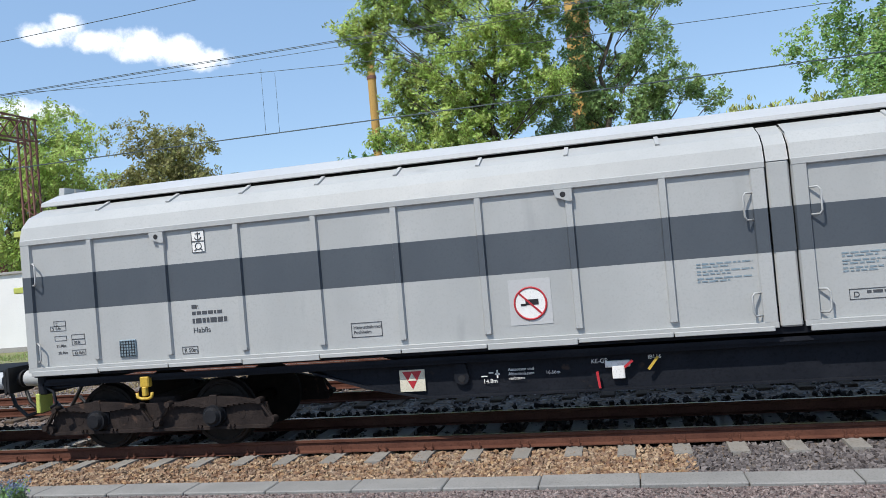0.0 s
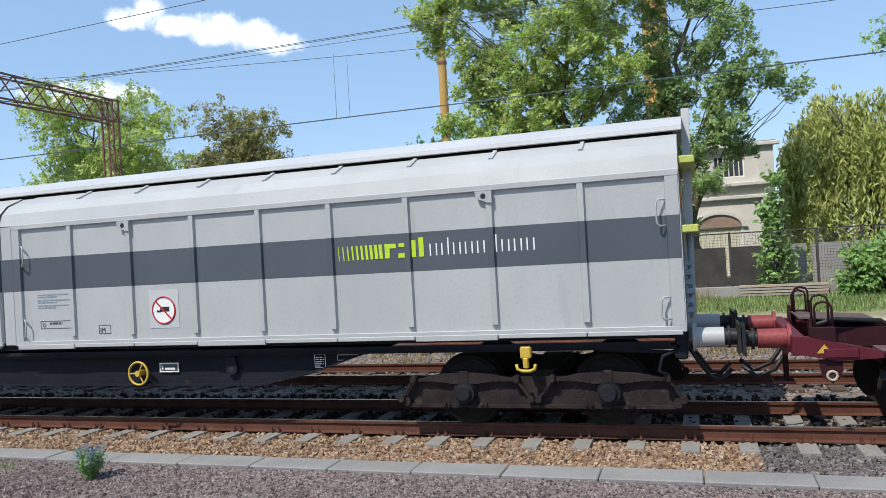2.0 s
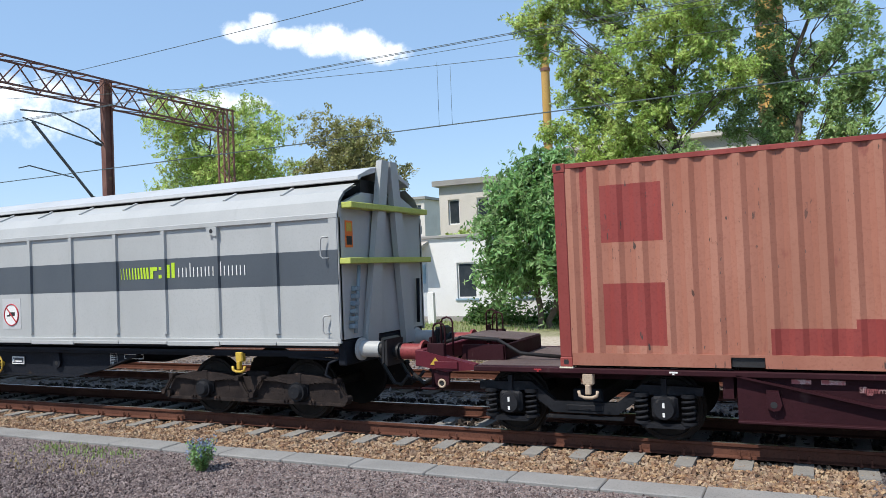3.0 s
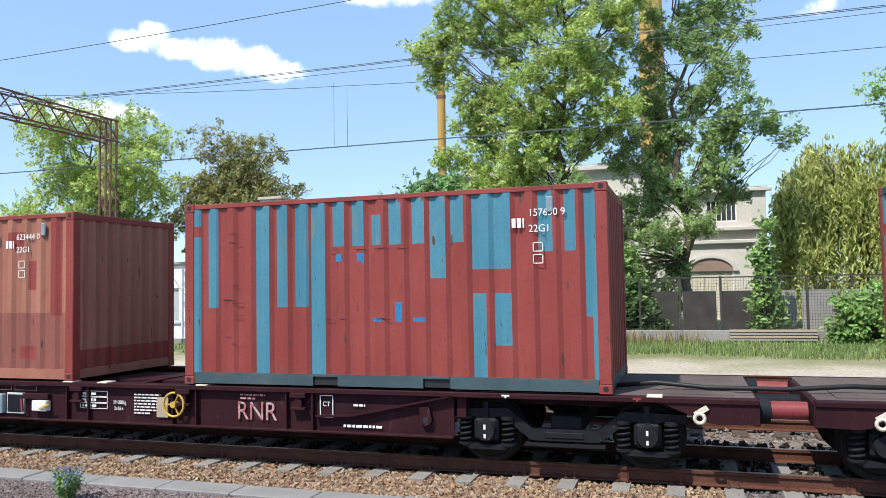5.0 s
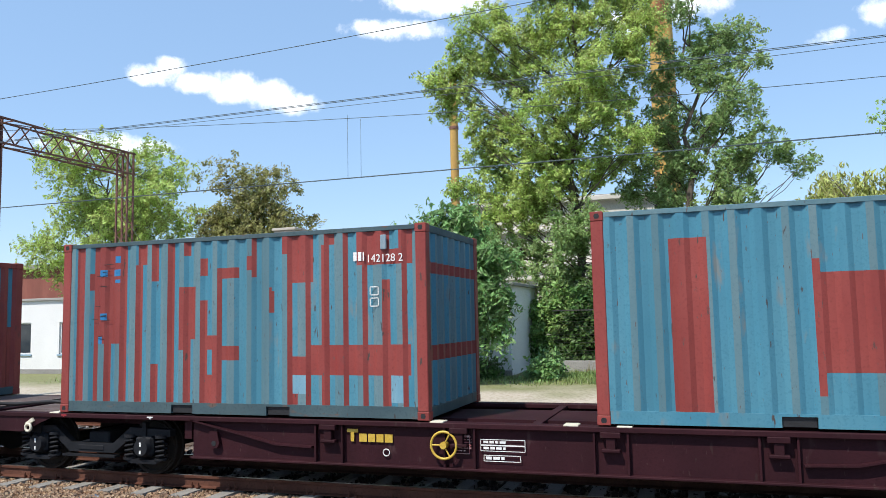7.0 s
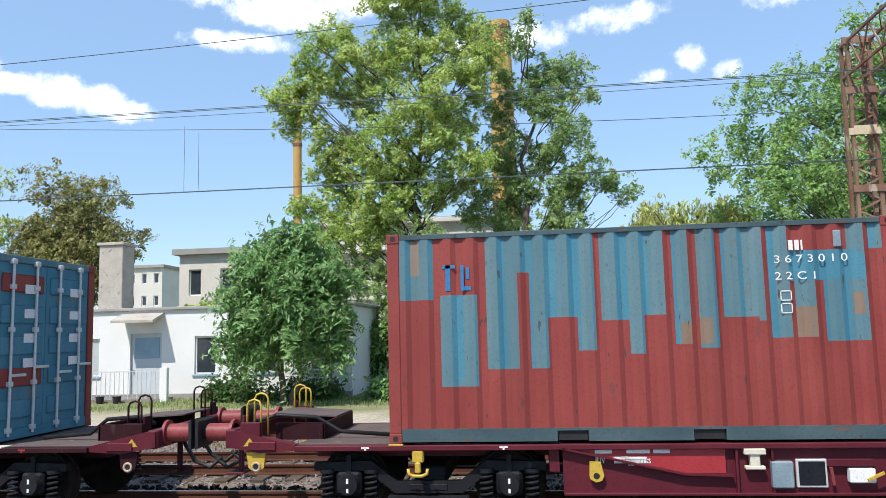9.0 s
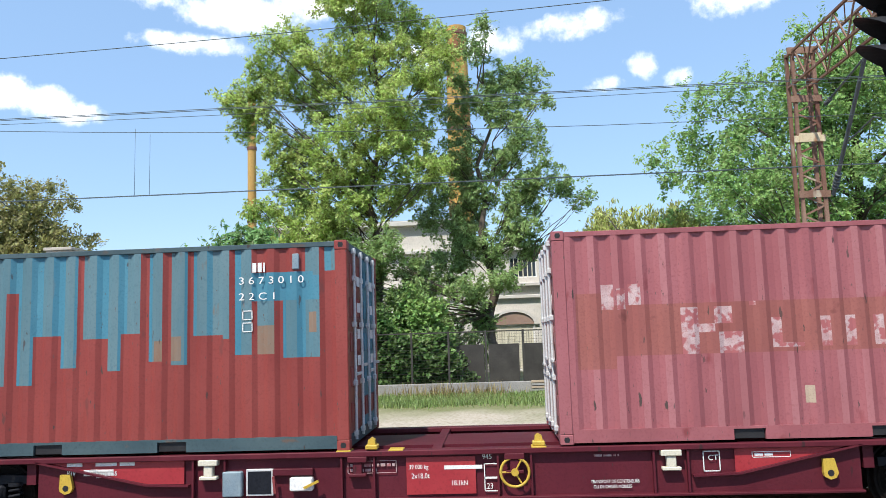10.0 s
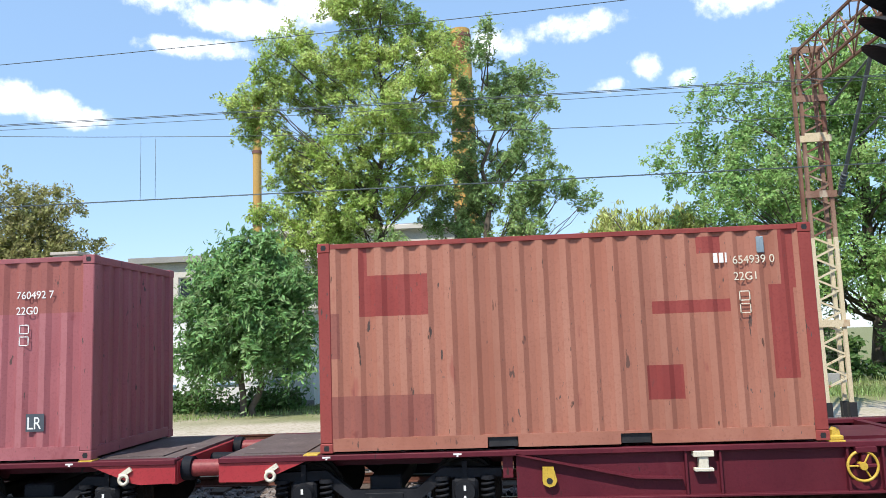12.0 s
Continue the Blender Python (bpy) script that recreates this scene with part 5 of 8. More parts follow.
RED_OVER = ((68, 90, 90, 560), (106, 120, 180, 225), (118, 222, 80, 380), (116, 130, 380, 560), (156, 172, 380, 560), (203, 219, 380, 560), (258, 284, 80, 150), (252, 270, 150, 560), (300, 318, 80, 195),
            (300, 316, 440, 560), (350, 367, 80, 560), (400, 420, 70, 122), (388, 437, 215, 365), (388, 418, 365, 400), (400, 416, 400, 560), (450, 467, 135, 182), (450, 467, 252, 350), (450, 516, 350, 560),
            (502, 568, 160, 193), (502, 516, 193, 350), (516, 568, 382, 425), (606, 622, 60, 185), (592, 606, 130, 170), (662, 676, 222, 292), (702, 795, 50, 125), (716, 795, 125, 200), (716, 734, 200, 560),
            (734, 772, 415, 465), (734, 750, 520, 560), (772, 790, 200, 560), (772, 1090, 380, 468), (830, 858, 40, 90), (828, 845, 90, 560), (888, 904, 40, 560), (930, 1100, 30, 152), (948, 966, 152, 560),
            (1006, 1028, 190, 560), (1072, 1088, 152, 560))
paint_blue_red = patchwork(48, 1115, (104, 540), (48, 556), [(*p, 1) for p in RED_OVER] + [(468, 488, 395, 467, fold_tone), (1030, 1062, 50, 105, 3), (734, 772, 465, 520, 4), (1030, 1072, 470, 548, 4), (182, 201, 128, 148, 5), (138, 158, 165, 184, 5), (180, 200, 166, 180, 5), (182, 200, 190, 200, 5), (142, 160, 290, 308, 5), (132, 147, 355, 376, 5)], fold_tone)


# blue with red rectangles
def paint_blue(u, v, k, i):
    if inr(u, .13, .21) and v < .88 or inr(u, .40, .635) and inr(v, .20, .675) or inr(u, .40, .415) and inr(v, .08, .75) or u > .815 and inr(v, .045, .515):
        return 1
    if inr(u, .635, .72) and inr(v, .46, .70):
        return 2
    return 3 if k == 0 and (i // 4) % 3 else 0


# red below, blue and grey above in ragged stripes
GREY_ABOVE = ((50, 130, 40, 210), (145, 235, 198, 420), (255, 290, 40, 375), (305, 332, 40, 375), (332, 362, 40, 140), (362, 398, 30, 375), (398, 470, 30, 248), (470, 508, 30, 335), (526, 585, 30, 255),
              (585, 620, 30, 335), (620, 675, 20, 250), (692, 730, 20, 320), (748, 790, 20, 325), (803, 898, 20, 255), (914, 955, 20, 300), (972, 1012, 160, 228), (1030, 1130, 90, 305), (1095, 1128, 10, 90), (1142, 1168, 10, 88))
BLUE_ABOVE = ((175, 200, 198, 415), (288, 305, 40, 375), (346, 366, 40, 130), (400, 418, 30, 248), (455, 472, 30, 245), (566, 580, 30, 255), (622, 635, 20, 250), (842, 858, 20, 255), (955, 1130, 92, 160), (1068, 1088, 90, 305))
RUST_ABOVE = ((78, 98, 40, 145), (705, 730, 265, 320), (750, 776, 255, 320), (972, 1012, 228, 302), (1100, 1118, 190, 245))
# in the grey, one slope of each fold is painted blue as if lit
paint_half = patchwork(50, 1170, (58, 525), (22, 505), [(*p, lambda k, i: 1 if k == 1 or k == 2 and (i // 4) % 2 else 2) for p in GREY_ABOVE] + [(*p, 1) for p in BLUE_ABOVE] + [(*p, 3) for p in RUST_ABOVE], lambda k, i: 0)


WORN = ((0.60, 0.74, 1.62, 1.92), (0.78, 0.86, 1.62, 1.88), (0.90, 1.04, 1.66, 1.92), (1.54, 1.74, 1.06, 1.62), (1.74, 1.90, 1.30, 1.42), (1.90, 2.12, 1.42, 1.62), (1.94, 2.24, 1.06, 1.28), (2.34, 2.42, 1.60, 1.67),
        (2.60, 2.72, 1.10, 1.46), (2.72, 2.98, 1.10, 1.16), (3.16, 3.28, 1.10, 1.46), (3.48, 3.58, 1.10, 1.46), (3.80, 3.90, 1.10, 1.46), (4.06, 4.16, 1.10, 1.46), (4.16, 4.48, 1.10, 1.16))


def paint_wine(u, v, k, i):
    x, z = 0.15 + u * 5.758, 0.17 + v * 2.351
    for x0, x1, z0, z1 in WORN:
        if inr(x, x0, x1) and inr(z, z0, z1):
            return 4
    if inr(u, .10, .80) and inr(v, .37, .64) or u > .78 and v > .72 or inr(u, .02, .1) and inr(v, .3, .7):
        return 1
    if inr(u, .755, .775) and inr(v, .06, .20) or inr(u, .483, .500) and inr(v, .10, .19):
        return 2
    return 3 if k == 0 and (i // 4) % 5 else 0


def paint_salmon2(u, v, k, i):
    if inr(u, .065, .215) and inr(v, .62, .84) or inr(u, .065, .082) and v > .83 or inr(u, .69, .85) and inr(v, .585, .66) or inr(u, .67, .745) and inr(v, .15, .33):
        return 1
    if inr(u, .93, .985) and inr(v, .25, .72) or inr(u, .955, .99) and v > .7 or inr(u, .79, .84) and inr(v, .9, .97):
        return 1
    if u < .022 and inr(v, .42, .66) or inr(u, .0, .22) and v < .22:
        return 2
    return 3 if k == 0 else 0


W = M["white"]
c1 = container("faded salmon-red twenty-foot shipping container with dark red patches", -21.03, ("c_salmon", "c_red", "c_shade", "c_salmon_pale_fold"), paint_salmon, "c_salmon", "c_red")
number_marks(c1, .83, .86, "623444 0", "22G1", W)
c2 = container("red twenty-foot shipping container with blue paint showing through", -12.97, ("c_red", "c_blue", "c_grey", "c_bright"), paint_red_blue, "c_rail", "c_red", end_red_blue, top="c_red")
number_marks(c2, .855, .865, "157650 9", "22G1", W)
c3 = container("blue-grey twenty-foot shipping container striped with red repaint", -3.46, ("c_red", "c_red", "c_grey", "c_blue", "c_pale", "c_bright"), paint_blue_red, "c_rail", "c_red", top="c_rail")
number_marks(c3, .875, .82, "142128 2", "", W, 0.15)
c4 = container("blue twenty-foot shipping container with large red repaint patches", 4.75, ("c_blue", "c_red", "c_pale", "c_grey"), paint_blue, "c_blue", "c_red", lambda u, v, k, i: 1 if u < .3 and (v * 5 % 1.4) < .5 else 0, right_doors=True, top="c_grey")
number_marks(c4, .88, .85, "156140 6", "22G", W)
c5 = container("twenty-foot shipping container, red below with ragged blue paint above", 16.2, ("c_red", "c_blue", "c_grey", "c_rust"), paint_half, "c_rail", "c_red", lambda u, v, k, i: 1 if i == 0 and k == 0 and u > .5 and v > .3 else 0, right_doors=True, top="c_rail")
number_marks(c5, .785, .81, "3 6 7 3 0 1 0", "2 2 C 1", W, 0.13, True, 1.25)
c6 = container("wine-red twenty-foot shipping container with worn white marks", 24.81, ("c_wine", "c_brown", "c_tan", "c_wine_pale_fold", "worn_white"), paint_wine, "c_wine", "c_wine", lambda u, v, k, i: 0, left_doors=True)
number_marks(c6, .845, .80, "760492 7", "22G0", W, 0.14)
c7 = container("pale orange-red twenty-foot shipping container with red patches", 33.77, ("c_salmon", "c_red", "c_shade", "c_salmon_pale_fold"), paint_salmon2, "c_salmon", "c_red", lambda u, v, k, i: 0 if k == 2 else 1)
number_marks(c7, .86, .83, "654939 0", "22G1", M["cream"], 0.14)
# owners' marks as plain worn shapes
def worn(rects, y, material, c):
    for r in rects:
        blocks("worn_mark", [r], y, material, c)


blocks("field", [(5.19, 5.43, 0.37, 0.59)], 0.009, M["wagon_dark"], c6)
lettering("LR", 5.20, 0.006, 0.40, 0.22, W, c6, 0.8)
worn([(0.70, 0.86, 2.14, 2.18), (0.74, 0.80, 1.86, 2.18), (0.93, 0.97, 1.86, 2.18), (0.97, 1.06, 1.86, 1.91), (1.0, 1.04, 2.0, 2.15)], 0.010, M["c_bright"], c5)
bm = slab(fresh(), [(3.95, 1.50), (4.06, 1.37), (4.17, 1.50), (4.06, 1.63)], 0.008, 0.011)
part("diamond", bm, M["c_blue"], c4)
for c, x, z in ((c2, 4.86, 2.06), (c3, 5.0, 2.12), (c4, 4.86, 2.10), (c5, 4.85, 2.22), (c1, 4.72, 2.06), (c7, 4.88, 2.14)):
    blocks("owner_code", [(x + 0.0, x + 0.05, z, z + 0.12), (x + 0.07, x + 0.12, z, z + 0.12), (x + 0.14, x + 0.16, z, z + 0.12)], 0.009, W, c)
for c, x, z in ((c2, 5.30, 2.24), (c3, 5.40, 2.26), (c4, 5.36, 2.26), (c5, 5.36, 2.24), (c1, 5.42, 2.24), (c7, 5.40, 2.24)):
    p = part("vent_cover", box(fresh(), x, x + 0.09, -0.004, 0.02, z, z + 0.20, 0.01), M["steel_grey"], c)
# lines pressed into the sheet round the painted-over panels
for c, x0, x1, z0, z1 in ((c2, 2.2, 3.65, 0.92, 1.86), (c3, 0.56, 0.98, 0.86, 2.32), (c2, 0.62, 1.0, 0.35, 2.2)):
    rr = random.Random(int(100 * x1))
    for k in range(9 if c is c2 else 12):
        x, z = rr.uniform(x0, x1 - 0.15), rr.choice((z0, z1)) if x1 - x0 > 1 else rr.uniform(z0, z1)
        part("paint_crack", bar(fresh(), (x, 0.0125, z), (x + rr.uniform(0.08, 0.2), 0.0125, z + rr.uniform(-0.015, 0.015)), 0.003, 0.008), M["black"], c)


# -- the low container wagons
def flat_wagon(u0, side, paint, label, spare, text, battery, low=0.0, high=0.0):
    """side +1: the buffers are at the low-x end; -1: mirrored. u runs from the wagon's middle."""
    w = thing("container_wagon", label, "wagon", group="low container wagons")
    b = M[paint]
    S = side

    def X(u):
        return S * u

    def bx(bm, a, c, *rest):
        return box(bm, *sorted((X(a), X(c))), *rest)
    for s in (-1, 1):
        yw, yo = s * 1.16, s * 1.245
        bm = fresh()
        bx(bm, -8.3, 8.65, *sorted((s * 1.05, yo)), 0.865, 0.93, 0.008)
        part("sole_bar", bm, b, w, "long narrow side sill")
        bm = fresh()
        slab(bm, [(X(-5.0), 0.36), (X(5.0), 0.36), (X(5.0), 0.87), (X(-5.0), 0.87)], *sorted((yw, yw - s * 0.02)))
        bx(bm, -5.0, 5.0, *sorted((s * 1.08, yo)), 0.335, 0.365, 0.006)
        part("side_beam", bm, b, w, "deep riveted side beam")
        for e in (-1, 1):
            bm = fresh()
            pts = [(X(e * 5.0), s * 1.2, 0.88), (X(e * 3.6), s * 1.2, 0.58), (X(e * 3.05), s * 1.2, 0.56)]
            for p0, p1 in zip(pts, pts[1:]):
                bar(bm, p0, p1, 0.09, 0.022)
            part("stiffener", bm, b, w)
            for u in (3.0, 2.6, 1.15, 0.75):
                part("stiffener", bx(fresh(), e * u - 0.012, e * u + 0.012, *sorted((yw, s * 1.225)), 0.365, 0.865), b, w)
            for u in (2.8, 0.95):
                bm = bx(fresh(), e * u - 0.12, e * u + 0.12, *sorted((yw, s * 1.27)), 0.80, 0.87, 0.008)
                bx(bm, e * u - 0.055, e * u + 0.055, *sorted((yw, s * 1.25)), 0.66, 0.80, 0.008)
                bx(bm, e * u - 0.11, e * u + 0.11, *sorted((yw, s * 1.26)), 0.63, 0.67, 0.008)
                part("spigot_holder", bm, M["cream" if spare else "w_purple"] if u > 1 else b, w)
    # deck: cross members, plates over the bogies
    bm = bx(fresh(), -8.2, 8.3, -0.55, 0.55, 0.70, 0.90)
    for u in (-5.1, -3.6, -1.8, 0, 1.8, 3.6, 5.1):
        bx(bm, u - 0.06, u + 0.06, -1.15, 1.15, 0.60, 0.915)
    part("deck_frame", bm, b, w)
    bm = bx(fresh(), 5.0, 8.62, -1.10, 1.10, 0.90, 0.935)
    bx(bm, 7.6, 8.4, -1.0, -0.25, 0.935, 0.95)
    part("deck_plate", bm, M["w_deck"], w, "worn steel deck plate")
    part("deck_plate", bx(fresh(), -8.3, -5.0, -1.10, 1.10, 0.90, 0.935), M["w_deck"], w, "worn steel deck plate")
    # buffer end: raised goosenecks and headstock
    for s in (-1, 1):
        y0, y1 = sorted((s * 1.20, s * 1.05))
        bm = slab(fresh(), [(X(-8.3), 0.87), (X(-8.3), 0.94), (X(-9.05), 1.11), (X(-9.2), 1.11), (X(-9.2), 0.92), (X(-8.75), 0.84)], y0, y1)
        bx(bm, -8.9, -8.55, *sorted((s * 1.20, s * 1.225)), 0.88, 0.98, 0.006)
        part("end_arm", bm, M["w_red"], w)
        bm = bx(fresh(), -9.02, -8.76, *sorted((s * 1.19, s * 1.12)), 1.0, 1.22, 0.008)
        bx(bm, -9.02, -8.99, *sorted((s * 1.12, s * 0.95)), 1.0, 1.30, 0.005)
        part("bracket", bm, b, w)
        for y, z in ((1.10, 1.50), (0.84, 1.56)):
            hoop = [(X(-8.96), s * y, 1.02), (X(-8.96), s * y, z - 0.07), (X(-8.935), s * y, z - 0.02), (X(-8.87), s * y, z), (X(-8.805), s * y, z - 0.02), (X(-8.78), s * y, z - 0.07), (X(-8.78), s * y, 1.02)]
            part("grab_rail", chain(fresh(), hoop, 0.014, 6), M["yellow" if spare else "w_purple"], w)
        buffer(w, X(-9.2), s * 0.88, 1.07, -S, M["buffer_red"], 0.115)
        bm = fresh()
        slab(bm, [(X(-8.95), 0.85), (X(-8.70), 0.85), (X(-8.72), 0.66), (X(-8.82), 0.58), (X(-8.92), 0.66)], *sorted((s * 1.16, s * 1.12)))
        o = part("tow_eye", bm, M["yellow"] if spare else b, w)
        part("eye_hole", tube(fresh(), (X(-8.82), s * 1.165, 0.67), (X(-8.82), s * 1.11, 0.67), 0.035, n=12), M["black"], o)
        part("eye_rim", ring(fresh(), (X(-8.82), s * 1.165, 0.67), 0.05, 0.016, n=16, m=6), M["c_tan"], o)
    bm = bx(fresh(), -9.22, -9.08, -1.18, 1.18, 0.90, 1.13, 0.015)
    part("headstock", bm, M["w_red"], w)
    bm = bx(fresh(), -8.12, -8.08, -0.62, 0.95, 0.93, 1.15, 0.01)
    bx(bm, -8.75, -8.08, -0.62, -0.58, 0.93, 1.15)
    bx(bm, -8.75, -8.08, 0.9, 0.94, 0.93, 1.15)
    part("end_trough", bm, M["w_purple"], w)
    bm = fresh()
    q = [(X(-9.0), 1.20), (X(-8.1), 1.15), (X(-8.1), 1.165), (X(-9.0), 1.22)]
    slab(bm, q, 0.05, 0.95)
    part("end_plate", bm, M["w_deck"], w)
    for y in (-0.3, 0.25):
        part("brake_hose", chain(fresh(), [(X(-9.15), y, 0.9), (X(-9.35), y - 0.05, 0.62), (X(-9.55), y, 0.52), (X(-9.72), y, 0.66)], 0.028, 8), M["rubber"], w, "black brake hose")
    bm = fresh()
    chain(bm, [(X(-9.0), -0.8, 1.18), (X(-8.7), -0.7, 1.26), (X(-8.2), -0.6, 1.22), (X(-7.9), -0.5, 1.02), (X(-7.2), -0.5, 0.97)], 0.028, 8)
    part("cable", bm, M["rubber"], w, "thick black cable")
    bm = bx(fresh(), -9.27, -9.21, -0.60, -0.54, 0.52, 0.95, 0.01)
    bx(bm, -9.38, -9.15, -0.72, -0.42, 0.50, 0.525, 0.006)
    part("step", bm, b, w)
    # short-coupled end
    bm = fresh()
    slab(bm, [(X(7.55), 0.868), (X(8.65), 0.868), (X(8.65), 0.64), (X(8.2), 0.63), (X(8.1), 0.65)], -1.22, -1.19)
    slab(bm, [(X(7.55), 0.868), (X(8.65), 0.868), (X(8.65), 0.64), (X(8.2), 0.63), (X(8.1), 0.65)], 1.19, 1.22)
    bx(bm, 8.58, 8.66, -1.18, 1.18, 0.62, 0.90, 0.01)
    part("end_beam", bm, M["w_bright"] if spare else b, w)
    if S > 0:
        for y in (-0.95, 0.95):
            bm = fresh()
            tube(bm, (X(8.76), y, 0.78), (X(9.18), y, 0.78), 0.105, n=18)
            bearer = part("side_bearer", bm, M["buffer_red"], w, "stubby rusty-red buffer between coupled wagon units")
            part("collar", tube(fresh(), (X(8.66), y, 0.78), (X(8.78), y, 0.78), 0.15, n=18), M["underframe"], bearer)
        bm = tube(fresh(), (X(8.3), 0, 0.75), (X(9.3), 0, 0.75), 0.09, n=12)
        part("drawbar", bm, M["underframe"], w)
    if S > 0 and not spare:
        bm = fresh()
        chain(bm, [(X(6.9), -0.55, 0.965), (X(7.5), -0.6, 1.03), (X(8.1), -0.65, 0.985), (X(8.6), -0.7, 0.99), (X(9.0), -0.68, 0.985), (X(9.7), -0.62, 1.03), (X(10.6), -0.55, 1.0)], 0.03, 8)
        part("cable", bm, M["rubber"], w)
    for u in (-6.65, 6.7):
        coil_bogie(w, X(u) + (low if X(u) < 0 else high))
    eyes = M["yellow"] if spare else M["w_purple"]
    eye_lug(w, X(-4.62), -1.20, 0.56, eyes, 0.075)
    eye_lug(w, X(4.62), -1.20, 0.56, eyes, 0.075)
    eye = ring(fresh(), (X(8.0), -1.245, 0.70), 0.055, 0.022, n=18, m=6)
    bar(eye, (X(8.0) - 0.05, -1.235, 0.74), (X(8.0) + 0.09, -1.235, 0.83), 0.03, 0.06)
    part("lashing_ring", eye, M["cream"], w, "worn cream lashing ring")
    twin_hook(w, X(-6.75), -1.24, 0.70, M["yellow" if spare else "c_tan"])
    handwheel(w, (X(0.95) if S > 0 else X(1.0)) - (0.0 if spare else 0.15), -1.25, 0.65, 0.17)
    for u in (-7.02, -1.12, -0.48, 1.25, 7.5):
        o = part("container_spigot", bx(fresh(), u - 0.09, u + 0.09, -1.24, -1.04, 0.925, 0.944, 0.004), M["yellow" if spare else "cream"], w)
        if spare and u in (-0.48, 1.25):
            k = -0.78 if u < 0 else u
            bm = bx(fresh(), k - 0.075, k + 0.075, -1.23, -1.06, 0.945, 1.0, 0.01)
            slab(bm, [(X(k - 0.05), 1.0), (X(k + 0.05), 1.0), (X(k + 0.04), 1.06), (X(k), 1.09), (X(k - 0.04), 1.06)], -1.20, -1.10)
            part("spigot_pin", bm, M["yellow"], o)
    # boxes and plates
    ym = -1.184
    if battery:
        bm = box(fresh(), -2.62, -2.38, -1.25, -1.16, 0.42, 0.72, 0.012)
        part("relay_box", bm, M["steel_grey"], w, "small blue-grey equipment box")
        o = part("label_holder", box(fresh(), -2.34, -2.0, -1.20, -1.16, 0.42, 0.74, 0.006), M["galv"], w)
        part("holder_field", box(fresh(), -2.315, -2.025, -1.206, -1.20, 0.445, 0.715), M["underframe"], o)
        bm = box(fresh(), -1.78, -1.50, -1.27, -1.16, 0.48, 0.64, 0.012)
        part("valve_box", bm, M["white"], w, "white brake valve box")
        part("valve_lever", bar(fresh(), (-1.60, -1.285, 0.52), (-1.42, -1.285, 0.60), 0.025, 0.03), M["yellow"], w)
        part("valve_lever", bar(fresh(), (-1.98, -1.26, 0.66), (-1.96, -1.26, 0.46), 0.03, 0.03), M["buffer_red"], w)
        part("valve_shelf", box(fresh(), -2.0, -1.5, -1.23, -1.16, 0.66, 0.74, 0.006), b, w)
    if text == "A2":
        bm = slab(fresh(), [(-5.0, 0.86), (-3.12, 0.86), (-3.12, 0.58), (-3.6, 0.59)], ym - 0.004, ym)
        part("red_field", bm, M["w_bright"], w)
        bm = slab(fresh(), [(5.0, 0.86), (3.55, 0.86), (3.55, 0.58), (3.7, 0.59)], ym - 0.004, ym)
        part("red_field", bm, M["w_bright"], w)
        part("red_field", box(fresh(), -0.36, 0.48, ym - 0.004, ym, 0.40, 0.84), M["w_bright"], w)
        lettering("RIV        Sffggmrrss", -4.62, ym - 0.008, 0.70, 0.115, W, w, 0.72)
        blocks("running_number", [(-4.62, -4.42, 0.815, 0.86), (-4.25, -3.98, 0.815, 0.86), (-3.94, -3.75, 0.815, 0.86), (-4.40, -4.02, 0.70, 0.775)], ym - 0.008, W, w)
        lettering("39 000 kg", -0.33, ym - 0.006, 0.70, 0.075, W, w, 0.8)
        lettering("2x18.0t", -0.30, ym - 0.006, 0.59, 0.085, W, w, 0.85)
        lettering("18.1kN", 0.18, ym - 0.006, 0.50, 0.085, W, w, 0.8)
        blocks("white_field", [(0.10, 0.56, 0.69, 0.735)], ym - 0.006, W, w)
        lettering("945", 0.56, ym, 0.80, 0.09, W, w, 0.9)
        framed(0.58, ym, 0.58, 0.17, 0.17, W, w, 0.012)
        framed(0.58, ym, 0.42, 0.17, 0.16, W, w, 0.012)
        lettering(".23", 0.59, ym, 0.45, 0.10, W, w, 0.8)
        lines_of_print(-1.05, ym, 0.74, 0.55, 2, 0.06, 0.035, M["worn_white"], w, 12)
        framed(-1.08, ym, 0.66, 0.60, 0.15, M["worn_white"], w, 0.008)
        lettering("CT", 3.24, ym, 0.73, 0.09, W, w)
        framed(3.18, ym, 0.60, 0.20, 0.24, W, w, 0.012)
        lines_of_print(1.9, ym, 0.80, 0.5, 1, 0.06, 0.025, M["worn_white"], w, 2)
        lettering("TRANSPORT DE CONTENEURS", 1.85, ym, 0.49, 0.055, W, w, 0.75)
        lettering("OU DE CAISSES MOBILES", 1.88, ym, 0.43, 0.055, W, w, 0.75)
        framed(3.75, ym - 0.006, 0.75, 0.45, 0.07, W, w, 0.008)
        lines_of_print(3.78, ym - 0.006, 0.77, 0.38, 1, 0.06, 0.03, W, w, 2)
    elif text == "B":
        before = set(w.children)
        blocks("owner_mark", [(-2.34, -2.18, 0.77, 0.815), (-2.285, -2.235, 0.65, 0.77), (-2.16, -2.05, 0.65, 0.755), (-2.03, -1.93, 0.65, 0.755), (-1.91, -1.81, 0.65, 0.755), (-1.79, -1.68, 0.65, 0.755)], ym, M["yellow"], w)
        ring_ = ring(fresh(), (-1.77, ym, 0.52), 0.045, 0.007, n=18, m=6)
        part("round_mark", ring_, W, w)
        lines_of_print(-0.80, ym, 0.75, 0.2, 6, 0.035, 0.014, M["worn_white"], w, 6)
        framed(-0.82, ym, 0.54, 0.2, 0.24, M["worn_white"], w, 0.007)
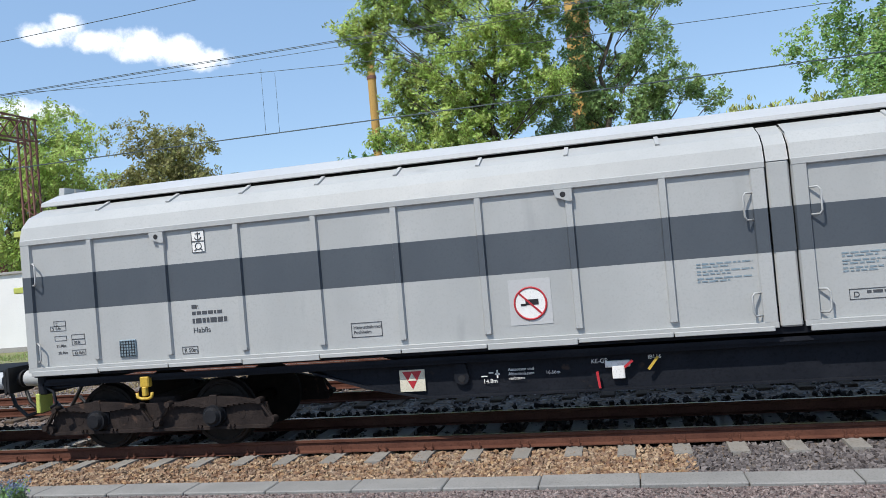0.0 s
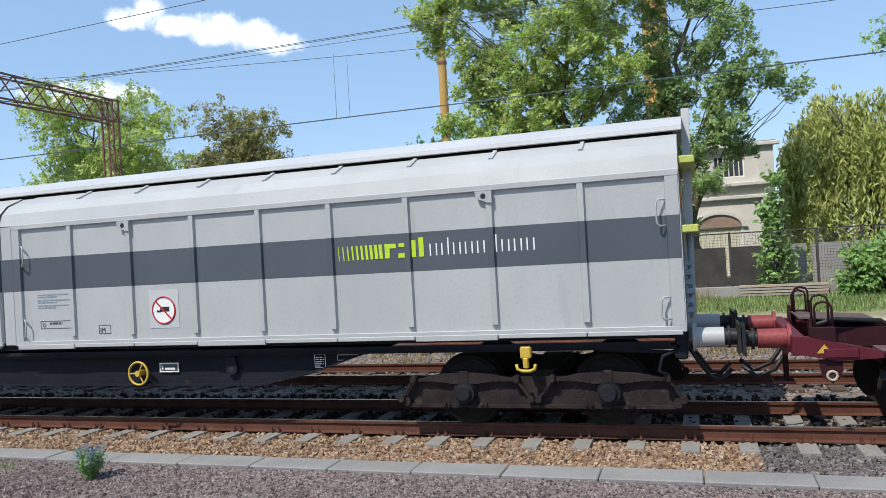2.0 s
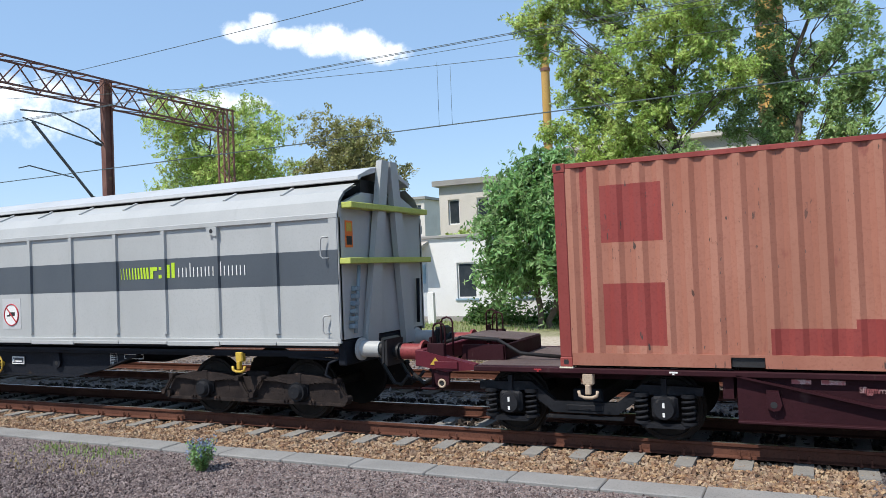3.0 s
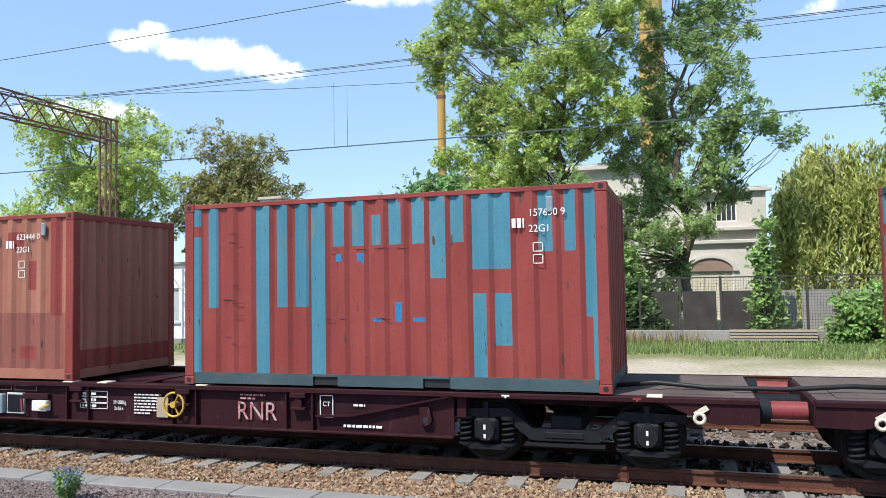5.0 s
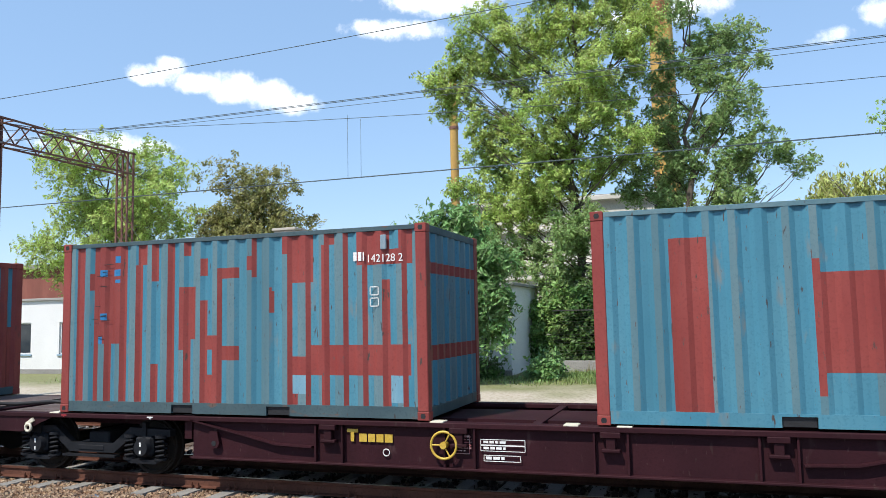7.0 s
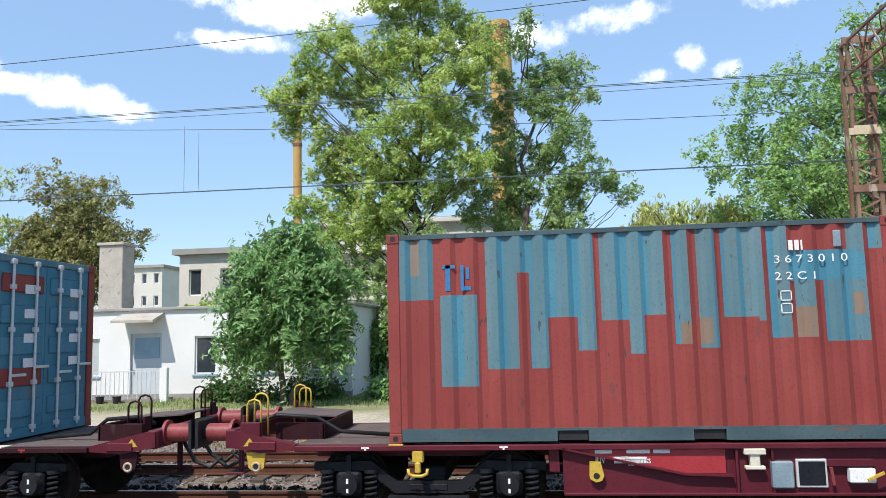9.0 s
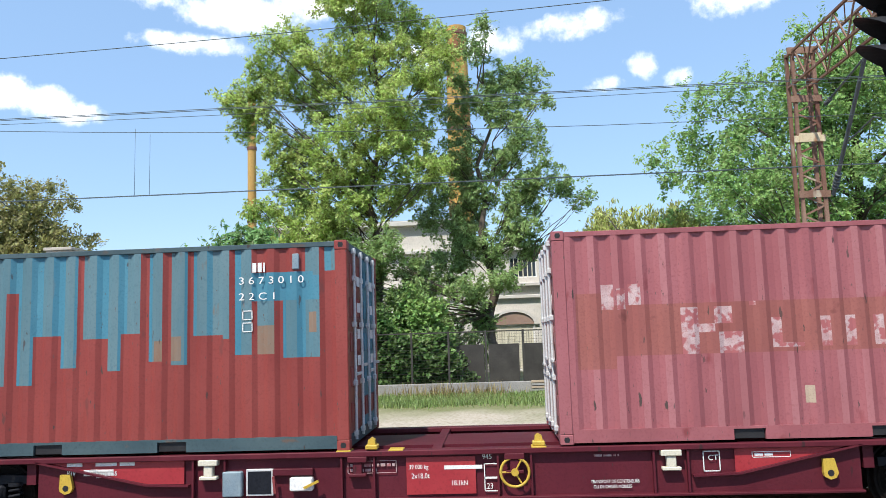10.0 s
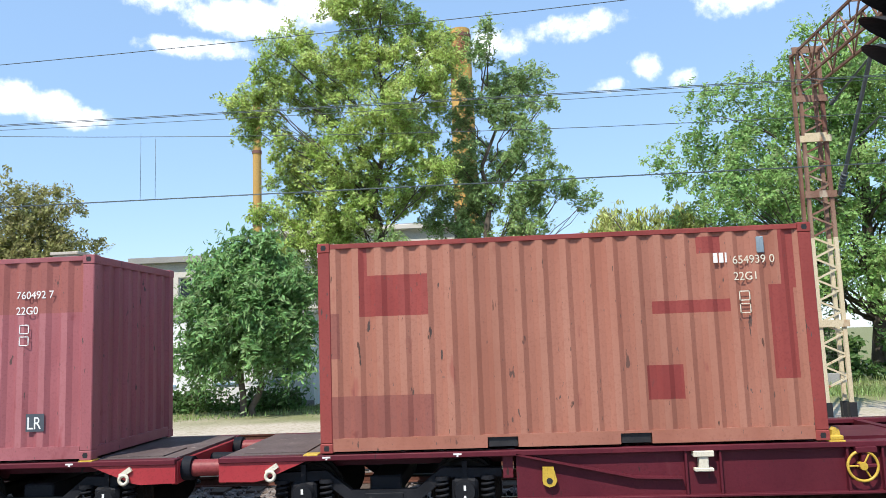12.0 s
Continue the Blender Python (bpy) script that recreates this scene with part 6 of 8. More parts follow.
        for k in (0, 1):
            framed(-0.48, ym, 0.66 - 0.075 * k, 0.58, 0.075, W, w, 0.008)
            lines_of_print(-0.44, ym, 0.685 - 0.075 * k, 0.48, 1, 0.03, 0.03, W, w, 9 + k)
        framed(-0.44, ym, 0.46, 0.48, 0.08, W, w, 0.008)
        lines_of_print(-0.41, ym, 0.485, 0.40, 1, 0.03, 0.035, W, w, 19)
        for o in set(w.children) - before:
            o.location.x = -0.2
    elif text == "A1":
        blocks("running_number", [(-4.42, -4.22, 0.80, 0.85), (-4.12, -3.88, 0.80, 0.85)], ym, M["worn_white"], w)
        lettering("Sffggmrrss", -3.75, ym, 0.72, 0.10, M["worn_white"], w, 0.72)
        for k in (0, 1, 2):
            framed(-0.92, ym, 0.72 - 0.09 * k, 0.5, 0.085, W, w, 0.008)
            lines_of_print(-0.88, ym, 0.745 - 0.09 * k, 0.42, 1, 0.03, 0.035, W, w, 29 + k)
        lettering("39 000kg", -0.32, ym, 0.62, 0.08, W, w, 0.8)
        lettering("2x16 t", -0.30, ym, 0.53, 0.08, W, w, 0.8)
        lines_of_print(0.06, ym, 0.76, 0.46, 7, 0.045, 0.02, W, w, 39)
        lettering("RNR", 1.80, ym, 0.47, 0.36, M["worn_white"], w, 0.9, name="graffiti")
        framed(3.10, ym, 0.54, 0.20, 0.30, W, w, 0.012)
        lettering("CT", 3.14, ym, 0.69, 0.09, W, w)
        lines_of_print(3.45, ym, 0.42, 0.95, 1, 0.03, 0.035, W, w, 49)
        lines_of_print(3.6, ym, 0.70, 0.28, 1, 0.03, 0.03, W, w, 50)
        lines_of_print(1.86, ym, 0.80, 0.4, 2, 0.05, 0.025, M["worn_white"], w, 51)
        framed(-2.62, ym, 0.78, 0.36, 0.08, M["worn_white"], w, 0.008)
        framed(-2.2, ym, 0.78, 0.44, 0.08, M["worn_white"], w, 0.008)
        part("data_plate", box(fresh(), 0.46, 0.66, ym - 0.005, ym, 0.45, 0.74), M["c_tan"], w)
    for u in (-7.4, 7.3, -5.7, 5.7):
        blocks("white_mark", [(X(u) - 0.05, X(u) + 0.05, 0.895, 0.915), (X(u) - 0.012, X(u) + 0.012, 0.875, 0.9)], -1.247, M["w_bright" if abs(u) > 7 and not spare else "white"], w)
    bm = slab(fresh(), [(X(-8.97), 0.93), (X(-8.81), 0.93), (X(-8.89), 1.03)], -1.208, -1.203)
    part("warning_triangle", bm, M["yellow"], w)
    THINGS.append((w, u0, YC, 0.0))
    return w


flat_wagon(-13.93, 1, "w_purple", "dirty purple-brown low container wagon carrying containers", False, "A1", True, -0.2, -0.3)
flat_wagon(3.95, -1, "w_purple", "dirty purple-brown low container wagon carrying containers", False, "B", False, -0.24, -0.2)
flat_wagon(23.3, 1, "w_red", "clean dark red low container wagon with white lettering", True, "A2", True)
flat_wagon(41.15, -1, "w_red", "dark red low container wagon coupled behind another", True, "", False, 0.07, 0.07)

THINGS.append((wagon, -34.52, YC, 0.0))

# -- what shows of the vehicle ahead
ahead = thing("leading_wagon", "end of the leading wagon with a grey buffer and hoses", "wagon")
buffer(ahead, -0.55, -0.88, 1.08, 1, M["signal_grey"], 0.13)
buffer(ahead, -0.55, 0.88, 1.08, 1, M["signal_grey"], 0.13)
part("headstock", box(fresh(), -0.75, -0.55, -1.2, 1.2, 0.85, 1.2, 0.015), M["underframe"], ahead)
part("deck", box(fresh(), -8.0, -0.75, -1.2, 1.2, 0.95, 1.15, 0.01), M["underframe"], ahead)
for y in (-0.5, -0.2):
    part("brake_hose", chain(fresh(), [(-0.55, y, 0.95), (-0.35, y - 0.1, 0.65), (-0.15, y - 0.1, 0.48), (0.1, y, 0.55)], 0.03, 8), M["rubber"], ahead)
leaf_bogie(ahead, -4.2)
THINGS.append((ahead, -45.36, YC, 0.0))


# ---- trees and plants ----
LIGHTWARD = np.array([-0.24, -0.72, 0.58])


def leaf_mesh(name, centres, size, material, parent, seed, aspect=1.7, droop=0.0, label="", lie=None, along=None):
    """Many small folded leaves round the given centres: each two triangles, bent along the rib. lie, along: the plane and the direction of each leaf."""
    r = np.random.default_rng(seed)
    n = len(centres)
    nrm = r.normal(size=(n, 3)) * 0.6 + np.array([-0.2, -0.55, 0.75]) if lie is None else lie + r.normal(size=(n, 3)) * 0.28
    nrm /= np.linalg.norm(nrm, axis=1)[:, None]
    d = (r.normal(size=(n, 3)) if along is None else along + r.normal(size=(n, 3)) * 0.3) - np.array([0, 0, 1.2 * droop])
    d -= nrm * (d * nrm).sum(1)[:, None] * (0.4 if droop > 1 else 1.0)
    d /= np.linalg.norm(d, axis=1)[:, None] + 1e-6
    side = np.cross(d, nrm)
    side /= np.linalg.norm(side, axis=1)[:, None] + 1e-6
    up = np.cross(side, d)
    s = size * r.uniform(0.6, 1.35, n)[:, None]
    a = centres - d * s * aspect * 0.5
    c = centres + d * s * aspect * 0.5
    b = centres + side * s * 0.5 + up * s * 0.18
    e = centres - side * s * 0.5 + up * s * 0.18
    V = np.stack([a, b, c, e], axis=1).reshape(-1, 3)
    k = np.arange(n) * 4
    F = np.concatenate([np.stack([k, k + 1, k + 2], 1), np.stack([k, k + 2, k + 3], 1)]).tolist()
    return raw(name, V.tolist(), F, material, parent, label)


def sprays(r, puffs, count, per, length, size, droop, shell):
    """Leafy twigs that grow outwards in every clump of a crown: leaves in two rows along each. Gives the leaves' middles, planes and directions."""
    P = np.array(puffs, float)
    vol = (P[:, 3] * P[:, 4] * P[:, 5]) ** 0.7
    n = np.maximum(4, (count / per * vol / vol.sum()).astype(int))
    own = np.repeat(np.arange(len(P)), n)
    m = len(own)
    d = r.normal(size=(m, 3)) + np.array([0, 0, 0.25])
    d /= np.linalg.norm(d, axis=1)[:, None]
    tufts = 30
    td = r.normal(size=(len(P), tufts, 3))
    td *= r.uniform(shell ** 2, 1.0, (len(P), tufts, 1)) ** 0.5 * r.uniform(0.8, 1.2, (len(P), tufts, 1)) / np.linalg.norm(td, axis=2)[:, :, None]
    tuft = P[:, None, :3] + td * P[:, None, 3:6] * 1.22
    start = tuft[own, r.integers(0, tufts, m)] + r.normal(size=(m, 3)) * 0.17 * P[own, 3:4] ** 0.5
    go = d * 0.8 + r.normal(size=(m, 3)) * 0.55 + np.array([0, 0, 0.1 - 0.5 * droop])
    go /= np.linalg.norm(go, axis=1)[:, None]
    lie = r.normal(size=(m, 3)) * 0.55 + LIGHTWARD
    lie /= np.linalg.norm(lie, axis=1)[:, None]
    across = np.cross(go, lie)
    across /= np.linalg.norm(across, axis=1)[:, None] + 1e-6
    L = length * r.uniform(0.55, 1.35, (m, 1, 1))
    t = (np.arange(per) / (per - 1))[None, :, None]
    flip = np.where(np.arange(per) % 2, 1.0, -1.0)[None, :, None]
    pos = start[:, None] + go[:, None] * L * (t - 0.4) - np.array([0, 0, 1.0]) * droop * L * t ** 2 + across[:, None] * flip * size * 0.75
    pos = pos + r.normal(size=pos.shape) * size * 0.45
    way = across[:, None] * flip + go[:, None] * 0.6 + np.zeros((m, per, 1))
    return pos.reshape(-1, 3), np.repeat(lie, per, axis=0), way.reshape(-1, 3)


def limb(bm, p0, p1, r0, r1, rr, bends=4):
    pts, rad = [Vector(p0)], [r0]
    p0, p1 = Vector(p0), Vector(p1)
    L = (p1 - p0).length
    for i in range(1, bends + 1):
        f = i / bends
        j = Vector((rr.gauss(0, 1), rr.gauss(0, 1), rr.gauss(0, 0.5))) * L * 0.035 * (0 if i == bends else 1)
        pts.append(p0.lerp(p1, f) + j)
        rad.append(r0 + (r1 - r0) * f)
    n = 7
    rings = []
    for i, p in enumerate(pts):
        d = (pts[min(i + 1, bends)] - pts[max(i - 1, 0)]).normalized()
        u = d.orthogonal().normalized()
        w = d.cross(u)
        rings.append([bm.verts.new(p + (u * math.cos(a) + w * math.sin(a)) * rad[i]) for a in (2 * math.pi * k / n for k in range(n))])
    for a, b in zip(rings, rings[1:]):
        for k in range(n):
            bm.faces.new((a[k], a[(k + 1) % n], b[(k + 1) % n], b[k])).smooth = True
    bm.faces.new(rings[-1])
    return pts


def tree(label, base, trunk_r, fork, puffs, count, size, material, seed, category="tree", shell=0.2, droop=0.0, aspect=1.8, trunks=1, per=14, length=0.6):
    """base (x, y, z); puffs: (dx, dy, dz, rx, ry, rz) clumps of the crown measured from the base; a limb runs to each."""
    rr = random.Random(seed)
    r = np.random.default_rng(seed)
    t = thing("tree", label, category, pose(*base))
    bm = fresh()
    top = max(p[2] for p in puffs)
    stems = []
    for k in range(trunks):
        off = (k - (trunks - 1) / 2) * trunk_r * 3
        stems.append(limb(bm, (off, 0, -0.2), (off * 2.2, 0, fork), trunk_r, trunk_r * 0.75, rr, 5)[-1])
        limb(bm, stems[-1], (off * 3, 0.2, top * 0.92), trunk_r * 0.75, trunk_r * 0.12, rr, 6)
    for p in puffs:
        s = min(stems, key=lambda q: abs(q.x - p[0]))
        z0 = min(max(fork * 0.6, p[2] - 0.75 * abs(p[0] - s.x) - rr.uniform(0.4, 1.4)), top * 0.85)
        start = Vector((s.x, s.y, z0))
        ends = limb(bm, start, p[:3], trunk_r * 0.17, trunk_r * 0.04, rr, 5)
        for q in range(2):
            tip = Vector(p[:3]) + Vector((rr.uniform(-1, 1) * p[3], rr.uniform(-1, 1) * p[4], rr.uniform(-0.4, 1) * p[5])) * 0.75
            limb(bm, ends[2 + q % 3], tip, trunk_r * 0.11, trunk_r * 0.03, rr, 3)
    part("trunk", bm, M["bark"], t, "grey-brown trunk and limbs")
    mid, lie, way = sprays(r, puffs, count, per, length, size, droop, shell)
    leaf_mesh("crown", mid, size, material, t, seed + 1, aspect, droop, lie=lie, along=way)
    return t


def heap(seed, n, cx, cz, w, h, depth, r):
    """Random clumps filling an oval crown w wide and h high round (cx, cz)."""
    rr = random.Random(seed)
    out = []
    for i in range(n):
        while True:
            u, v = rr.uniform(-1, 1), rr.uniform(-1, 1)
            if u * u + v * v < 1:
                break
        k = rr.uniform(0.7, 1.25)
        out.append((cx + u * (w - r), rr.uniform(-1, 1) * depth, cz + v * (h - r), r * k * 1.15, r * k, r * k * 0.8))
    return out


# the tall ash with its crown against the sky, standing before the house
ash = [(-10.2, -0.1, 13.8, 0.9, 1.1, 0.8), (-10.2, 1.1, 13.2, 0.8, 0.9, 0.7), (-8.4, -1.0, 16.2, 0.9, 1.0, 0.7), (-8.0, 1.1, 17.6, 0.7, 0.8, 0.6), (-6.8, -0.6, 15.6, 1.2, 1.4, 1.0), (-8.1, -0.3, 14.7, 0.9, 1.0, 0.8),
        (-6.8, 0.8, 14.0, 1.2, 1.4, 1.0), (-5.1, -0.3, 18.0, 1.0, 1.2, 0.9), (-4.3, 0.0, 19.2, 1.1, 1.3, 1.0), (-3.0, -1.3, 19.2, 1.0, 1.1, 0.9), (-3.0, 0.6, 17.9, 1.1, 1.3, 1.0), (-4.1, -0.0, 16.2, 1.3, 1.5, 1.1),
        (-2.4, -0.5, 15.5, 1.3, 1.5, 1.1), (-1.2, 0.6, 16.8, 1.0, 1.1, 0.9), (-0.2, -0.6, 15.7, 0.7, 0.8, 0.6), (-5.3, -0.2, 14.6, 1.2, 1.3, 1.0), (-3.2, -1.1, 13.1, 1.4, 1.6, 1.2), (-1.4, -0.4, 13.9, 1.2, 1.3, 1.0),
        (-0.5, -0.9, 14.7, 0.8, 0.9, 0.7), (-4.6, -0.7, 11.7, 1.4, 1.6, 1.2), (-7.1, 0.6, 11.8, 0.8, 1.0, 0.7), (-2.5, -0.7, 11.3, 1.4, 1.6, 1.2), (-5.8, -0.1, 10.2, 1.3, 1.5, 1.1), (-8.5, 1.1, 10.2, 0.9, 1.0, 0.7),
        (-7.8, 1.1, 8.7, 1.2, 1.4, 1.0), (-4.6, 0.5, 9.5, 1.3, 1.5, 1.1), (-2.6, 0.0, 9.3, 1.2, 1.3, 1.0), (-4.7, -0.7, 7.8, 1.1, 1.3, 1.0), (-1.0, -1.0, 10.1, 1.0, 1.1, 0.9), (-1.5, 1.1, 12.6, 0.9, 1.0, 0.8),
        (-9.1, -0.1, 8.5, 0.7, 0.9, 0.6), (-4.1, -0.7, 5.7, 1.3, 1.5, 1.1), (-2.8, -0.6, 4.0, 1.3, 1.4, 1.1), (-4.1, 0.7, 2.7, 1.2, 1.3, 1.0), (-4.9, -1.2, 4.0, 1.0, 1.2, 0.9), (-1.7, 0.2, 2.6, 0.9, 1.1, 0.8),
        (-6.5, 0.5, 5.5, 1.0, 1.1, 0.9), (-7.5, -0.9, 4.9, 1.1, 1.3, 1.0), (-3.2, -1.3, 6.2, 1.0, 1.1, 0.8), (-5.4, -0.7, 2.2, 1.0, 1.1, 0.9), (-2.1, 0.3, 5.3, 0.8, 0.9, 0.7), (-3.0, 0.1, 1.4, 1.0, 1.1, 0.8),
        (-8.2, 0.3, 7.0, 1.2, 1.2, 1.0), (-6.4, 0.2, 7.3, 1.3, 1.3, 1.0), (-9.0, 0.4, 6.0, 1.0, 1.0, 0.9), (-6.0, -0.3, 8.6, 1.2, 1.2, 1.0), (-7.4, 0.5, 10.6, 1.0, 1.0, 0.8),
        (-9.1, -0.2, 15.1, 0.7, 0.7, 0.6), (-9.4, -0.2, 14.3, 0.7, 0.7, 0.6), (-8.9, -0.2, 13.3, 0.7, 0.7, 0.6), (-10.5, -0.2, 14.2, 0.5, 0.5, 0.4), (-8.5, -0.2, 12.0, 0.7, 0.7, 0.6), (-5.7, -0.2, 18.8, 0.6, 0.6, 0.5), (-1.7, -0.2, 17.5, 0.7, 0.6, 0.6), (-7.2, -0.2, 17.0, 0.5, 0.5, 0.4), (-0.2, -0.2, 16.9, 0.4, 0.4, 0.4), (-8.4, -0.2, 11.0, 0.6, 0.6, 0.5)]
tree("tall leafy ash tree with a bright green uneven crown", (-5.2, 35.5, 0.0), 0.27, 4.4, [(a + 3.6, *rest) for a, *rest in ash if rest[1] > 6.6], 128000, 0.083, M["leaf_ash"], 11, length=0.42)
ash2 = [(0.1, -1.2, 17.4, 0.5, 0.5, 0.4), (-0.4, -0.8, 16.4, 0.7, 0.8, 0.6), (1.0, 0.7, 15.0, 1.0, 1.2, 0.9), (2.1, 0.1, 14.9, 0.9, 1.0, 0.7), (2.7, -1.2, 13.4, 0.5, 0.5, 0.4), (1.3, -0.3, 13.1, 1.0, 1.2, 0.9),
        (-0.0, -0.2, 13.6, 0.9, 1.0, 0.7), (2.0, -1.0, 11.4, 0.9, 1.1, 0.8), (0.7, 0.5, 11.0, 1.0, 1.2, 0.9), (2.5, -1.1, 9.7, 0.9, 1.0, 0.7), (1.6, -0.4, 9.0, 1.0, 1.2, 0.9), (3.8, -0.1, 9.5, 0.6, 0.7, 0.5),
        (4.6, -0.3, 8.7, 0.5, 0.5, 0.4), (-0.2, 0.1, 9.3, 1.0, 1.2, 0.9), (-1.0, 0.5, 12.1, 0.7, 0.8, 0.6), (-1.1, 1.1, 8.3, 0.9, 1.0, 0.8), (1.6, -0.7, 7.7, 0.9, 1.0, 0.7), (-1.0, 0.3, 15.0, 0.6, 0.7, 0.5),
        (-1.2, 0.4, 10.1, 0.6, 0.7, 0.5), (-1.8, 1.1, 6.3, 1.0, 1.2, 0.9), (0.1, -0.1, 6.4, 1.0, 1.1, 0.8), (1.2, 1.1, 7.3, 0.9, 1.0, 0.7), (-1.0, -1.2, 4.5, 1.0, 1.1, 0.8), (-0.5, 0.2, 2.9, 0.8, 0.9, 0.7),
        (-2.1, -0.4, 2.9, 1.0, 1.1, 0.8), (2.0, 0.7, 6.4, 0.7, 0.8, 0.6), (0.6, -0.9, 5.0, 0.7, 0.9, 0.6),
        (-2.4, 0.0, 8.0, 1.0, 1.0, 0.8), (-1.7, -0.6, 11.0, 0.9, 1.0, 0.8), (-2.7, 0.1, 5.2, 1.1, 1.1, 0.9), (-0.8, -0.2, 7.2, 0.9, 1.0, 0.8), (-3.3, 0.0, 3.6, 1.0, 1.0, 0.8), (-2.2, -0.3, 9.6, 0.8, 0.9, 0.7), (-1.5, 0.1, 13.3, 0.7, 0.8, 0.6), (-2.6, 0.2, 1.6, 1.1, 1.0, 0.8), (-0.9, 0.2, 1.5, 0.9, 0.9, 0.7)]
# the first ash's low clumps get this darker leaf, shade put into colour
tree("dark green ash tree leaning beside a chimney", (0.0, 37.0, 0.0), 0.24, 5.6, ash2 + [(a - 1.6, b - 1.3, *rest) for a, b, *rest in ash if rest[0] <= 6.6], 105000, 0.078, M["leaf_ash_dark"], 23, aspect=2.2, length=0.48)
tree("young sumac tree with drooping compound leaves near the white building", (-8.9, 27.0, -0.1), 0.13, 2.0,
     [(0.76 * q[0] - 0.1, q[1], q[2], 0.9 * q[3], *q[4:]) for q in ((-1.5, 0, 5.2, 0.9, 0.9, 0.7), (0.1, 0, 5.9, 0.9, 0.9, 0.7), (1.2, 0, 5.2, 1.0, 0.9, 0.7), (-2.0, -0.3, 4.0, 0.9, 0.9, 0.7), (-0.6, -0.7, 4.5, 1.1, 0.9, 0.8), (1.4, -0.5, 4.0, 1.1, 0.9, 0.8), (-1.7, -0.4, 2.9, 0.9, 0.8, 0.6),
      (0.2, -0.8, 3.3, 1.1, 0.9, 0.7), (2.1, -0.2, 3.0, 0.9, 0.8, 0.6), (1.2, -0.7, 2.4, 0.8, 0.8, 0.5), (-2.3, 0.1, 2.1, 0.7, 0.7, 0.5), (2.3, 0.0, 2.2, 0.7, 0.7, 0.5), (0.4, -0.4, 2.4, 0.7, 0.7, 0.4), (-0.9, -0.5, 2.2, 0.8, 0.7, 0.5), (2.4, 0, 4.5, 0.7, 0.8, 0.7))], 30000, 0.085, M["leaf_sumac"], 31, droop=0.5, aspect=2.8, trunks=2, per=20, length=1.0)
tree("broad green tree behind the gantry", (-35.7, 39.0, 0), 0.30, 3.5, heap(3, 32, 0, 8.9, 7.2, 5.6, 2.4, 1.7), 58000, 0.108, M["leaf_ash"], 41)
tree("brownish-green tree with a rounded crown behind the white building", (-26.4, 41.5, 0), 0.26, 3.2, heap(4, 24, 0, 8.2, 4.5, 4.7, 2.0, 1.4), 42000, 0.108, M["leaf_brown"], 43)
tree("dark green tree far beside the gantry", (-62, 45, 0), 0.28, 3, heap(6, 12, 0, 5.4, 5.0, 3.6, 1.8, 1.6), 9000, 0.24, M["leaf_deep"], 47)
tree("large dense green tree behind the lattice mast", (17.4, 36.5, 0), 0.42, 4.0, heap(7, 58, 0.2, 8.8, 9.0, 8.0, 3.4, 1.9), 120000, 0.098, M["leaf_deep"], 53)
tree("dense green tree at the edge of the yard", (27.0, 38.0, 0), 0.36, 4.0, heap(8, 28, 0, 8.0, 7.0, 6.4, 2.8, 2.0), 52000, 0.11, M["leaf_deep"], 59)


def willow(base, seed):
    t = thing("tree", "weeping willow with long hanging yellow-green branches", "tree", pose(*base))
    rr = random.Random(seed)
    r = np.random.default_rng(seed)
    bm = fresh()
    limb(bm, (0, 0, -0.2), (0, 0, 5), 0.3, 0.2, rr, 5)
    cs = []
    for k in range(230):
        a = rr.uniform(0, 6.283)
        q = rr.uniform(0.25, 1) ** 0.6 * 4.2
        top = Vector((math.cos(a) * q, math.sin(a) * q * 0.7, 9.6 - 0.16 * q * q + rr.uniform(-1, 0.3)))
        if k < 26:
            limb(bm, (0, 0, rr.uniform(3.5, 5)), top, 0.10, 0.02, rr, 4)
        L = rr.uniform(3.2, 6.6)
        m = int(L * 40)
        z = r.uniform(0, 1, m)
        cs.append(np.stack([top.x + r.normal(0, 0.14, m) + z * 0.3 * math.cos(a), top.y + r.normal(0, 0.14, m), top.z - z * L], 1))
    part("trunk", bm, M["bark"], t)
    leaf_mesh("crown", np.concatenate(cs), 0.085, M["leaf_willow"], t, seed, 4.0, 1.6)


willow((8.2, 41.0, 0), 61)


def bush(label, base, w, h, count, material, seed, size=0.10):
    t = thing("bush", label, "bush", pose(*base))
    rr = random.Random(seed)
    bm = fresh()
    for k in range(7):
        limb(bm, (rr.uniform(-0.2, 0.2), 0, -0.1), (rr.uniform(-w, w) * 0.7, rr.uniform(-0.4, 0.4), h * rr.uniform(0.5, 0.9)), 0.03, 0.008, rr, 3)
    part("stem", bm, M["bark"], t)
    r = np.random.default_rng(seed)
    tufts = max(12, count // 60)
    q = r.normal(size=(tufts, 3))
    q /= np.linalg.norm(q, axis=1)[:, None]
    q = np.abs(q) * np.array([0, 0, 1]) + q * np.array([1, 1, 0])
    q = q * np.array([w, 0.8, h]) * r.uniform(0.5, 1.0, (tufts, 1))
    leaf_mesh("foliage", q[r.integers(0, tufts, count)] + r.normal(size=(count, 3)) * 0.17, size, material, t, seed)
    return t


bush("low dark green shrubs under the windows of the white building", (-11.6, 28.9, -0.1), 1.6, 1.0, 2600, M["leaf_bush"], 71)
bush("low dark green shrubs under the windows of the white building", (-8.6, 28.8, -0.1), 1.5, 0.9, 2200, M["leaf_bush"], 72)
bush("leafy green weeds at the gable corner", (-5.6, 28.6, -0.1), 0.8, 1.1, 1400, M["leaf_sumac"], 73, 0.12)
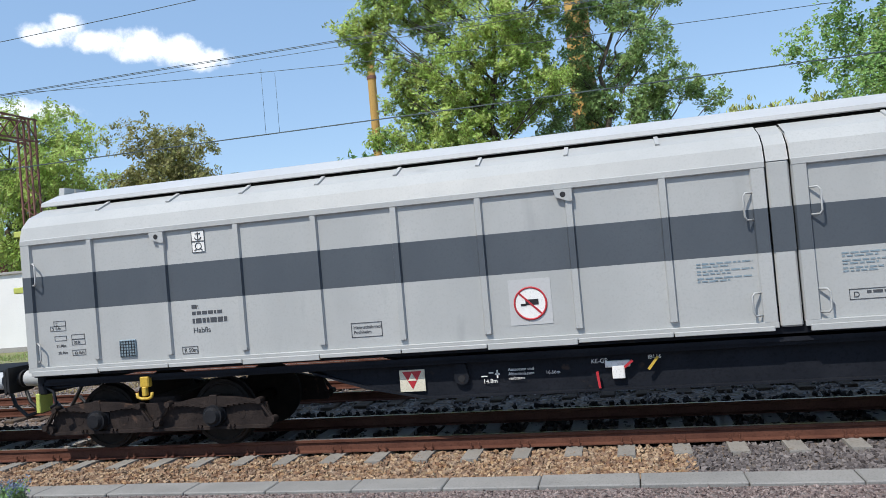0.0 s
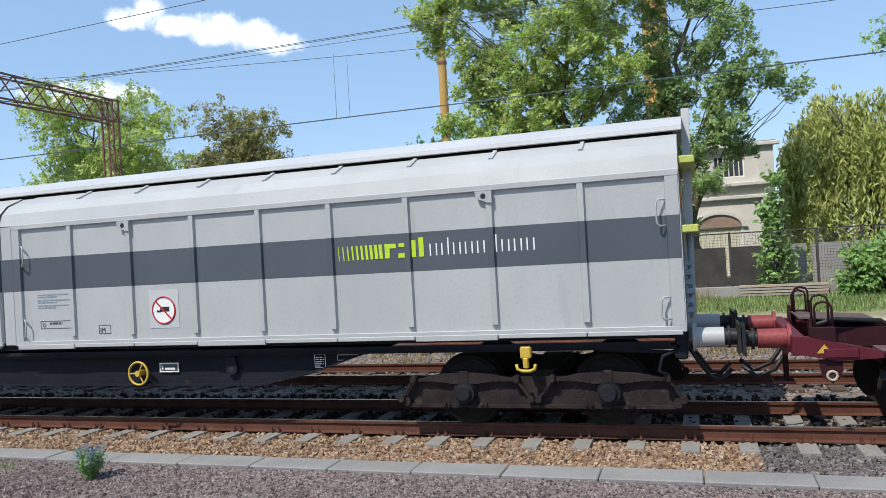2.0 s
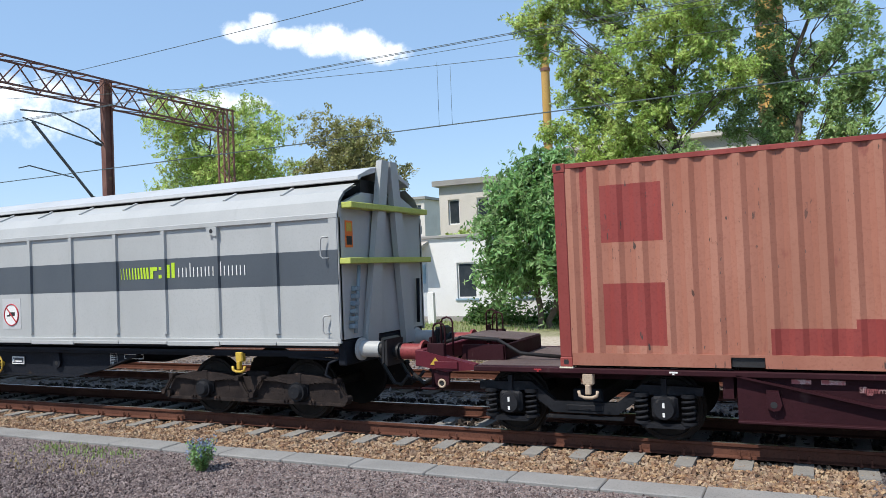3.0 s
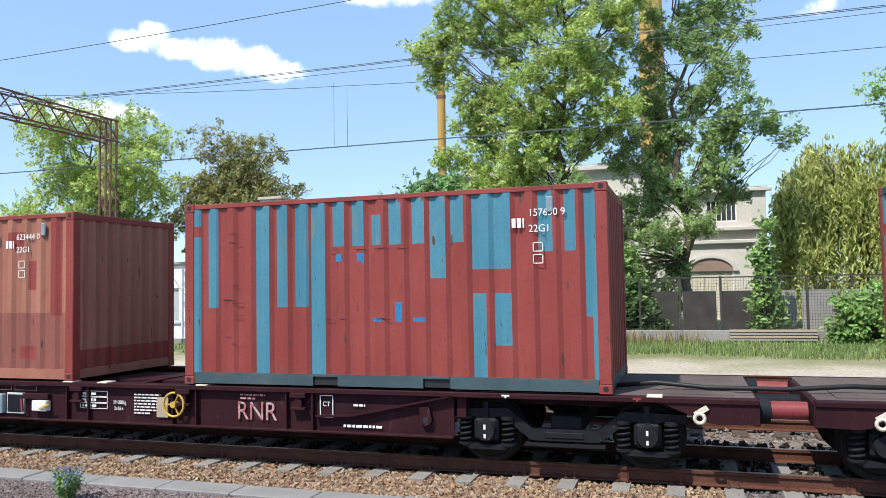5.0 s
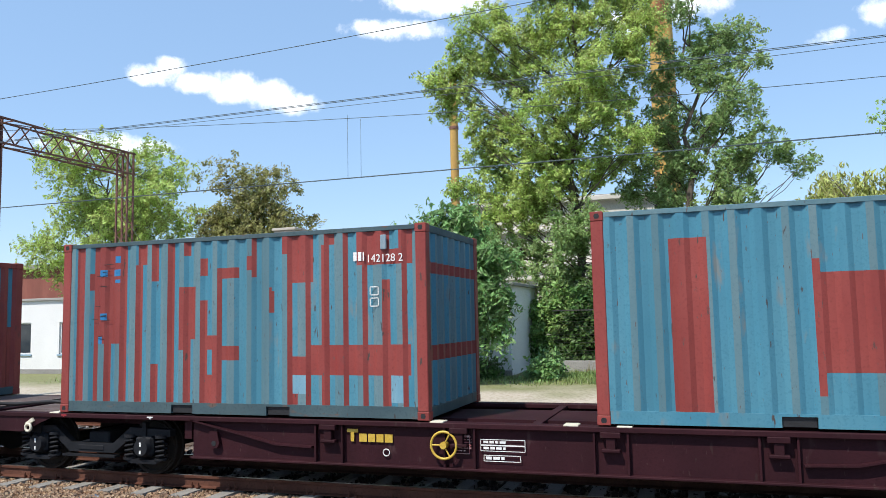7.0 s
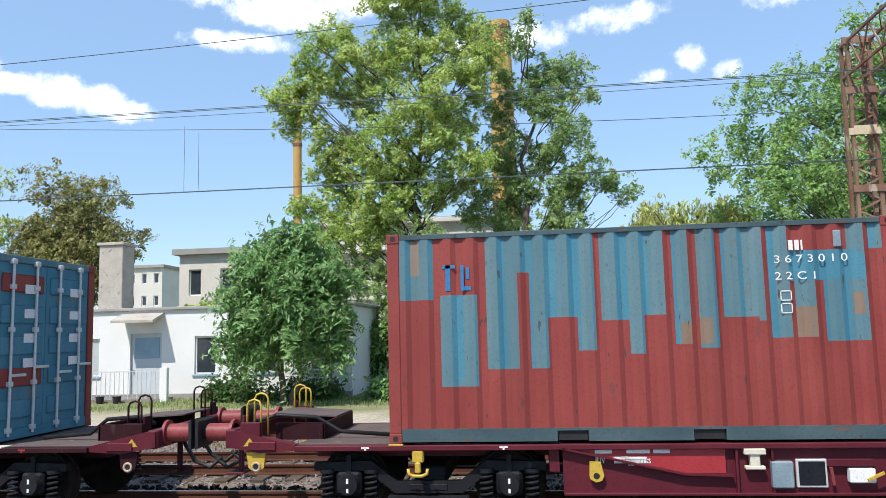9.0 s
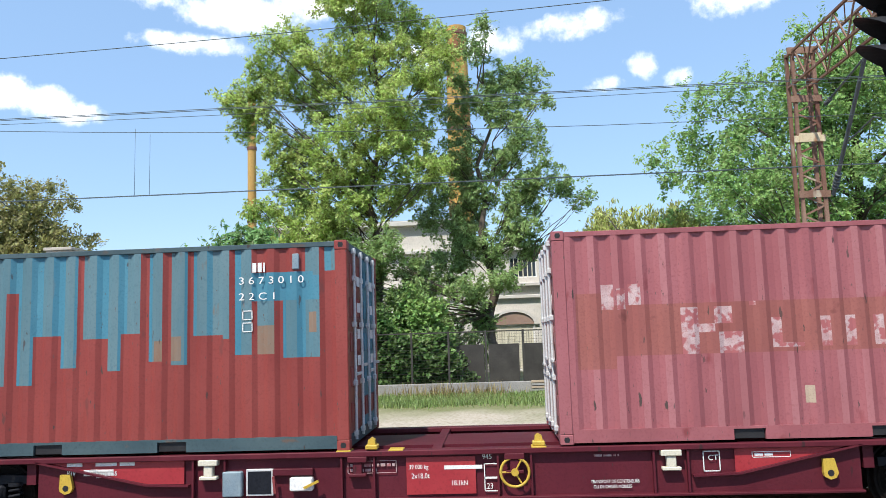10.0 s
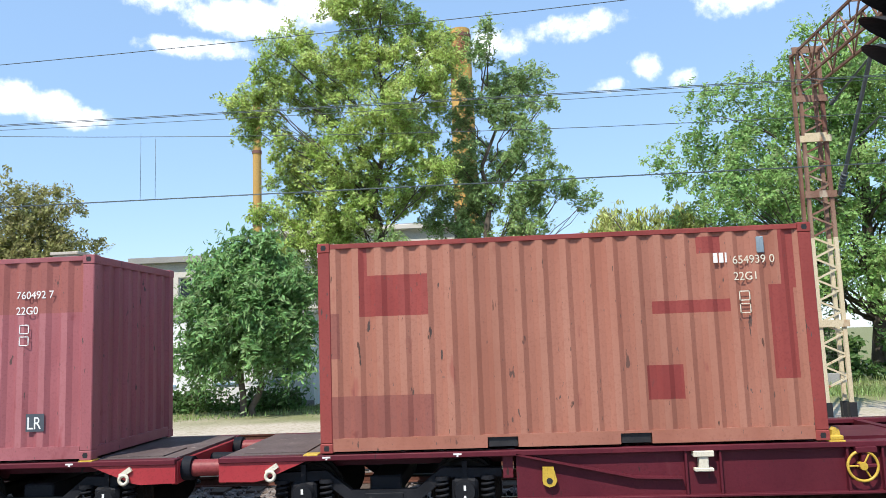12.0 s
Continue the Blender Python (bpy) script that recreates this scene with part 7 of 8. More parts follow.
bush("dense dark green shrubs below the ash trees", (-4.6, 33.2, 0.0), 1.8, 3.4, 6500, M["leaf_bush"], 74, 0.15)
bush("dense dark green shrubs below the ash trees", (-2.4, 33.6, 0.0), 1.5, 2.6, 5000, M["leaf_bush"], 75, 0.15)
bush("tall dark green undergrowth below the ash trees", (-6.0, 33.8, 0.0), 1.7, 4.0, 11000, M["leaf_deep"], 83, 0.12)
bush("tall dark green undergrowth below the ash trees", (-3.4, 34.2, 0.0), 2.0, 4.6, 13000, M["leaf_deep"], 84, 0.12)
bush("dark green elder bush beside the fence", (6.3, 31.2, 0.0), 1.5, 2.2, 5200, M["leaf_deep"], 76, 0.13)
bush("thin shrub grown through the fence", (3.0, 32.6, 0.2), 0.6, 4.6, 1900, M["leaf_deep"], 77, 0.14)
bush("dark hedge at the back of the yard", (12.5, 33.5, 0.0), 3.4, 2.4, 7000, M["leaf_bush"], 78, 0.16)
bush("dark hedge at the back of the yard", (19.5, 33.5, 0.0), 4.0, 2.6, 7000, M["leaf_bush"], 79, 0.16)
bush("saplings growing on the roof edge", (-13.6, 36.5, 2.2), 1.0, 3.9, 2600, M["leaf_sumac"], 80, 0.15)
bush("light green shrubs behind the white building", (-16.2, 37.0, 2.0), 1.8, 2.6, 2600, M["leaf_ash"], 81, 0.15)
bush("light green shrubs behind the white building", (-11.0, 37.0, 2.0), 1.6, 4.4, 3600, M["leaf_ash"], 82, 0.15)


def blades(name, count, x0, x1, y0, y1, z, h, material, label, seed, clump=0.0):
    """Grass: thin bent blades, joined."""
    r = np.random.default_rng(seed)
    x, y = r.uniform(x0, x1, count), r.uniform(y0, y1, count)
    if clump:
        kx, ky = r.uniform(x0, x1, 60), r.uniform(y0, y1, 60)
        k = r.integers(0, 60, count)
        x, y = kx[k] + r.normal(0, clump, count), ky[k] + r.normal(0, clump * 0.5, count)
    hh = h * r.uniform(0.4, 1.3, count)
    a = r.uniform(0, 6.283, count)
    lean = r.uniform(0.1, 0.6, count) * hh
    w = 0.012 + 0.02 * hh
    zz = np.interp(y, [20.5, 27, 33, 60], [-0.16, -0.10, -0.02, 0.2]) + z
    V = np.stack([np.stack([x - w * np.cos(a), y - w * np.sin(a), zz], 1), np.stack([x + w * np.cos(a), y + w * np.sin(a), zz], 1),
                  np.stack([x - lean * np.sin(a), y + lean * np.cos(a), zz + hh], 1)], 1).reshape(-1, 3)
    F = (np.arange(count * 3).reshape(-1, 3)).tolist()
    return tagged(raw(name, V.tolist(), F, material), label, "grass", kind="stuff")


blades("grass", 26000, -5, 14, 26.5, 31.3, 0, 0.19, M["grass"], "tall green grass before the low wall", 91, 0.8)
blades("grass", 6000, -26, -4, 25.5, 29.6, 0, 0.14, M["grass"], "short sparse grass before the white building", 92, 0.7)
blades("grass", 5000, 8, 30, 27, 33, 0, 0.3, M["grass"], "grass in the yard", 93, 0.9)
blades("dry_grass", 420, -4.2, 0.2, 30.6, 32.2, 0, 0.5, M["dry_grass"], "dry straw-coloured weeds beside the shrubs", 94, 0.35)
blades("grass", 2500, -16, 8, 16.6, 18.2, 0.0, 0.10, M["dry_grass"], "thin dry weeds between the tracks", 95, 0.4)


def weed(base, seed, k):
    t = thing("weed", "bushy blue-flowered weed growing in the gravel", "plant", pose(*base))
    r = np.random.default_rng(seed)
    rr = random.Random(seed)
    bm = fresh()
    tips = []
    for i in range(int(46 * k)):
        a = rr.uniform(0, 6.283)
        q = rr.uniform(0.02, 0.24) * k
        tip = Vector((math.cos(a) * q, math.sin(a) * q, rr.uniform(0.22, 0.46) * k))
        limb(bm, (math.cos(a) * q * 0.3, math.sin(a) * q * 0.3, -0.02), tip, 0.004, 0.002, rr, 3)
        tips.append(tip)
    part("stem", bm, M["grass"], t)
    cs = np.concatenate([np.array(p)[None] * r.uniform(0.15, 1.0, (26, 1)) + r.normal(size=(26, 3)) * 0.025 for p in tips])
    leaf_mesh("foliage", cs, 0.024, M["leaf_sumac"], t, seed, 2.8)
    fl = np.concatenate([np.array(p)[None] + r.normal(size=(14, 3)) * np.array([0.016, 0.016, 0.035]) for p in tips])
    leaf_mesh("blossom", fl, 0.026, M["flower"], t, seed + 1, 1.2)
    return t


weed((-7.03, 7.36, -0.165), 97, 0.8)
blades("grass", 260, -10.4, -8.6, 7.4, 7.8, 0.0, 0.07, M["grass"], "thin low grass tufts in the gravel", 98, 0.16)
blades("dry_grass", 140, -10.5, -8.2, 6.6, 7.3, 0.0, 0.06, M["dry_grass"], "dry straw-coloured tufts in the gravel", 99, 0.10)

# ---- buildings ----
def opening_wall(bm, x0, x1, z0, z1, y0, y1, holes):
    """A wall along x with real openings: holes are (x0, x1, z0, z1)."""
    xs = sorted({x0, x1, *[h[0] for h in holes], *[h[1] for h in holes]})
    for a, b in zip(xs, xs[1:]):
        zs = [z0]
        for h in sorted(holes, key=lambda h: h[2]):
            if h[0] <= a and h[1] >= b:
                zs += [h[2], h[3]]
        zs.append(z1)
        for lo, hi in zip(zs[::2], zs[1::2]):
            if hi - lo > 1e-4:
                box(bm, a, b, y0, y1, lo, hi)
    return bm


def window(parent, x0, x1, z0, z1, y, glass, mullion=False, sill=True, name="window"):
    o = part(name, opening_wall(fresh(), x0, x1, z0, z1, y + 0.08, y + 0.14, [(x0 + 0.07, x1 - 0.07, z0 + 0.07, z1 - 0.07)]), M["pvc"], parent, "white framed window")
    part("pane", box(fresh(), x0 + 0.06, x1 - 0.06, y + 0.10, y + 0.115, z0 + 0.06, z1 - 0.06), M[glass], o)
    if mullion:
        part("window_bar", box(fresh(), (x0 + x1) / 2 - 0.03, (x0 + x1) / 2 + 0.03, y + 0.075, y + 0.13, z0 + 0.05, z1 - 0.05), M["pvc"], o)
    if sill:
        part("sill", box(fresh(), x0 - 0.08, x1 + 0.08, y - 0.06, y + 0.1, z0 - 0.09, z0, 0.01), M["sill_blue"], o)
    return o


def white_building():
    b = thing("low_building", "low white plastered building with a flat roof and a door canopy", "building")
    y = 30.0
    wins = [(-33.0, -32.0, 0.9, 2.48), (-30.2, -29.2, 0.9, 2.48), (-26.8, -25.8, .9, 2.48), (-23.31, -22.33, 0.9, 2.48), (-21.47, -20.45, 0.9, 2.48), (-18.86, -17.96, 0.9, 2.45), (-13.84, -12.92, 0.92, 2.46), (-11.3, -10.4, 0.95, 2.46), (-8.95, -8.15, 0.98, 1.95)]
    door = (-16.62, -15.25, 0.05, 2.62)
    part("front_wall", opening_wall(fresh(), -36, -7.3, -0.3, 3.55, y, y + 0.3, wins + [door]), M["plaster"], b, "white plaster wall with grey stains")
    part("side_wall", box(fresh(), -7.6, -7.3, y + 0.3, 35.3, -0.3, 3.55), M["plaster"], b)
    part("side_wall", box(fresh(), -36, -35.7, y + 0.3, 35.3, -0.3, 3.55), M["plaster"], b)
    part("back_wall", box(fresh(), -36, -7.3, 35.0, 35.3, -0.3, 3.55), M["plaster"], b)
    part("roof", box(fresh(), -36.15, -7.15, y - 0.12, 35.45, 3.55, 3.68, 0.02), M["roof_felt"], b, "flat grey felt roof")
    part("plinth", box(fresh(), -36.02, -7.28, y - 0.04, y - 0.003, -0.3, 0.16), M["fence_grey"], b)
    for i, w in enumerate(wins):
        window(b, *w, y, "blind" if i in (3, 4, 5) else "glass_dark", mullion=i in (3, 4))
    d = part("door", box(fresh(), door[0], door[1], y + 0.12, y + 0.18, door[2], door[3], 0.01), M["door_grey"], b, "pale grey panelled door under a canopy")
    part("door_panel", box(fresh(), door[0] + 0.15, door[1] - 0.15, y + 0.10, y + 0.13, 1.6, 2.45, 0.01), M["sill_blue"], d)
    part("door_handle", box(fresh(), door[0] + 0.08, door[0] + 0.14, y + 0.04, y + 0.12, 1.05, 1.12), M["black"], d)
    bm = fresh()
    pr = [(-16.95, 3.05), (-15.15, 3.05), (-15.15, 3.15), (-16.95, 3.15)]
    slab(bm, pr, y - 1.0, y)
    for v in bm.verts:
        if v.co.y > y - 0.5:
            v.co.z += 0.32
    part("canopy", bm, M["chimney_stone"], b, "sloping stained concrete canopy")
    part("step", box(fresh(), -19.2, -14.7, y - 1.2, y - 0.02, -0.3, 0.05), M["concrete"], b)
    rl = thing("railing", "thin grey metal railing before the door", "railing")
    part("top_bar", bar(fresh(), (-19.1, y - 1.1, 1.12), (-14.75, y - 1.1, 1.12), 0.04, 0.04), M["galv"], rl)
    for k in range(24):
        x = -19.1 + 4.35 * k / 23
        part("baluster", tube(fresh(), (x, y - 1.1, 0.0), (x, y - 1.1, 1.12), 0.014, n=6), M["galv"], rl)
    part("end_post", box(fresh(), -14.72, -14.42, y - 1.2, y - 1.0, -0.1, 1.25, 0.01), M["plaster"], rl)
    ch = thing("roof_chimney", "square weathered concrete chimney on the flat roof", "chimney")
    part("shaft", box(fresh(), -19.05, -17.95, 31.6, 32.6, 3.66, 6.55, 0.02), M["chimney_stone"], ch)
    part("cap", box(fresh(), -19.13, -17.87, 31.52, 32.68, 6.55, 6.68, 0.02), M["chimney_stone"], ch)
    vt = thing("roof_vent", "small square roof vent", "vent")
    part("body", box(fresh(), -13.6, -12.9, 31.6, 32.2, 3.66, 4.15, 0.02), M["chimney_stone"], vt)
    part("lid", box(fresh(), -13.7, -12.8, 31.5, 32.3, 4.15, 4.25, 0.02), M["roof_felt"], vt)
    for k in range(2):
        pot = thing("flower_pot", "small dark flower pot standing on the step", "pot", pose(-17.0 + 0.7 * k, 28.5, -0.1))
        part("pot", tube(fresh(), (0, 0, 0), (0, 0, 0.3), 0.13, 0.17, n=14), M["black"], pot)


white_building()


def villa():
    v = thing("villa", "old two-storey plastered house with arched windows and cornices", "house")
    y = 48.0
    lower = [(-9.2, -7.4, 1.0, 3.9), (-5.6, -3.8, 1.0, 3.9), (0.1, 2.6, 0.2, 3.0)]
    upper = [(-9.0, -7.6, 6.0, 8.2), (-5.4, -4.0, 6.0, 8.2), (1.2, 2.9, 5.9, 7.2)]
    part("wall", opening_wall(fresh(), -14, 4.5, -0.5, 7.6, y, y + 0.4, lower + upper[2:]), M["plaster_house"], v, "beige plaster front wall")
    part("wall", opening_wall(fresh(), -14, -2.2, 7.6, 9.4, y, y + 0.4, []), M["plaster_house"], v)
    part("wall", box(fresh(), 4.1, 4.5, y + 0.4, 60, -0.5, 7.6), M["plaster_house"], v)
    part("wall", box(fresh(), -14, -13.6, y + 0.4, 60, -0.5, 9.4), M["plaster_house"], v)
    for z, d in ((5.35, 0.35), (4.6, 0.22), (7.6, 0.35)):
        part("cornice", box(fresh(), -14.2, 4.5 + d, y - d, y + 0.0, z, z + 0.22, 0.03), M["plaster_trim"], v)
    part("cornice", box(fresh(), -14.3, -1.9, y - 0.4, y + 0.3, 9.4, 9.7, 0.03), M["plaster_trim"], v)
    part("roof", box(fresh(), -14.2, 4.7, y + 0.3, 60.2, 7.75, 7.95), M["roof_felt"], v)
    part("roof", box(fresh(), -14.2, -2.0, y + 0.3, 60.2, 9.6, 9.85), M["roof_felt"], v)
    for x in (-14.0, -2.6, 3.7):
        part("pilaster", box(fresh(), x, x + 0.8, y - 0.12, y - 0.004, 5.6, 7.6, 0.02), M["plaster_trim"], v)
        part("pilaster", box(fresh(), x, x + 0.8, y - 0.12, y - 0.004, 0, 4.6, 0.02), M["plaster_trim"], v)
    for x0, x1, z0, z1 in lower + upper[2:]:
        w = window(v, x0, x1, z0, z1, y, "cream" if x0 > -1 and z0 < 1 else "glass_dark", True, False)
        for k in range(5):
            a = x0 + (k + 1) * (x1 - x0) / 6
            part("window_bar", box(fresh(), a - 0.03, a + 0.03, y + 0.05, y + 0.09, z0, z1), M["cream"], w)
    # the round head over the tall window
    bm = fresh()
    n = 16
    for k in range(n):
        a0, a1 = math.pi * k / n, math.pi * (k + 1) / n
        q = [(1.35 + r * math.cos(a), 3.0 + r * 0.62 * math.sin(a)) for a, r in ((a0, 1.25), (a1, 1.25), (a1, 1.55), (a0, 1.55))]
        slab(bm, q, y - 0.14, y + 0.02)
    part("arch", bm, M["plaster_trim"], v)
    bm = slab(fresh(), [(1.35 + 1.25 * math.cos(math.pi * k / n), 3.0 + 0.78 * math.sin(math.pi * k / n)) for k in range(n + 1)], y - 0.05, y - 0.004)
    part("arch_light", bm, M["insulator"], v)


villa()


def block_of_flats(label, x0, x1, y, z0, z1, mat, rows, cols):
    b = thing("town_house", label, "building")
    holes = [(x0 + (i + 0.3) * (x1 - x0) / cols, x0 + (i + 0.7) * (x1 - x0) / cols, z0 + (j + 0.3) * (z1 - z0) / rows, z0 + (j + 0.75) * (z1 - z0) / rows) for i in range(cols) for j in range(rows)]
    part("wall", opening_wall(fresh(), x0, x1, z0, z1, y, y + 0.4, holes), M[mat], b)
    part("wall", box(fresh(), x0, x0 + 0.4, y + 0.4, y + 9, z0, z1), M[mat], b)
    part("wall", box(fresh(), x1 - 0.4, x1, y + 0.4, y + 9, z0, z1), M[mat], b)
    part("roof", box(fresh(), x0 - 0.4, x1 + 0.4, y - 0.4, y + 9.4, z1, z1 + 0.4), M["roof_felt"], b)
    for h in holes:
        w = part("window", opening_wall(fresh(), *h, y + 0.15, y + 0.22, [(h[0] + 0.1, h[1] - 0.1, h[2] + 0.1, h[3] - 0.1)]), M["pvc"], b)
        part("pane", box(fresh(), h[0] + 0.08, h[1] - 0.08, y + 0.18, y + 0.20, h[2] + 0.08, h[3] - 0.08), M["glass_dark"], w)
    return b


block_of_flats("pale plastered building far behind the flat roof", -25.2, -20.5, 52.0, 0, 8.4, "plaster_house", 2, 2)
block_of_flats("distant pale block of flats", -59, -53.5, 105, 0, 13.0, "plaster_trim", 4, 3)
low = thing("brick_shed", "low red-brown brick shed behind the gantry", "shed")
part("wall", box(fresh(), -62, -42, 43, 48, 0, 6.4), M["c_shade"], low)
part("roof", box(fresh(), -62.4, -41.6, 42.6, 48.4, 6.4, 6.7), M["roof_felt"], low)


def round_chimney(label, x, y, r0, r1, h, material, bands):
    c = thing("chimney", label, "chimney", pose(x, y, 0))
    part("shaft", tube(fresh(), (0, 0, -0.3), (0, 0, h), r0, r1, n=24), M[material], c)
    for z in bands:
        r = r0 + (r1 - r0) * z / h
        part("band", tube(fresh(), (0, 0, z), (0, 0, z + 0.25), r + 0.05, n=24), M["gantry_dark"], c)
    return c


round_chimney("tall yellow brick chimney with rust-brown stains behind the trees", -1.7, 50.0, 1.0, 0.68, 23.2, "yellow_brick", (22.6, 19.0, 16.0, 13.0))
round_chimney("slim ochre-yellow metal chimney", -19.0, 60.0, 0.36, 0.34, 22.0, "yellow_pole", (12.0, 18.0))

# ---- low wall and fence of the yard ----
fence = thing("fence", "wire mesh fence with posts above a low concrete wall", "fence")
part("low_wall", box(fresh(), -6, 14, 32.0, 32.25, -0.2, 0.42, 0.02), M["fence_grey"], fence, "low grey concrete wall")
for k in range(9):
    x = -3.4 + 1.55 * k
    part("post", box(fresh(), x - 0.04, x + 0.04, 32.08, 32.16, 0.4, 2.55), M["fence_dark"], fence)
part("top_rail", box(fresh(), -6, 14, 32.1, 32.14, 2.48, 2.53), M["fence_dark"], fence)
bm = fresh()
for k in range(150):
    x = -1.5 + 0.1 * k
    bar(bm, (x, 32.12, 0.42), (x, 32.12, 2.5), 0.008, 0.008)
for k in range(18):
    bar(bm, (-6, 32.12, 0.5 + 0.11 * k), (14, 32.12, 0.5 + 0.11 * k), 0.008, 0.008)
part("wire_mesh", bm, M["fence_dark"], fence)["kind"] = "stuff"
# first four panels get the dark material, shade painted in under the trees
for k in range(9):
    part("panel", box(fresh(), -3.3 + 1.55 * k, -1.95 + 1.55 * k, 34.4, 34.48, 0.0, 1.95), M["fence_grey"] if k > 3 else M["fence_dark"], fence, "concrete fence panel, grey, the left ones coloured dark for shade")
pl = thing("plank_stack", "stack of weathered planks on the low wall", "planks", pose(2.9, 31.9, 0.0))
for k in range(4):
    part("plank", box(fresh(), -1.4, 1.7, -0.25, 0.05, 0.05 + 0.11 * k, 0.13 + 0.11 * k), M["c_tan"] if k % 2 else M["fence_grey"], pl)

# ---- overhead line ----
def lattice(bm, x0, x1, y0, y1, z0, z1, step, t):
    """A four-legged lattice column."""
    for x in (x0, x1):
        for y in (y0, y1):
            bar(bm, (x, y, z0), (x, y, z1), t, t)
    n = int((z1 - z0) / step)
    for k in range(n):
        a, b = z0 + k * step, z0 + (k + 1) * step
        for y in (y0, y1):
            bar(bm, (x0, y, a), (x1, y, (a + b) / 2), t * 0.5, t * 0.5)
            bar(bm, (x1, y, (a + b) / 2), (x0, y, b), t * 0.5, t * 0.5)


def truss(parent, x, half, y0, y1, z0, z1, panels, t, material):
    """A lattice beam along y."""
    for dx in (-half, half):
        for z in (z0, z1):
            part("chord", bar(fresh(), (x + dx, y0, z), (x + dx, y1, z), t, t), material, parent)
    for k in range(panels):
        a = y0 + (y1 - y0) * k / panels
        b = y0 + (y1 - y0) * (k + 1) / panels
        m = (a + b) / 2
        for dx in (-half, half):
            part("brace", bar(fresh(), (x + dx, a, z0), (x + dx, m, z1), t * 0.6, t * 0.6), material, parent)
            part("brace", bar(fresh(), (x + dx, m, z1), (x + dx, b, z0), t * 0.6, t * 0.6), material, parent)
        for z in (z0, z1):
            part("brace", bar(fresh(), (x - half, a, z), (x + half, b, z), t * 0.45, t * 0.45), material, parent)
        part("brace", bar(fresh(), (x - half, a, z1), (x + half, a, z1), t * 0.5, t * 0.5), material, parent)


gan = thing("catenary_gantry", "rusty lattice gantry spanning the tracks", "gantry")
truss(gan, -23.4, 0.30, -4.0, 26.9, 8.76, 9.66, 20, 0.062, M["gantry_dark"])
bm = fresh()
for dy in (-0.16, 0.16):
    box(bm, -23.51, -23.29, 20.2 + dy - 0.03, 20.2 + dy + 0.03, -0.2, 9.72)
box(bm, -23.42, -23.38, 20.07, 20.33, -0.2, 9.72)
part("column", bm, M["gantry_dark"], gan, "dark red steel column")
bm = fresh()
lattice(bm, -23.68, -23.12, 26.45, 26.8, -0.2, 9.7, 0.9, 0.065)
part("leg", bm, M["gantry_dark"], gan, "rusty lattice leg")
part("leg", box(fresh(), -23.6, -23.2, -4.2, -3.8, -0.2, 9.7), M["gantry_dark"], gan)


def cantilever(parent, x, y, z, reach):
    bm = fresh()
    tube(bm, (x, y - 0.2, z - 2.9), (x, y - reach, z), 0.05, n=8)
    tube(bm, (x, y - reach - 0.35, z + 0.08), (x, y - 0.2, z - 0.45), 0.028, n=8)
    tube(bm, (x, y - 0.2 - reach * 0.42, z - 1.75), (x, y - reach * 1.05, z - 1.5), 0.025, n=6)
    tube(bm, (x, y - reach * 1.05, z - 1.5), (x, y - reach * 1.18, z - 1.62), 0.02, n=6)
    part("cantilever", bm, M["cantilever"], parent, "dark tube cantilever arm")
    for k in range(5):
        f = 0.06 + 0.025 * k
        c = Vector((x, y - 0.2, z - 2.9)).lerp(Vector((x, y - reach, z)), f)
        part("insulator", tube(fresh(), c, c + Vector((0, -0.03, 0.02)), 0.09, n=10), M["cantilever"], parent)
        c = Vector((x, y - 0.25 - 0.06 * k, z - 0.44 + 0.012 * k))
        part("insulator", tube(fresh(), c, c + Vector((0, -0.03, 0)), 0.06, n=10), M["cantilever"], parent)


cantilever(gan, -23.3, 20.1, 7.7, 3.0)
bm = fresh()
chain(bm, [(-23.4, 20.0, 7.35), (-23.2, 19.2, 7.75), (-23.2, 17.9, 8.1), (-23.2, 16.6, 8.0)], 0.03, 6)
part("tie_arm", bm, M["cantilever"], gan)

mast = thing("lattice_mast", "rusty and cream-painted lattice mast of the overhead line", "mast")
bm = fresh()
for dx, xx in ((0, 8.33), (1, 8.93)):
    for dy in (0, 0.40):
        part("leg", bar(fresh(), (xx, 20.6 + dy, 4.6), (xx + 0.06 * (1 - dx), 20.6 + dy, 9.75), 0.10, 0.08), M["mast_rust"], mast, "rust-brown steel leg")
        part("leg", bar(fresh(), (xx, 20.6 + dy, 0.3), (xx, 20.6 + dy, 4.6), 0.10, 0.08), M["mast_cream"], mast, "cream painted steel leg")
        part("foot", box(fresh(), xx - 0.09, xx + 0.09, 20.52 + dy, 20.68 + dy, -0.2, 0.34), M["black"], mast)
    if not dx:
        for k in range(16):
            z = 0.7 + 0.56 * k
            m = M["mast_cream" if z < 4.4 else "mast_rust"]
            for dy in (0,):
                part("brace", bar(fresh(), (8.33, 20.6 + dy, z), (8.93, 20.6 + dy, z + 0.28), 0.035, 0.05), m, mast)
                part("brace", bar(fresh(), (8.93, 20.6 + dy, z + 0.28), (8.33, 20.6 + dy, z + 0.56), 0.035, 0.05), m, mast)
for z, m in ((2.35, "mast_cream"), (7.25, "mast_cream"), (5.75, "mast_rust"), (8.35, "mast_rust"), (9.7, "mast_rust")):
    part("cross_plate", box(fresh(), 8.24, 9.05, 20.52, 20.56, z - 0.09, z + 0.09), M[m], mast)
bm.free()
part("name_plate", box(fresh(), 8.36, 8.92, 20.50, 20.52, 7.16, 7.40), M["mast_cream"], mast)
truss(mast, 8.65, 0.28, 2.0, 21.0, 8.80, 9.68, 16, 0.06, M["mast_rust"])
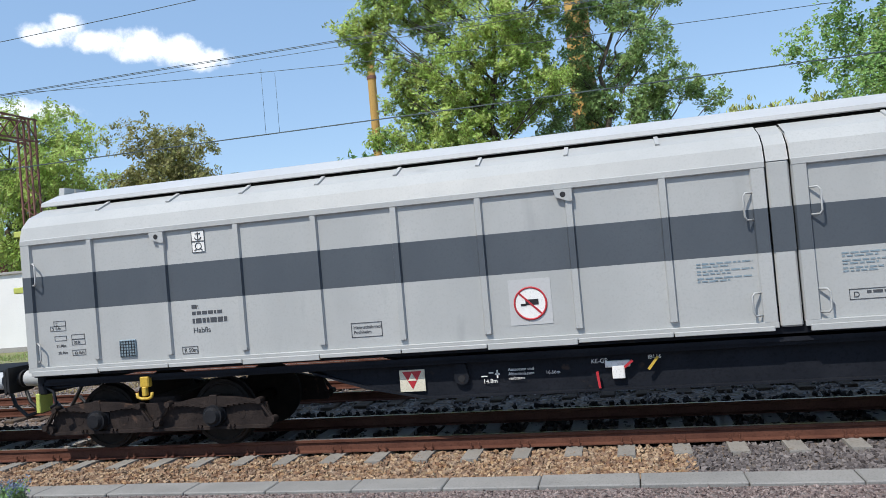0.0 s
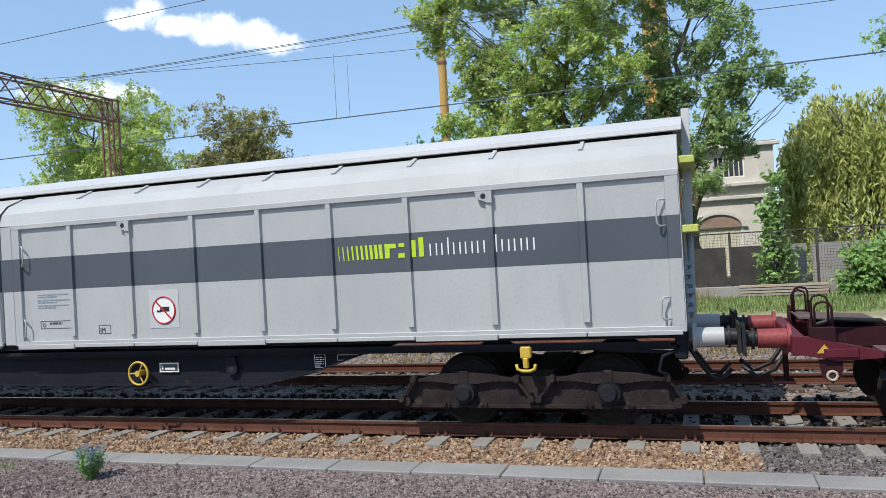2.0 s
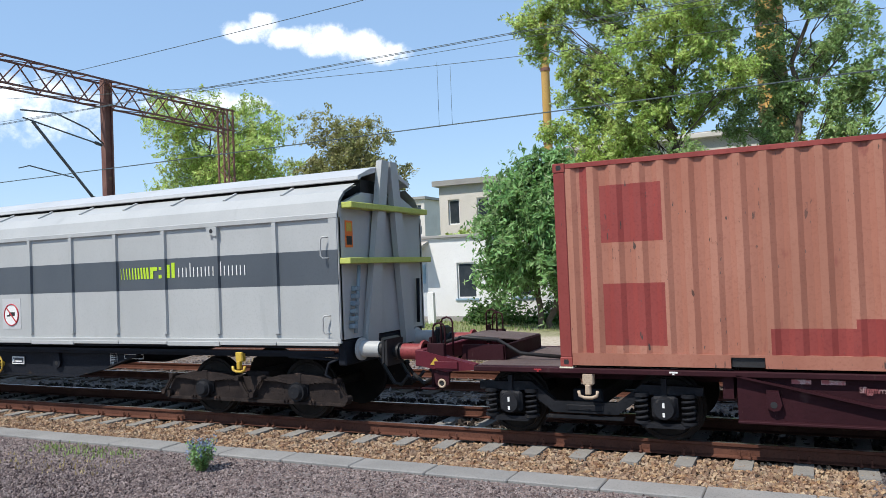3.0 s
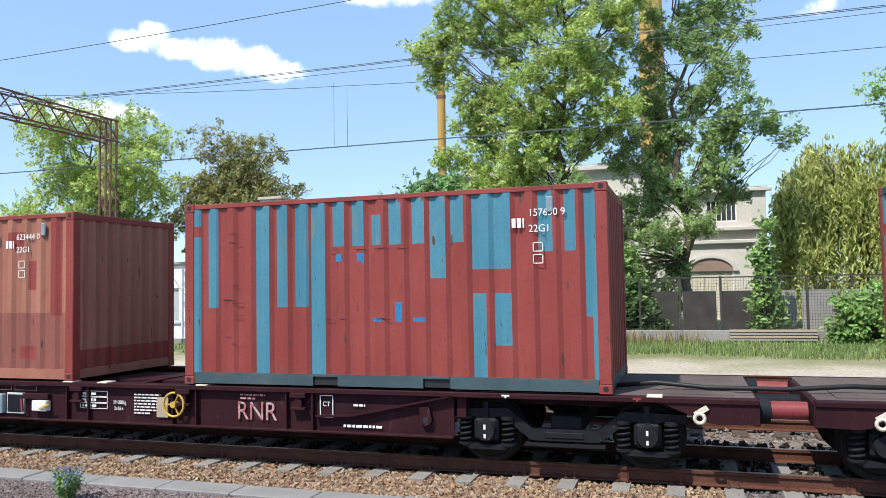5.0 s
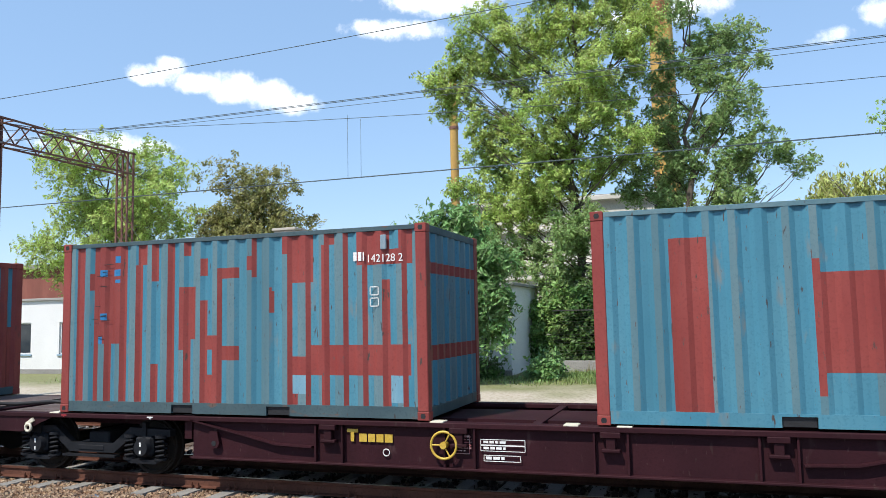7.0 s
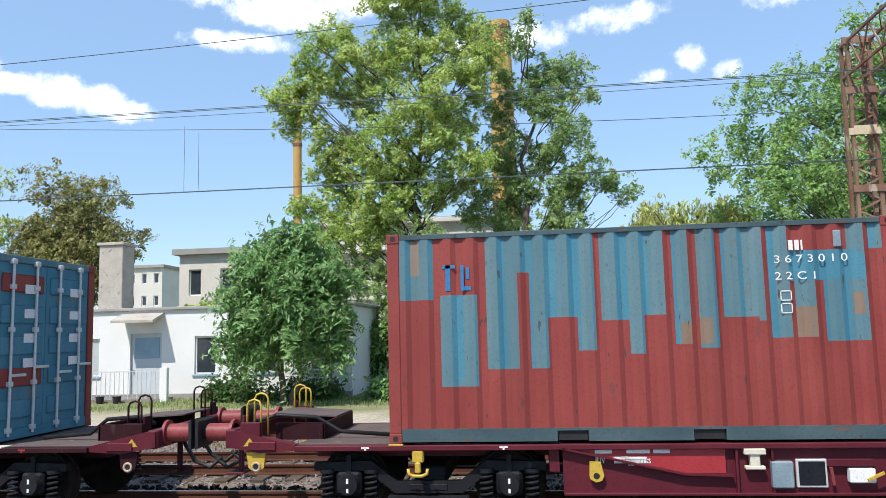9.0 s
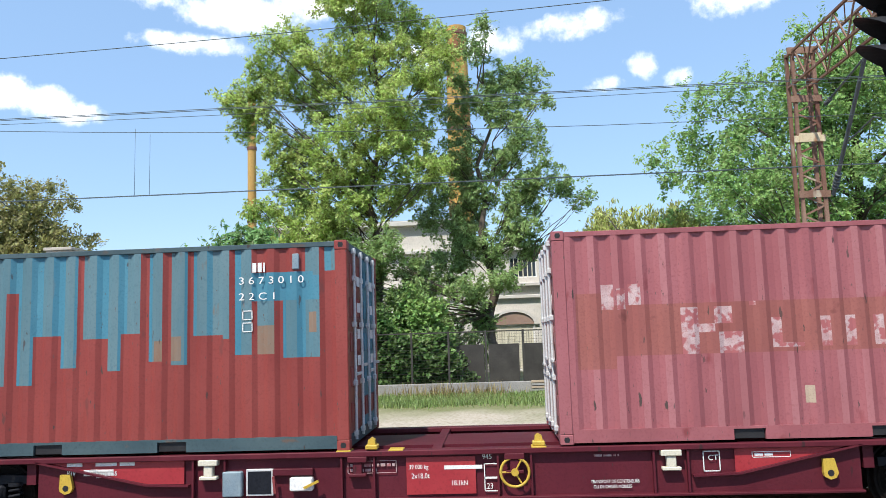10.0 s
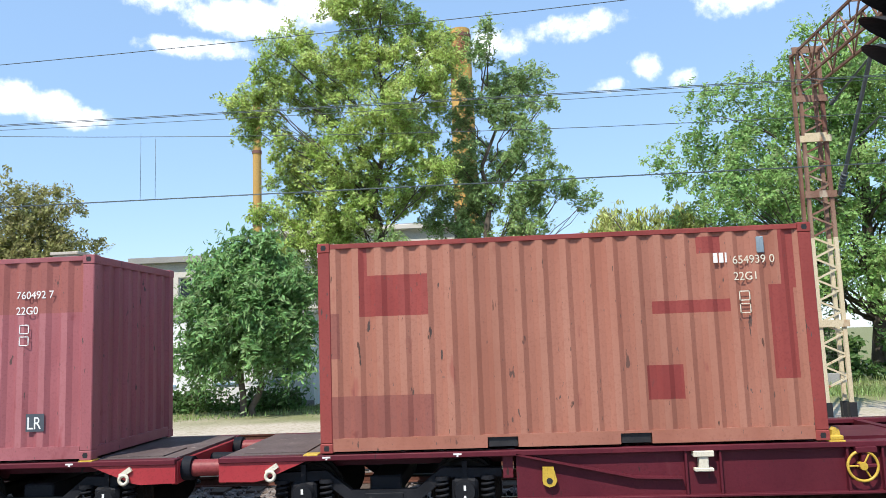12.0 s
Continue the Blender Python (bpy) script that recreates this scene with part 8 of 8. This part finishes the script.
part("far_leg", box(fresh(), 8.45, 8.85, 1.8, 2.2, -0.2, 9.7), M["mast_rust"], mast)
cantilever(mast, 9.1, 20.7, 8.6, 2.5)


def wire(name, label, pts, r):
    w = thing(name, label, "wire", kind="structure")
    part("strand", chain(fresh(), pts, 0.78 * r, 5), M["wire"], w)
    return w


xs_ = [-90 + 6 * k for k in range(31)]
for dy in (-0.03, 0.03):
    wire("contact_wire", "double copper contact wire over the train's track", [(x, YC + dy + 0.02 * x / 10, 5.70) for x in (-90, -60, -23.4, 8.6, 40, 90)], 0.007)
wire("messenger_wire", "messenger wire over the train's track", [(x, YC, 6.53 + 0.00115 * (x + 12.5) ** 2 + 0.018 * (x + 12.5)) for x in np.linspace(-23.4, 8.6, 17)], 0.008)
wire("messenger_wire", "messenger wire over the train's track", [(x, YC, 6.47 + 0.0011 * (x + 52) ** 2) for x in np.linspace(-80, -23.4, 12)], 0.008)
for dy in (-0.03, 0.03):
    wire("contact_wire", "double copper contact wire over the second track", [(x, 14.25 + dy, 5.20) for x in (-90, -60, -23.4, 8.6, 40, 90)], 0.008)
wire("messenger_wire", "messenger wire over the second track", [(x, 14.25, 6.14 + 0.0021 * (x - 5.6) ** 2 if x < 5.6 else 6.14) for x in np.linspace(-40, 12, 22)], 0.008)
wire("messenger_wire", "stitch wire over the second track", [(x, 14.3, 6.85 + 0.0006 * (x + 2) ** 2 - 0.11) for x in np.linspace(-60, 14, 18)], 0.007)
for x, zt in ((-6.85, 6.55), (-6.55, 6.42)):
    wire("dropper", "thin vertical dropper wire", [(x, 14.27, 5.2), (x, 14.27, zt)], 0.005)
guy = wire("guy_wire", "pale guy wire from the gantry leg", [(-23.4, 26.5, 7.0), (-19.0, 27.2, 1.0), (-18.4, 27.3, 0.0)], 0.014)

# ---- colour-light signal beside the track ----
sig = thing("railway_signal", "grey colour-light signal with black hoods", "signal", pose(3.42, 6.20, -0.16))
part("post", tube(fresh(), (0.32, 0.1, -0.1), (0.32, 0.1, 5.4), 0.07, n=16), M["signal_grey"], sig)
part("housing", box(fresh(), 0.02, 0.24, -0.16, 0.16, 4.30, 5.5, 0.04), M["signal_grey"], sig)
for k in range(4):
    z = 4.53 + 0.235 * k
    bm = fresh()
    n = 18
    for q in range(n):
        a0, a1 = math.pi * (-0.25 + 1.5 * q / n), math.pi * (-0.25 + 1.5 * (q + 1) / n)
        l0, l1 = 0.12 + 0.26 * max(0, math.sin(a0)), 0.12 + 0.26 * max(0, math.sin(a1))
        for r in (0.140, 0.134):
            v = [bm.verts.new((x, r * math.cos(a), z + r * math.sin(a))) for x, a in ((0.02, a0), (0.02, a1), (-l1, a1), (-l0, a0))]
            bm.faces.new(v).smooth = True
    part("hood", bm, M["black"], sig, "black lamp hood")
    part("lens", tube(fresh(), (0.03, 0, z), (0.0, 0, z), 0.115, n=18), M["glass_dark"], sig)


def train_at(t):
    """How far the train stands from where it is at 6 s: about 6.03 m a second to the left."""
    u = (t - 6) / 6
    return -36.103 * u + 0.027 * u ** 2 - 0.042 * u ** 3 + 0.113 * u ** 4


def motions():
    for ob, x, y, z in THINGS:
        walk(ob, [(t, pose(x + train_at(t), y, z)) for t in range(0, 13)])
    for ob, x, z, r in SPIN:
        walk(ob, [(k / 10, pose(x, 0, z, 0, math.degrees((train_at(k / 10) - train_at(0)) / r), 0)) for k in range(0, 121)])


motions()
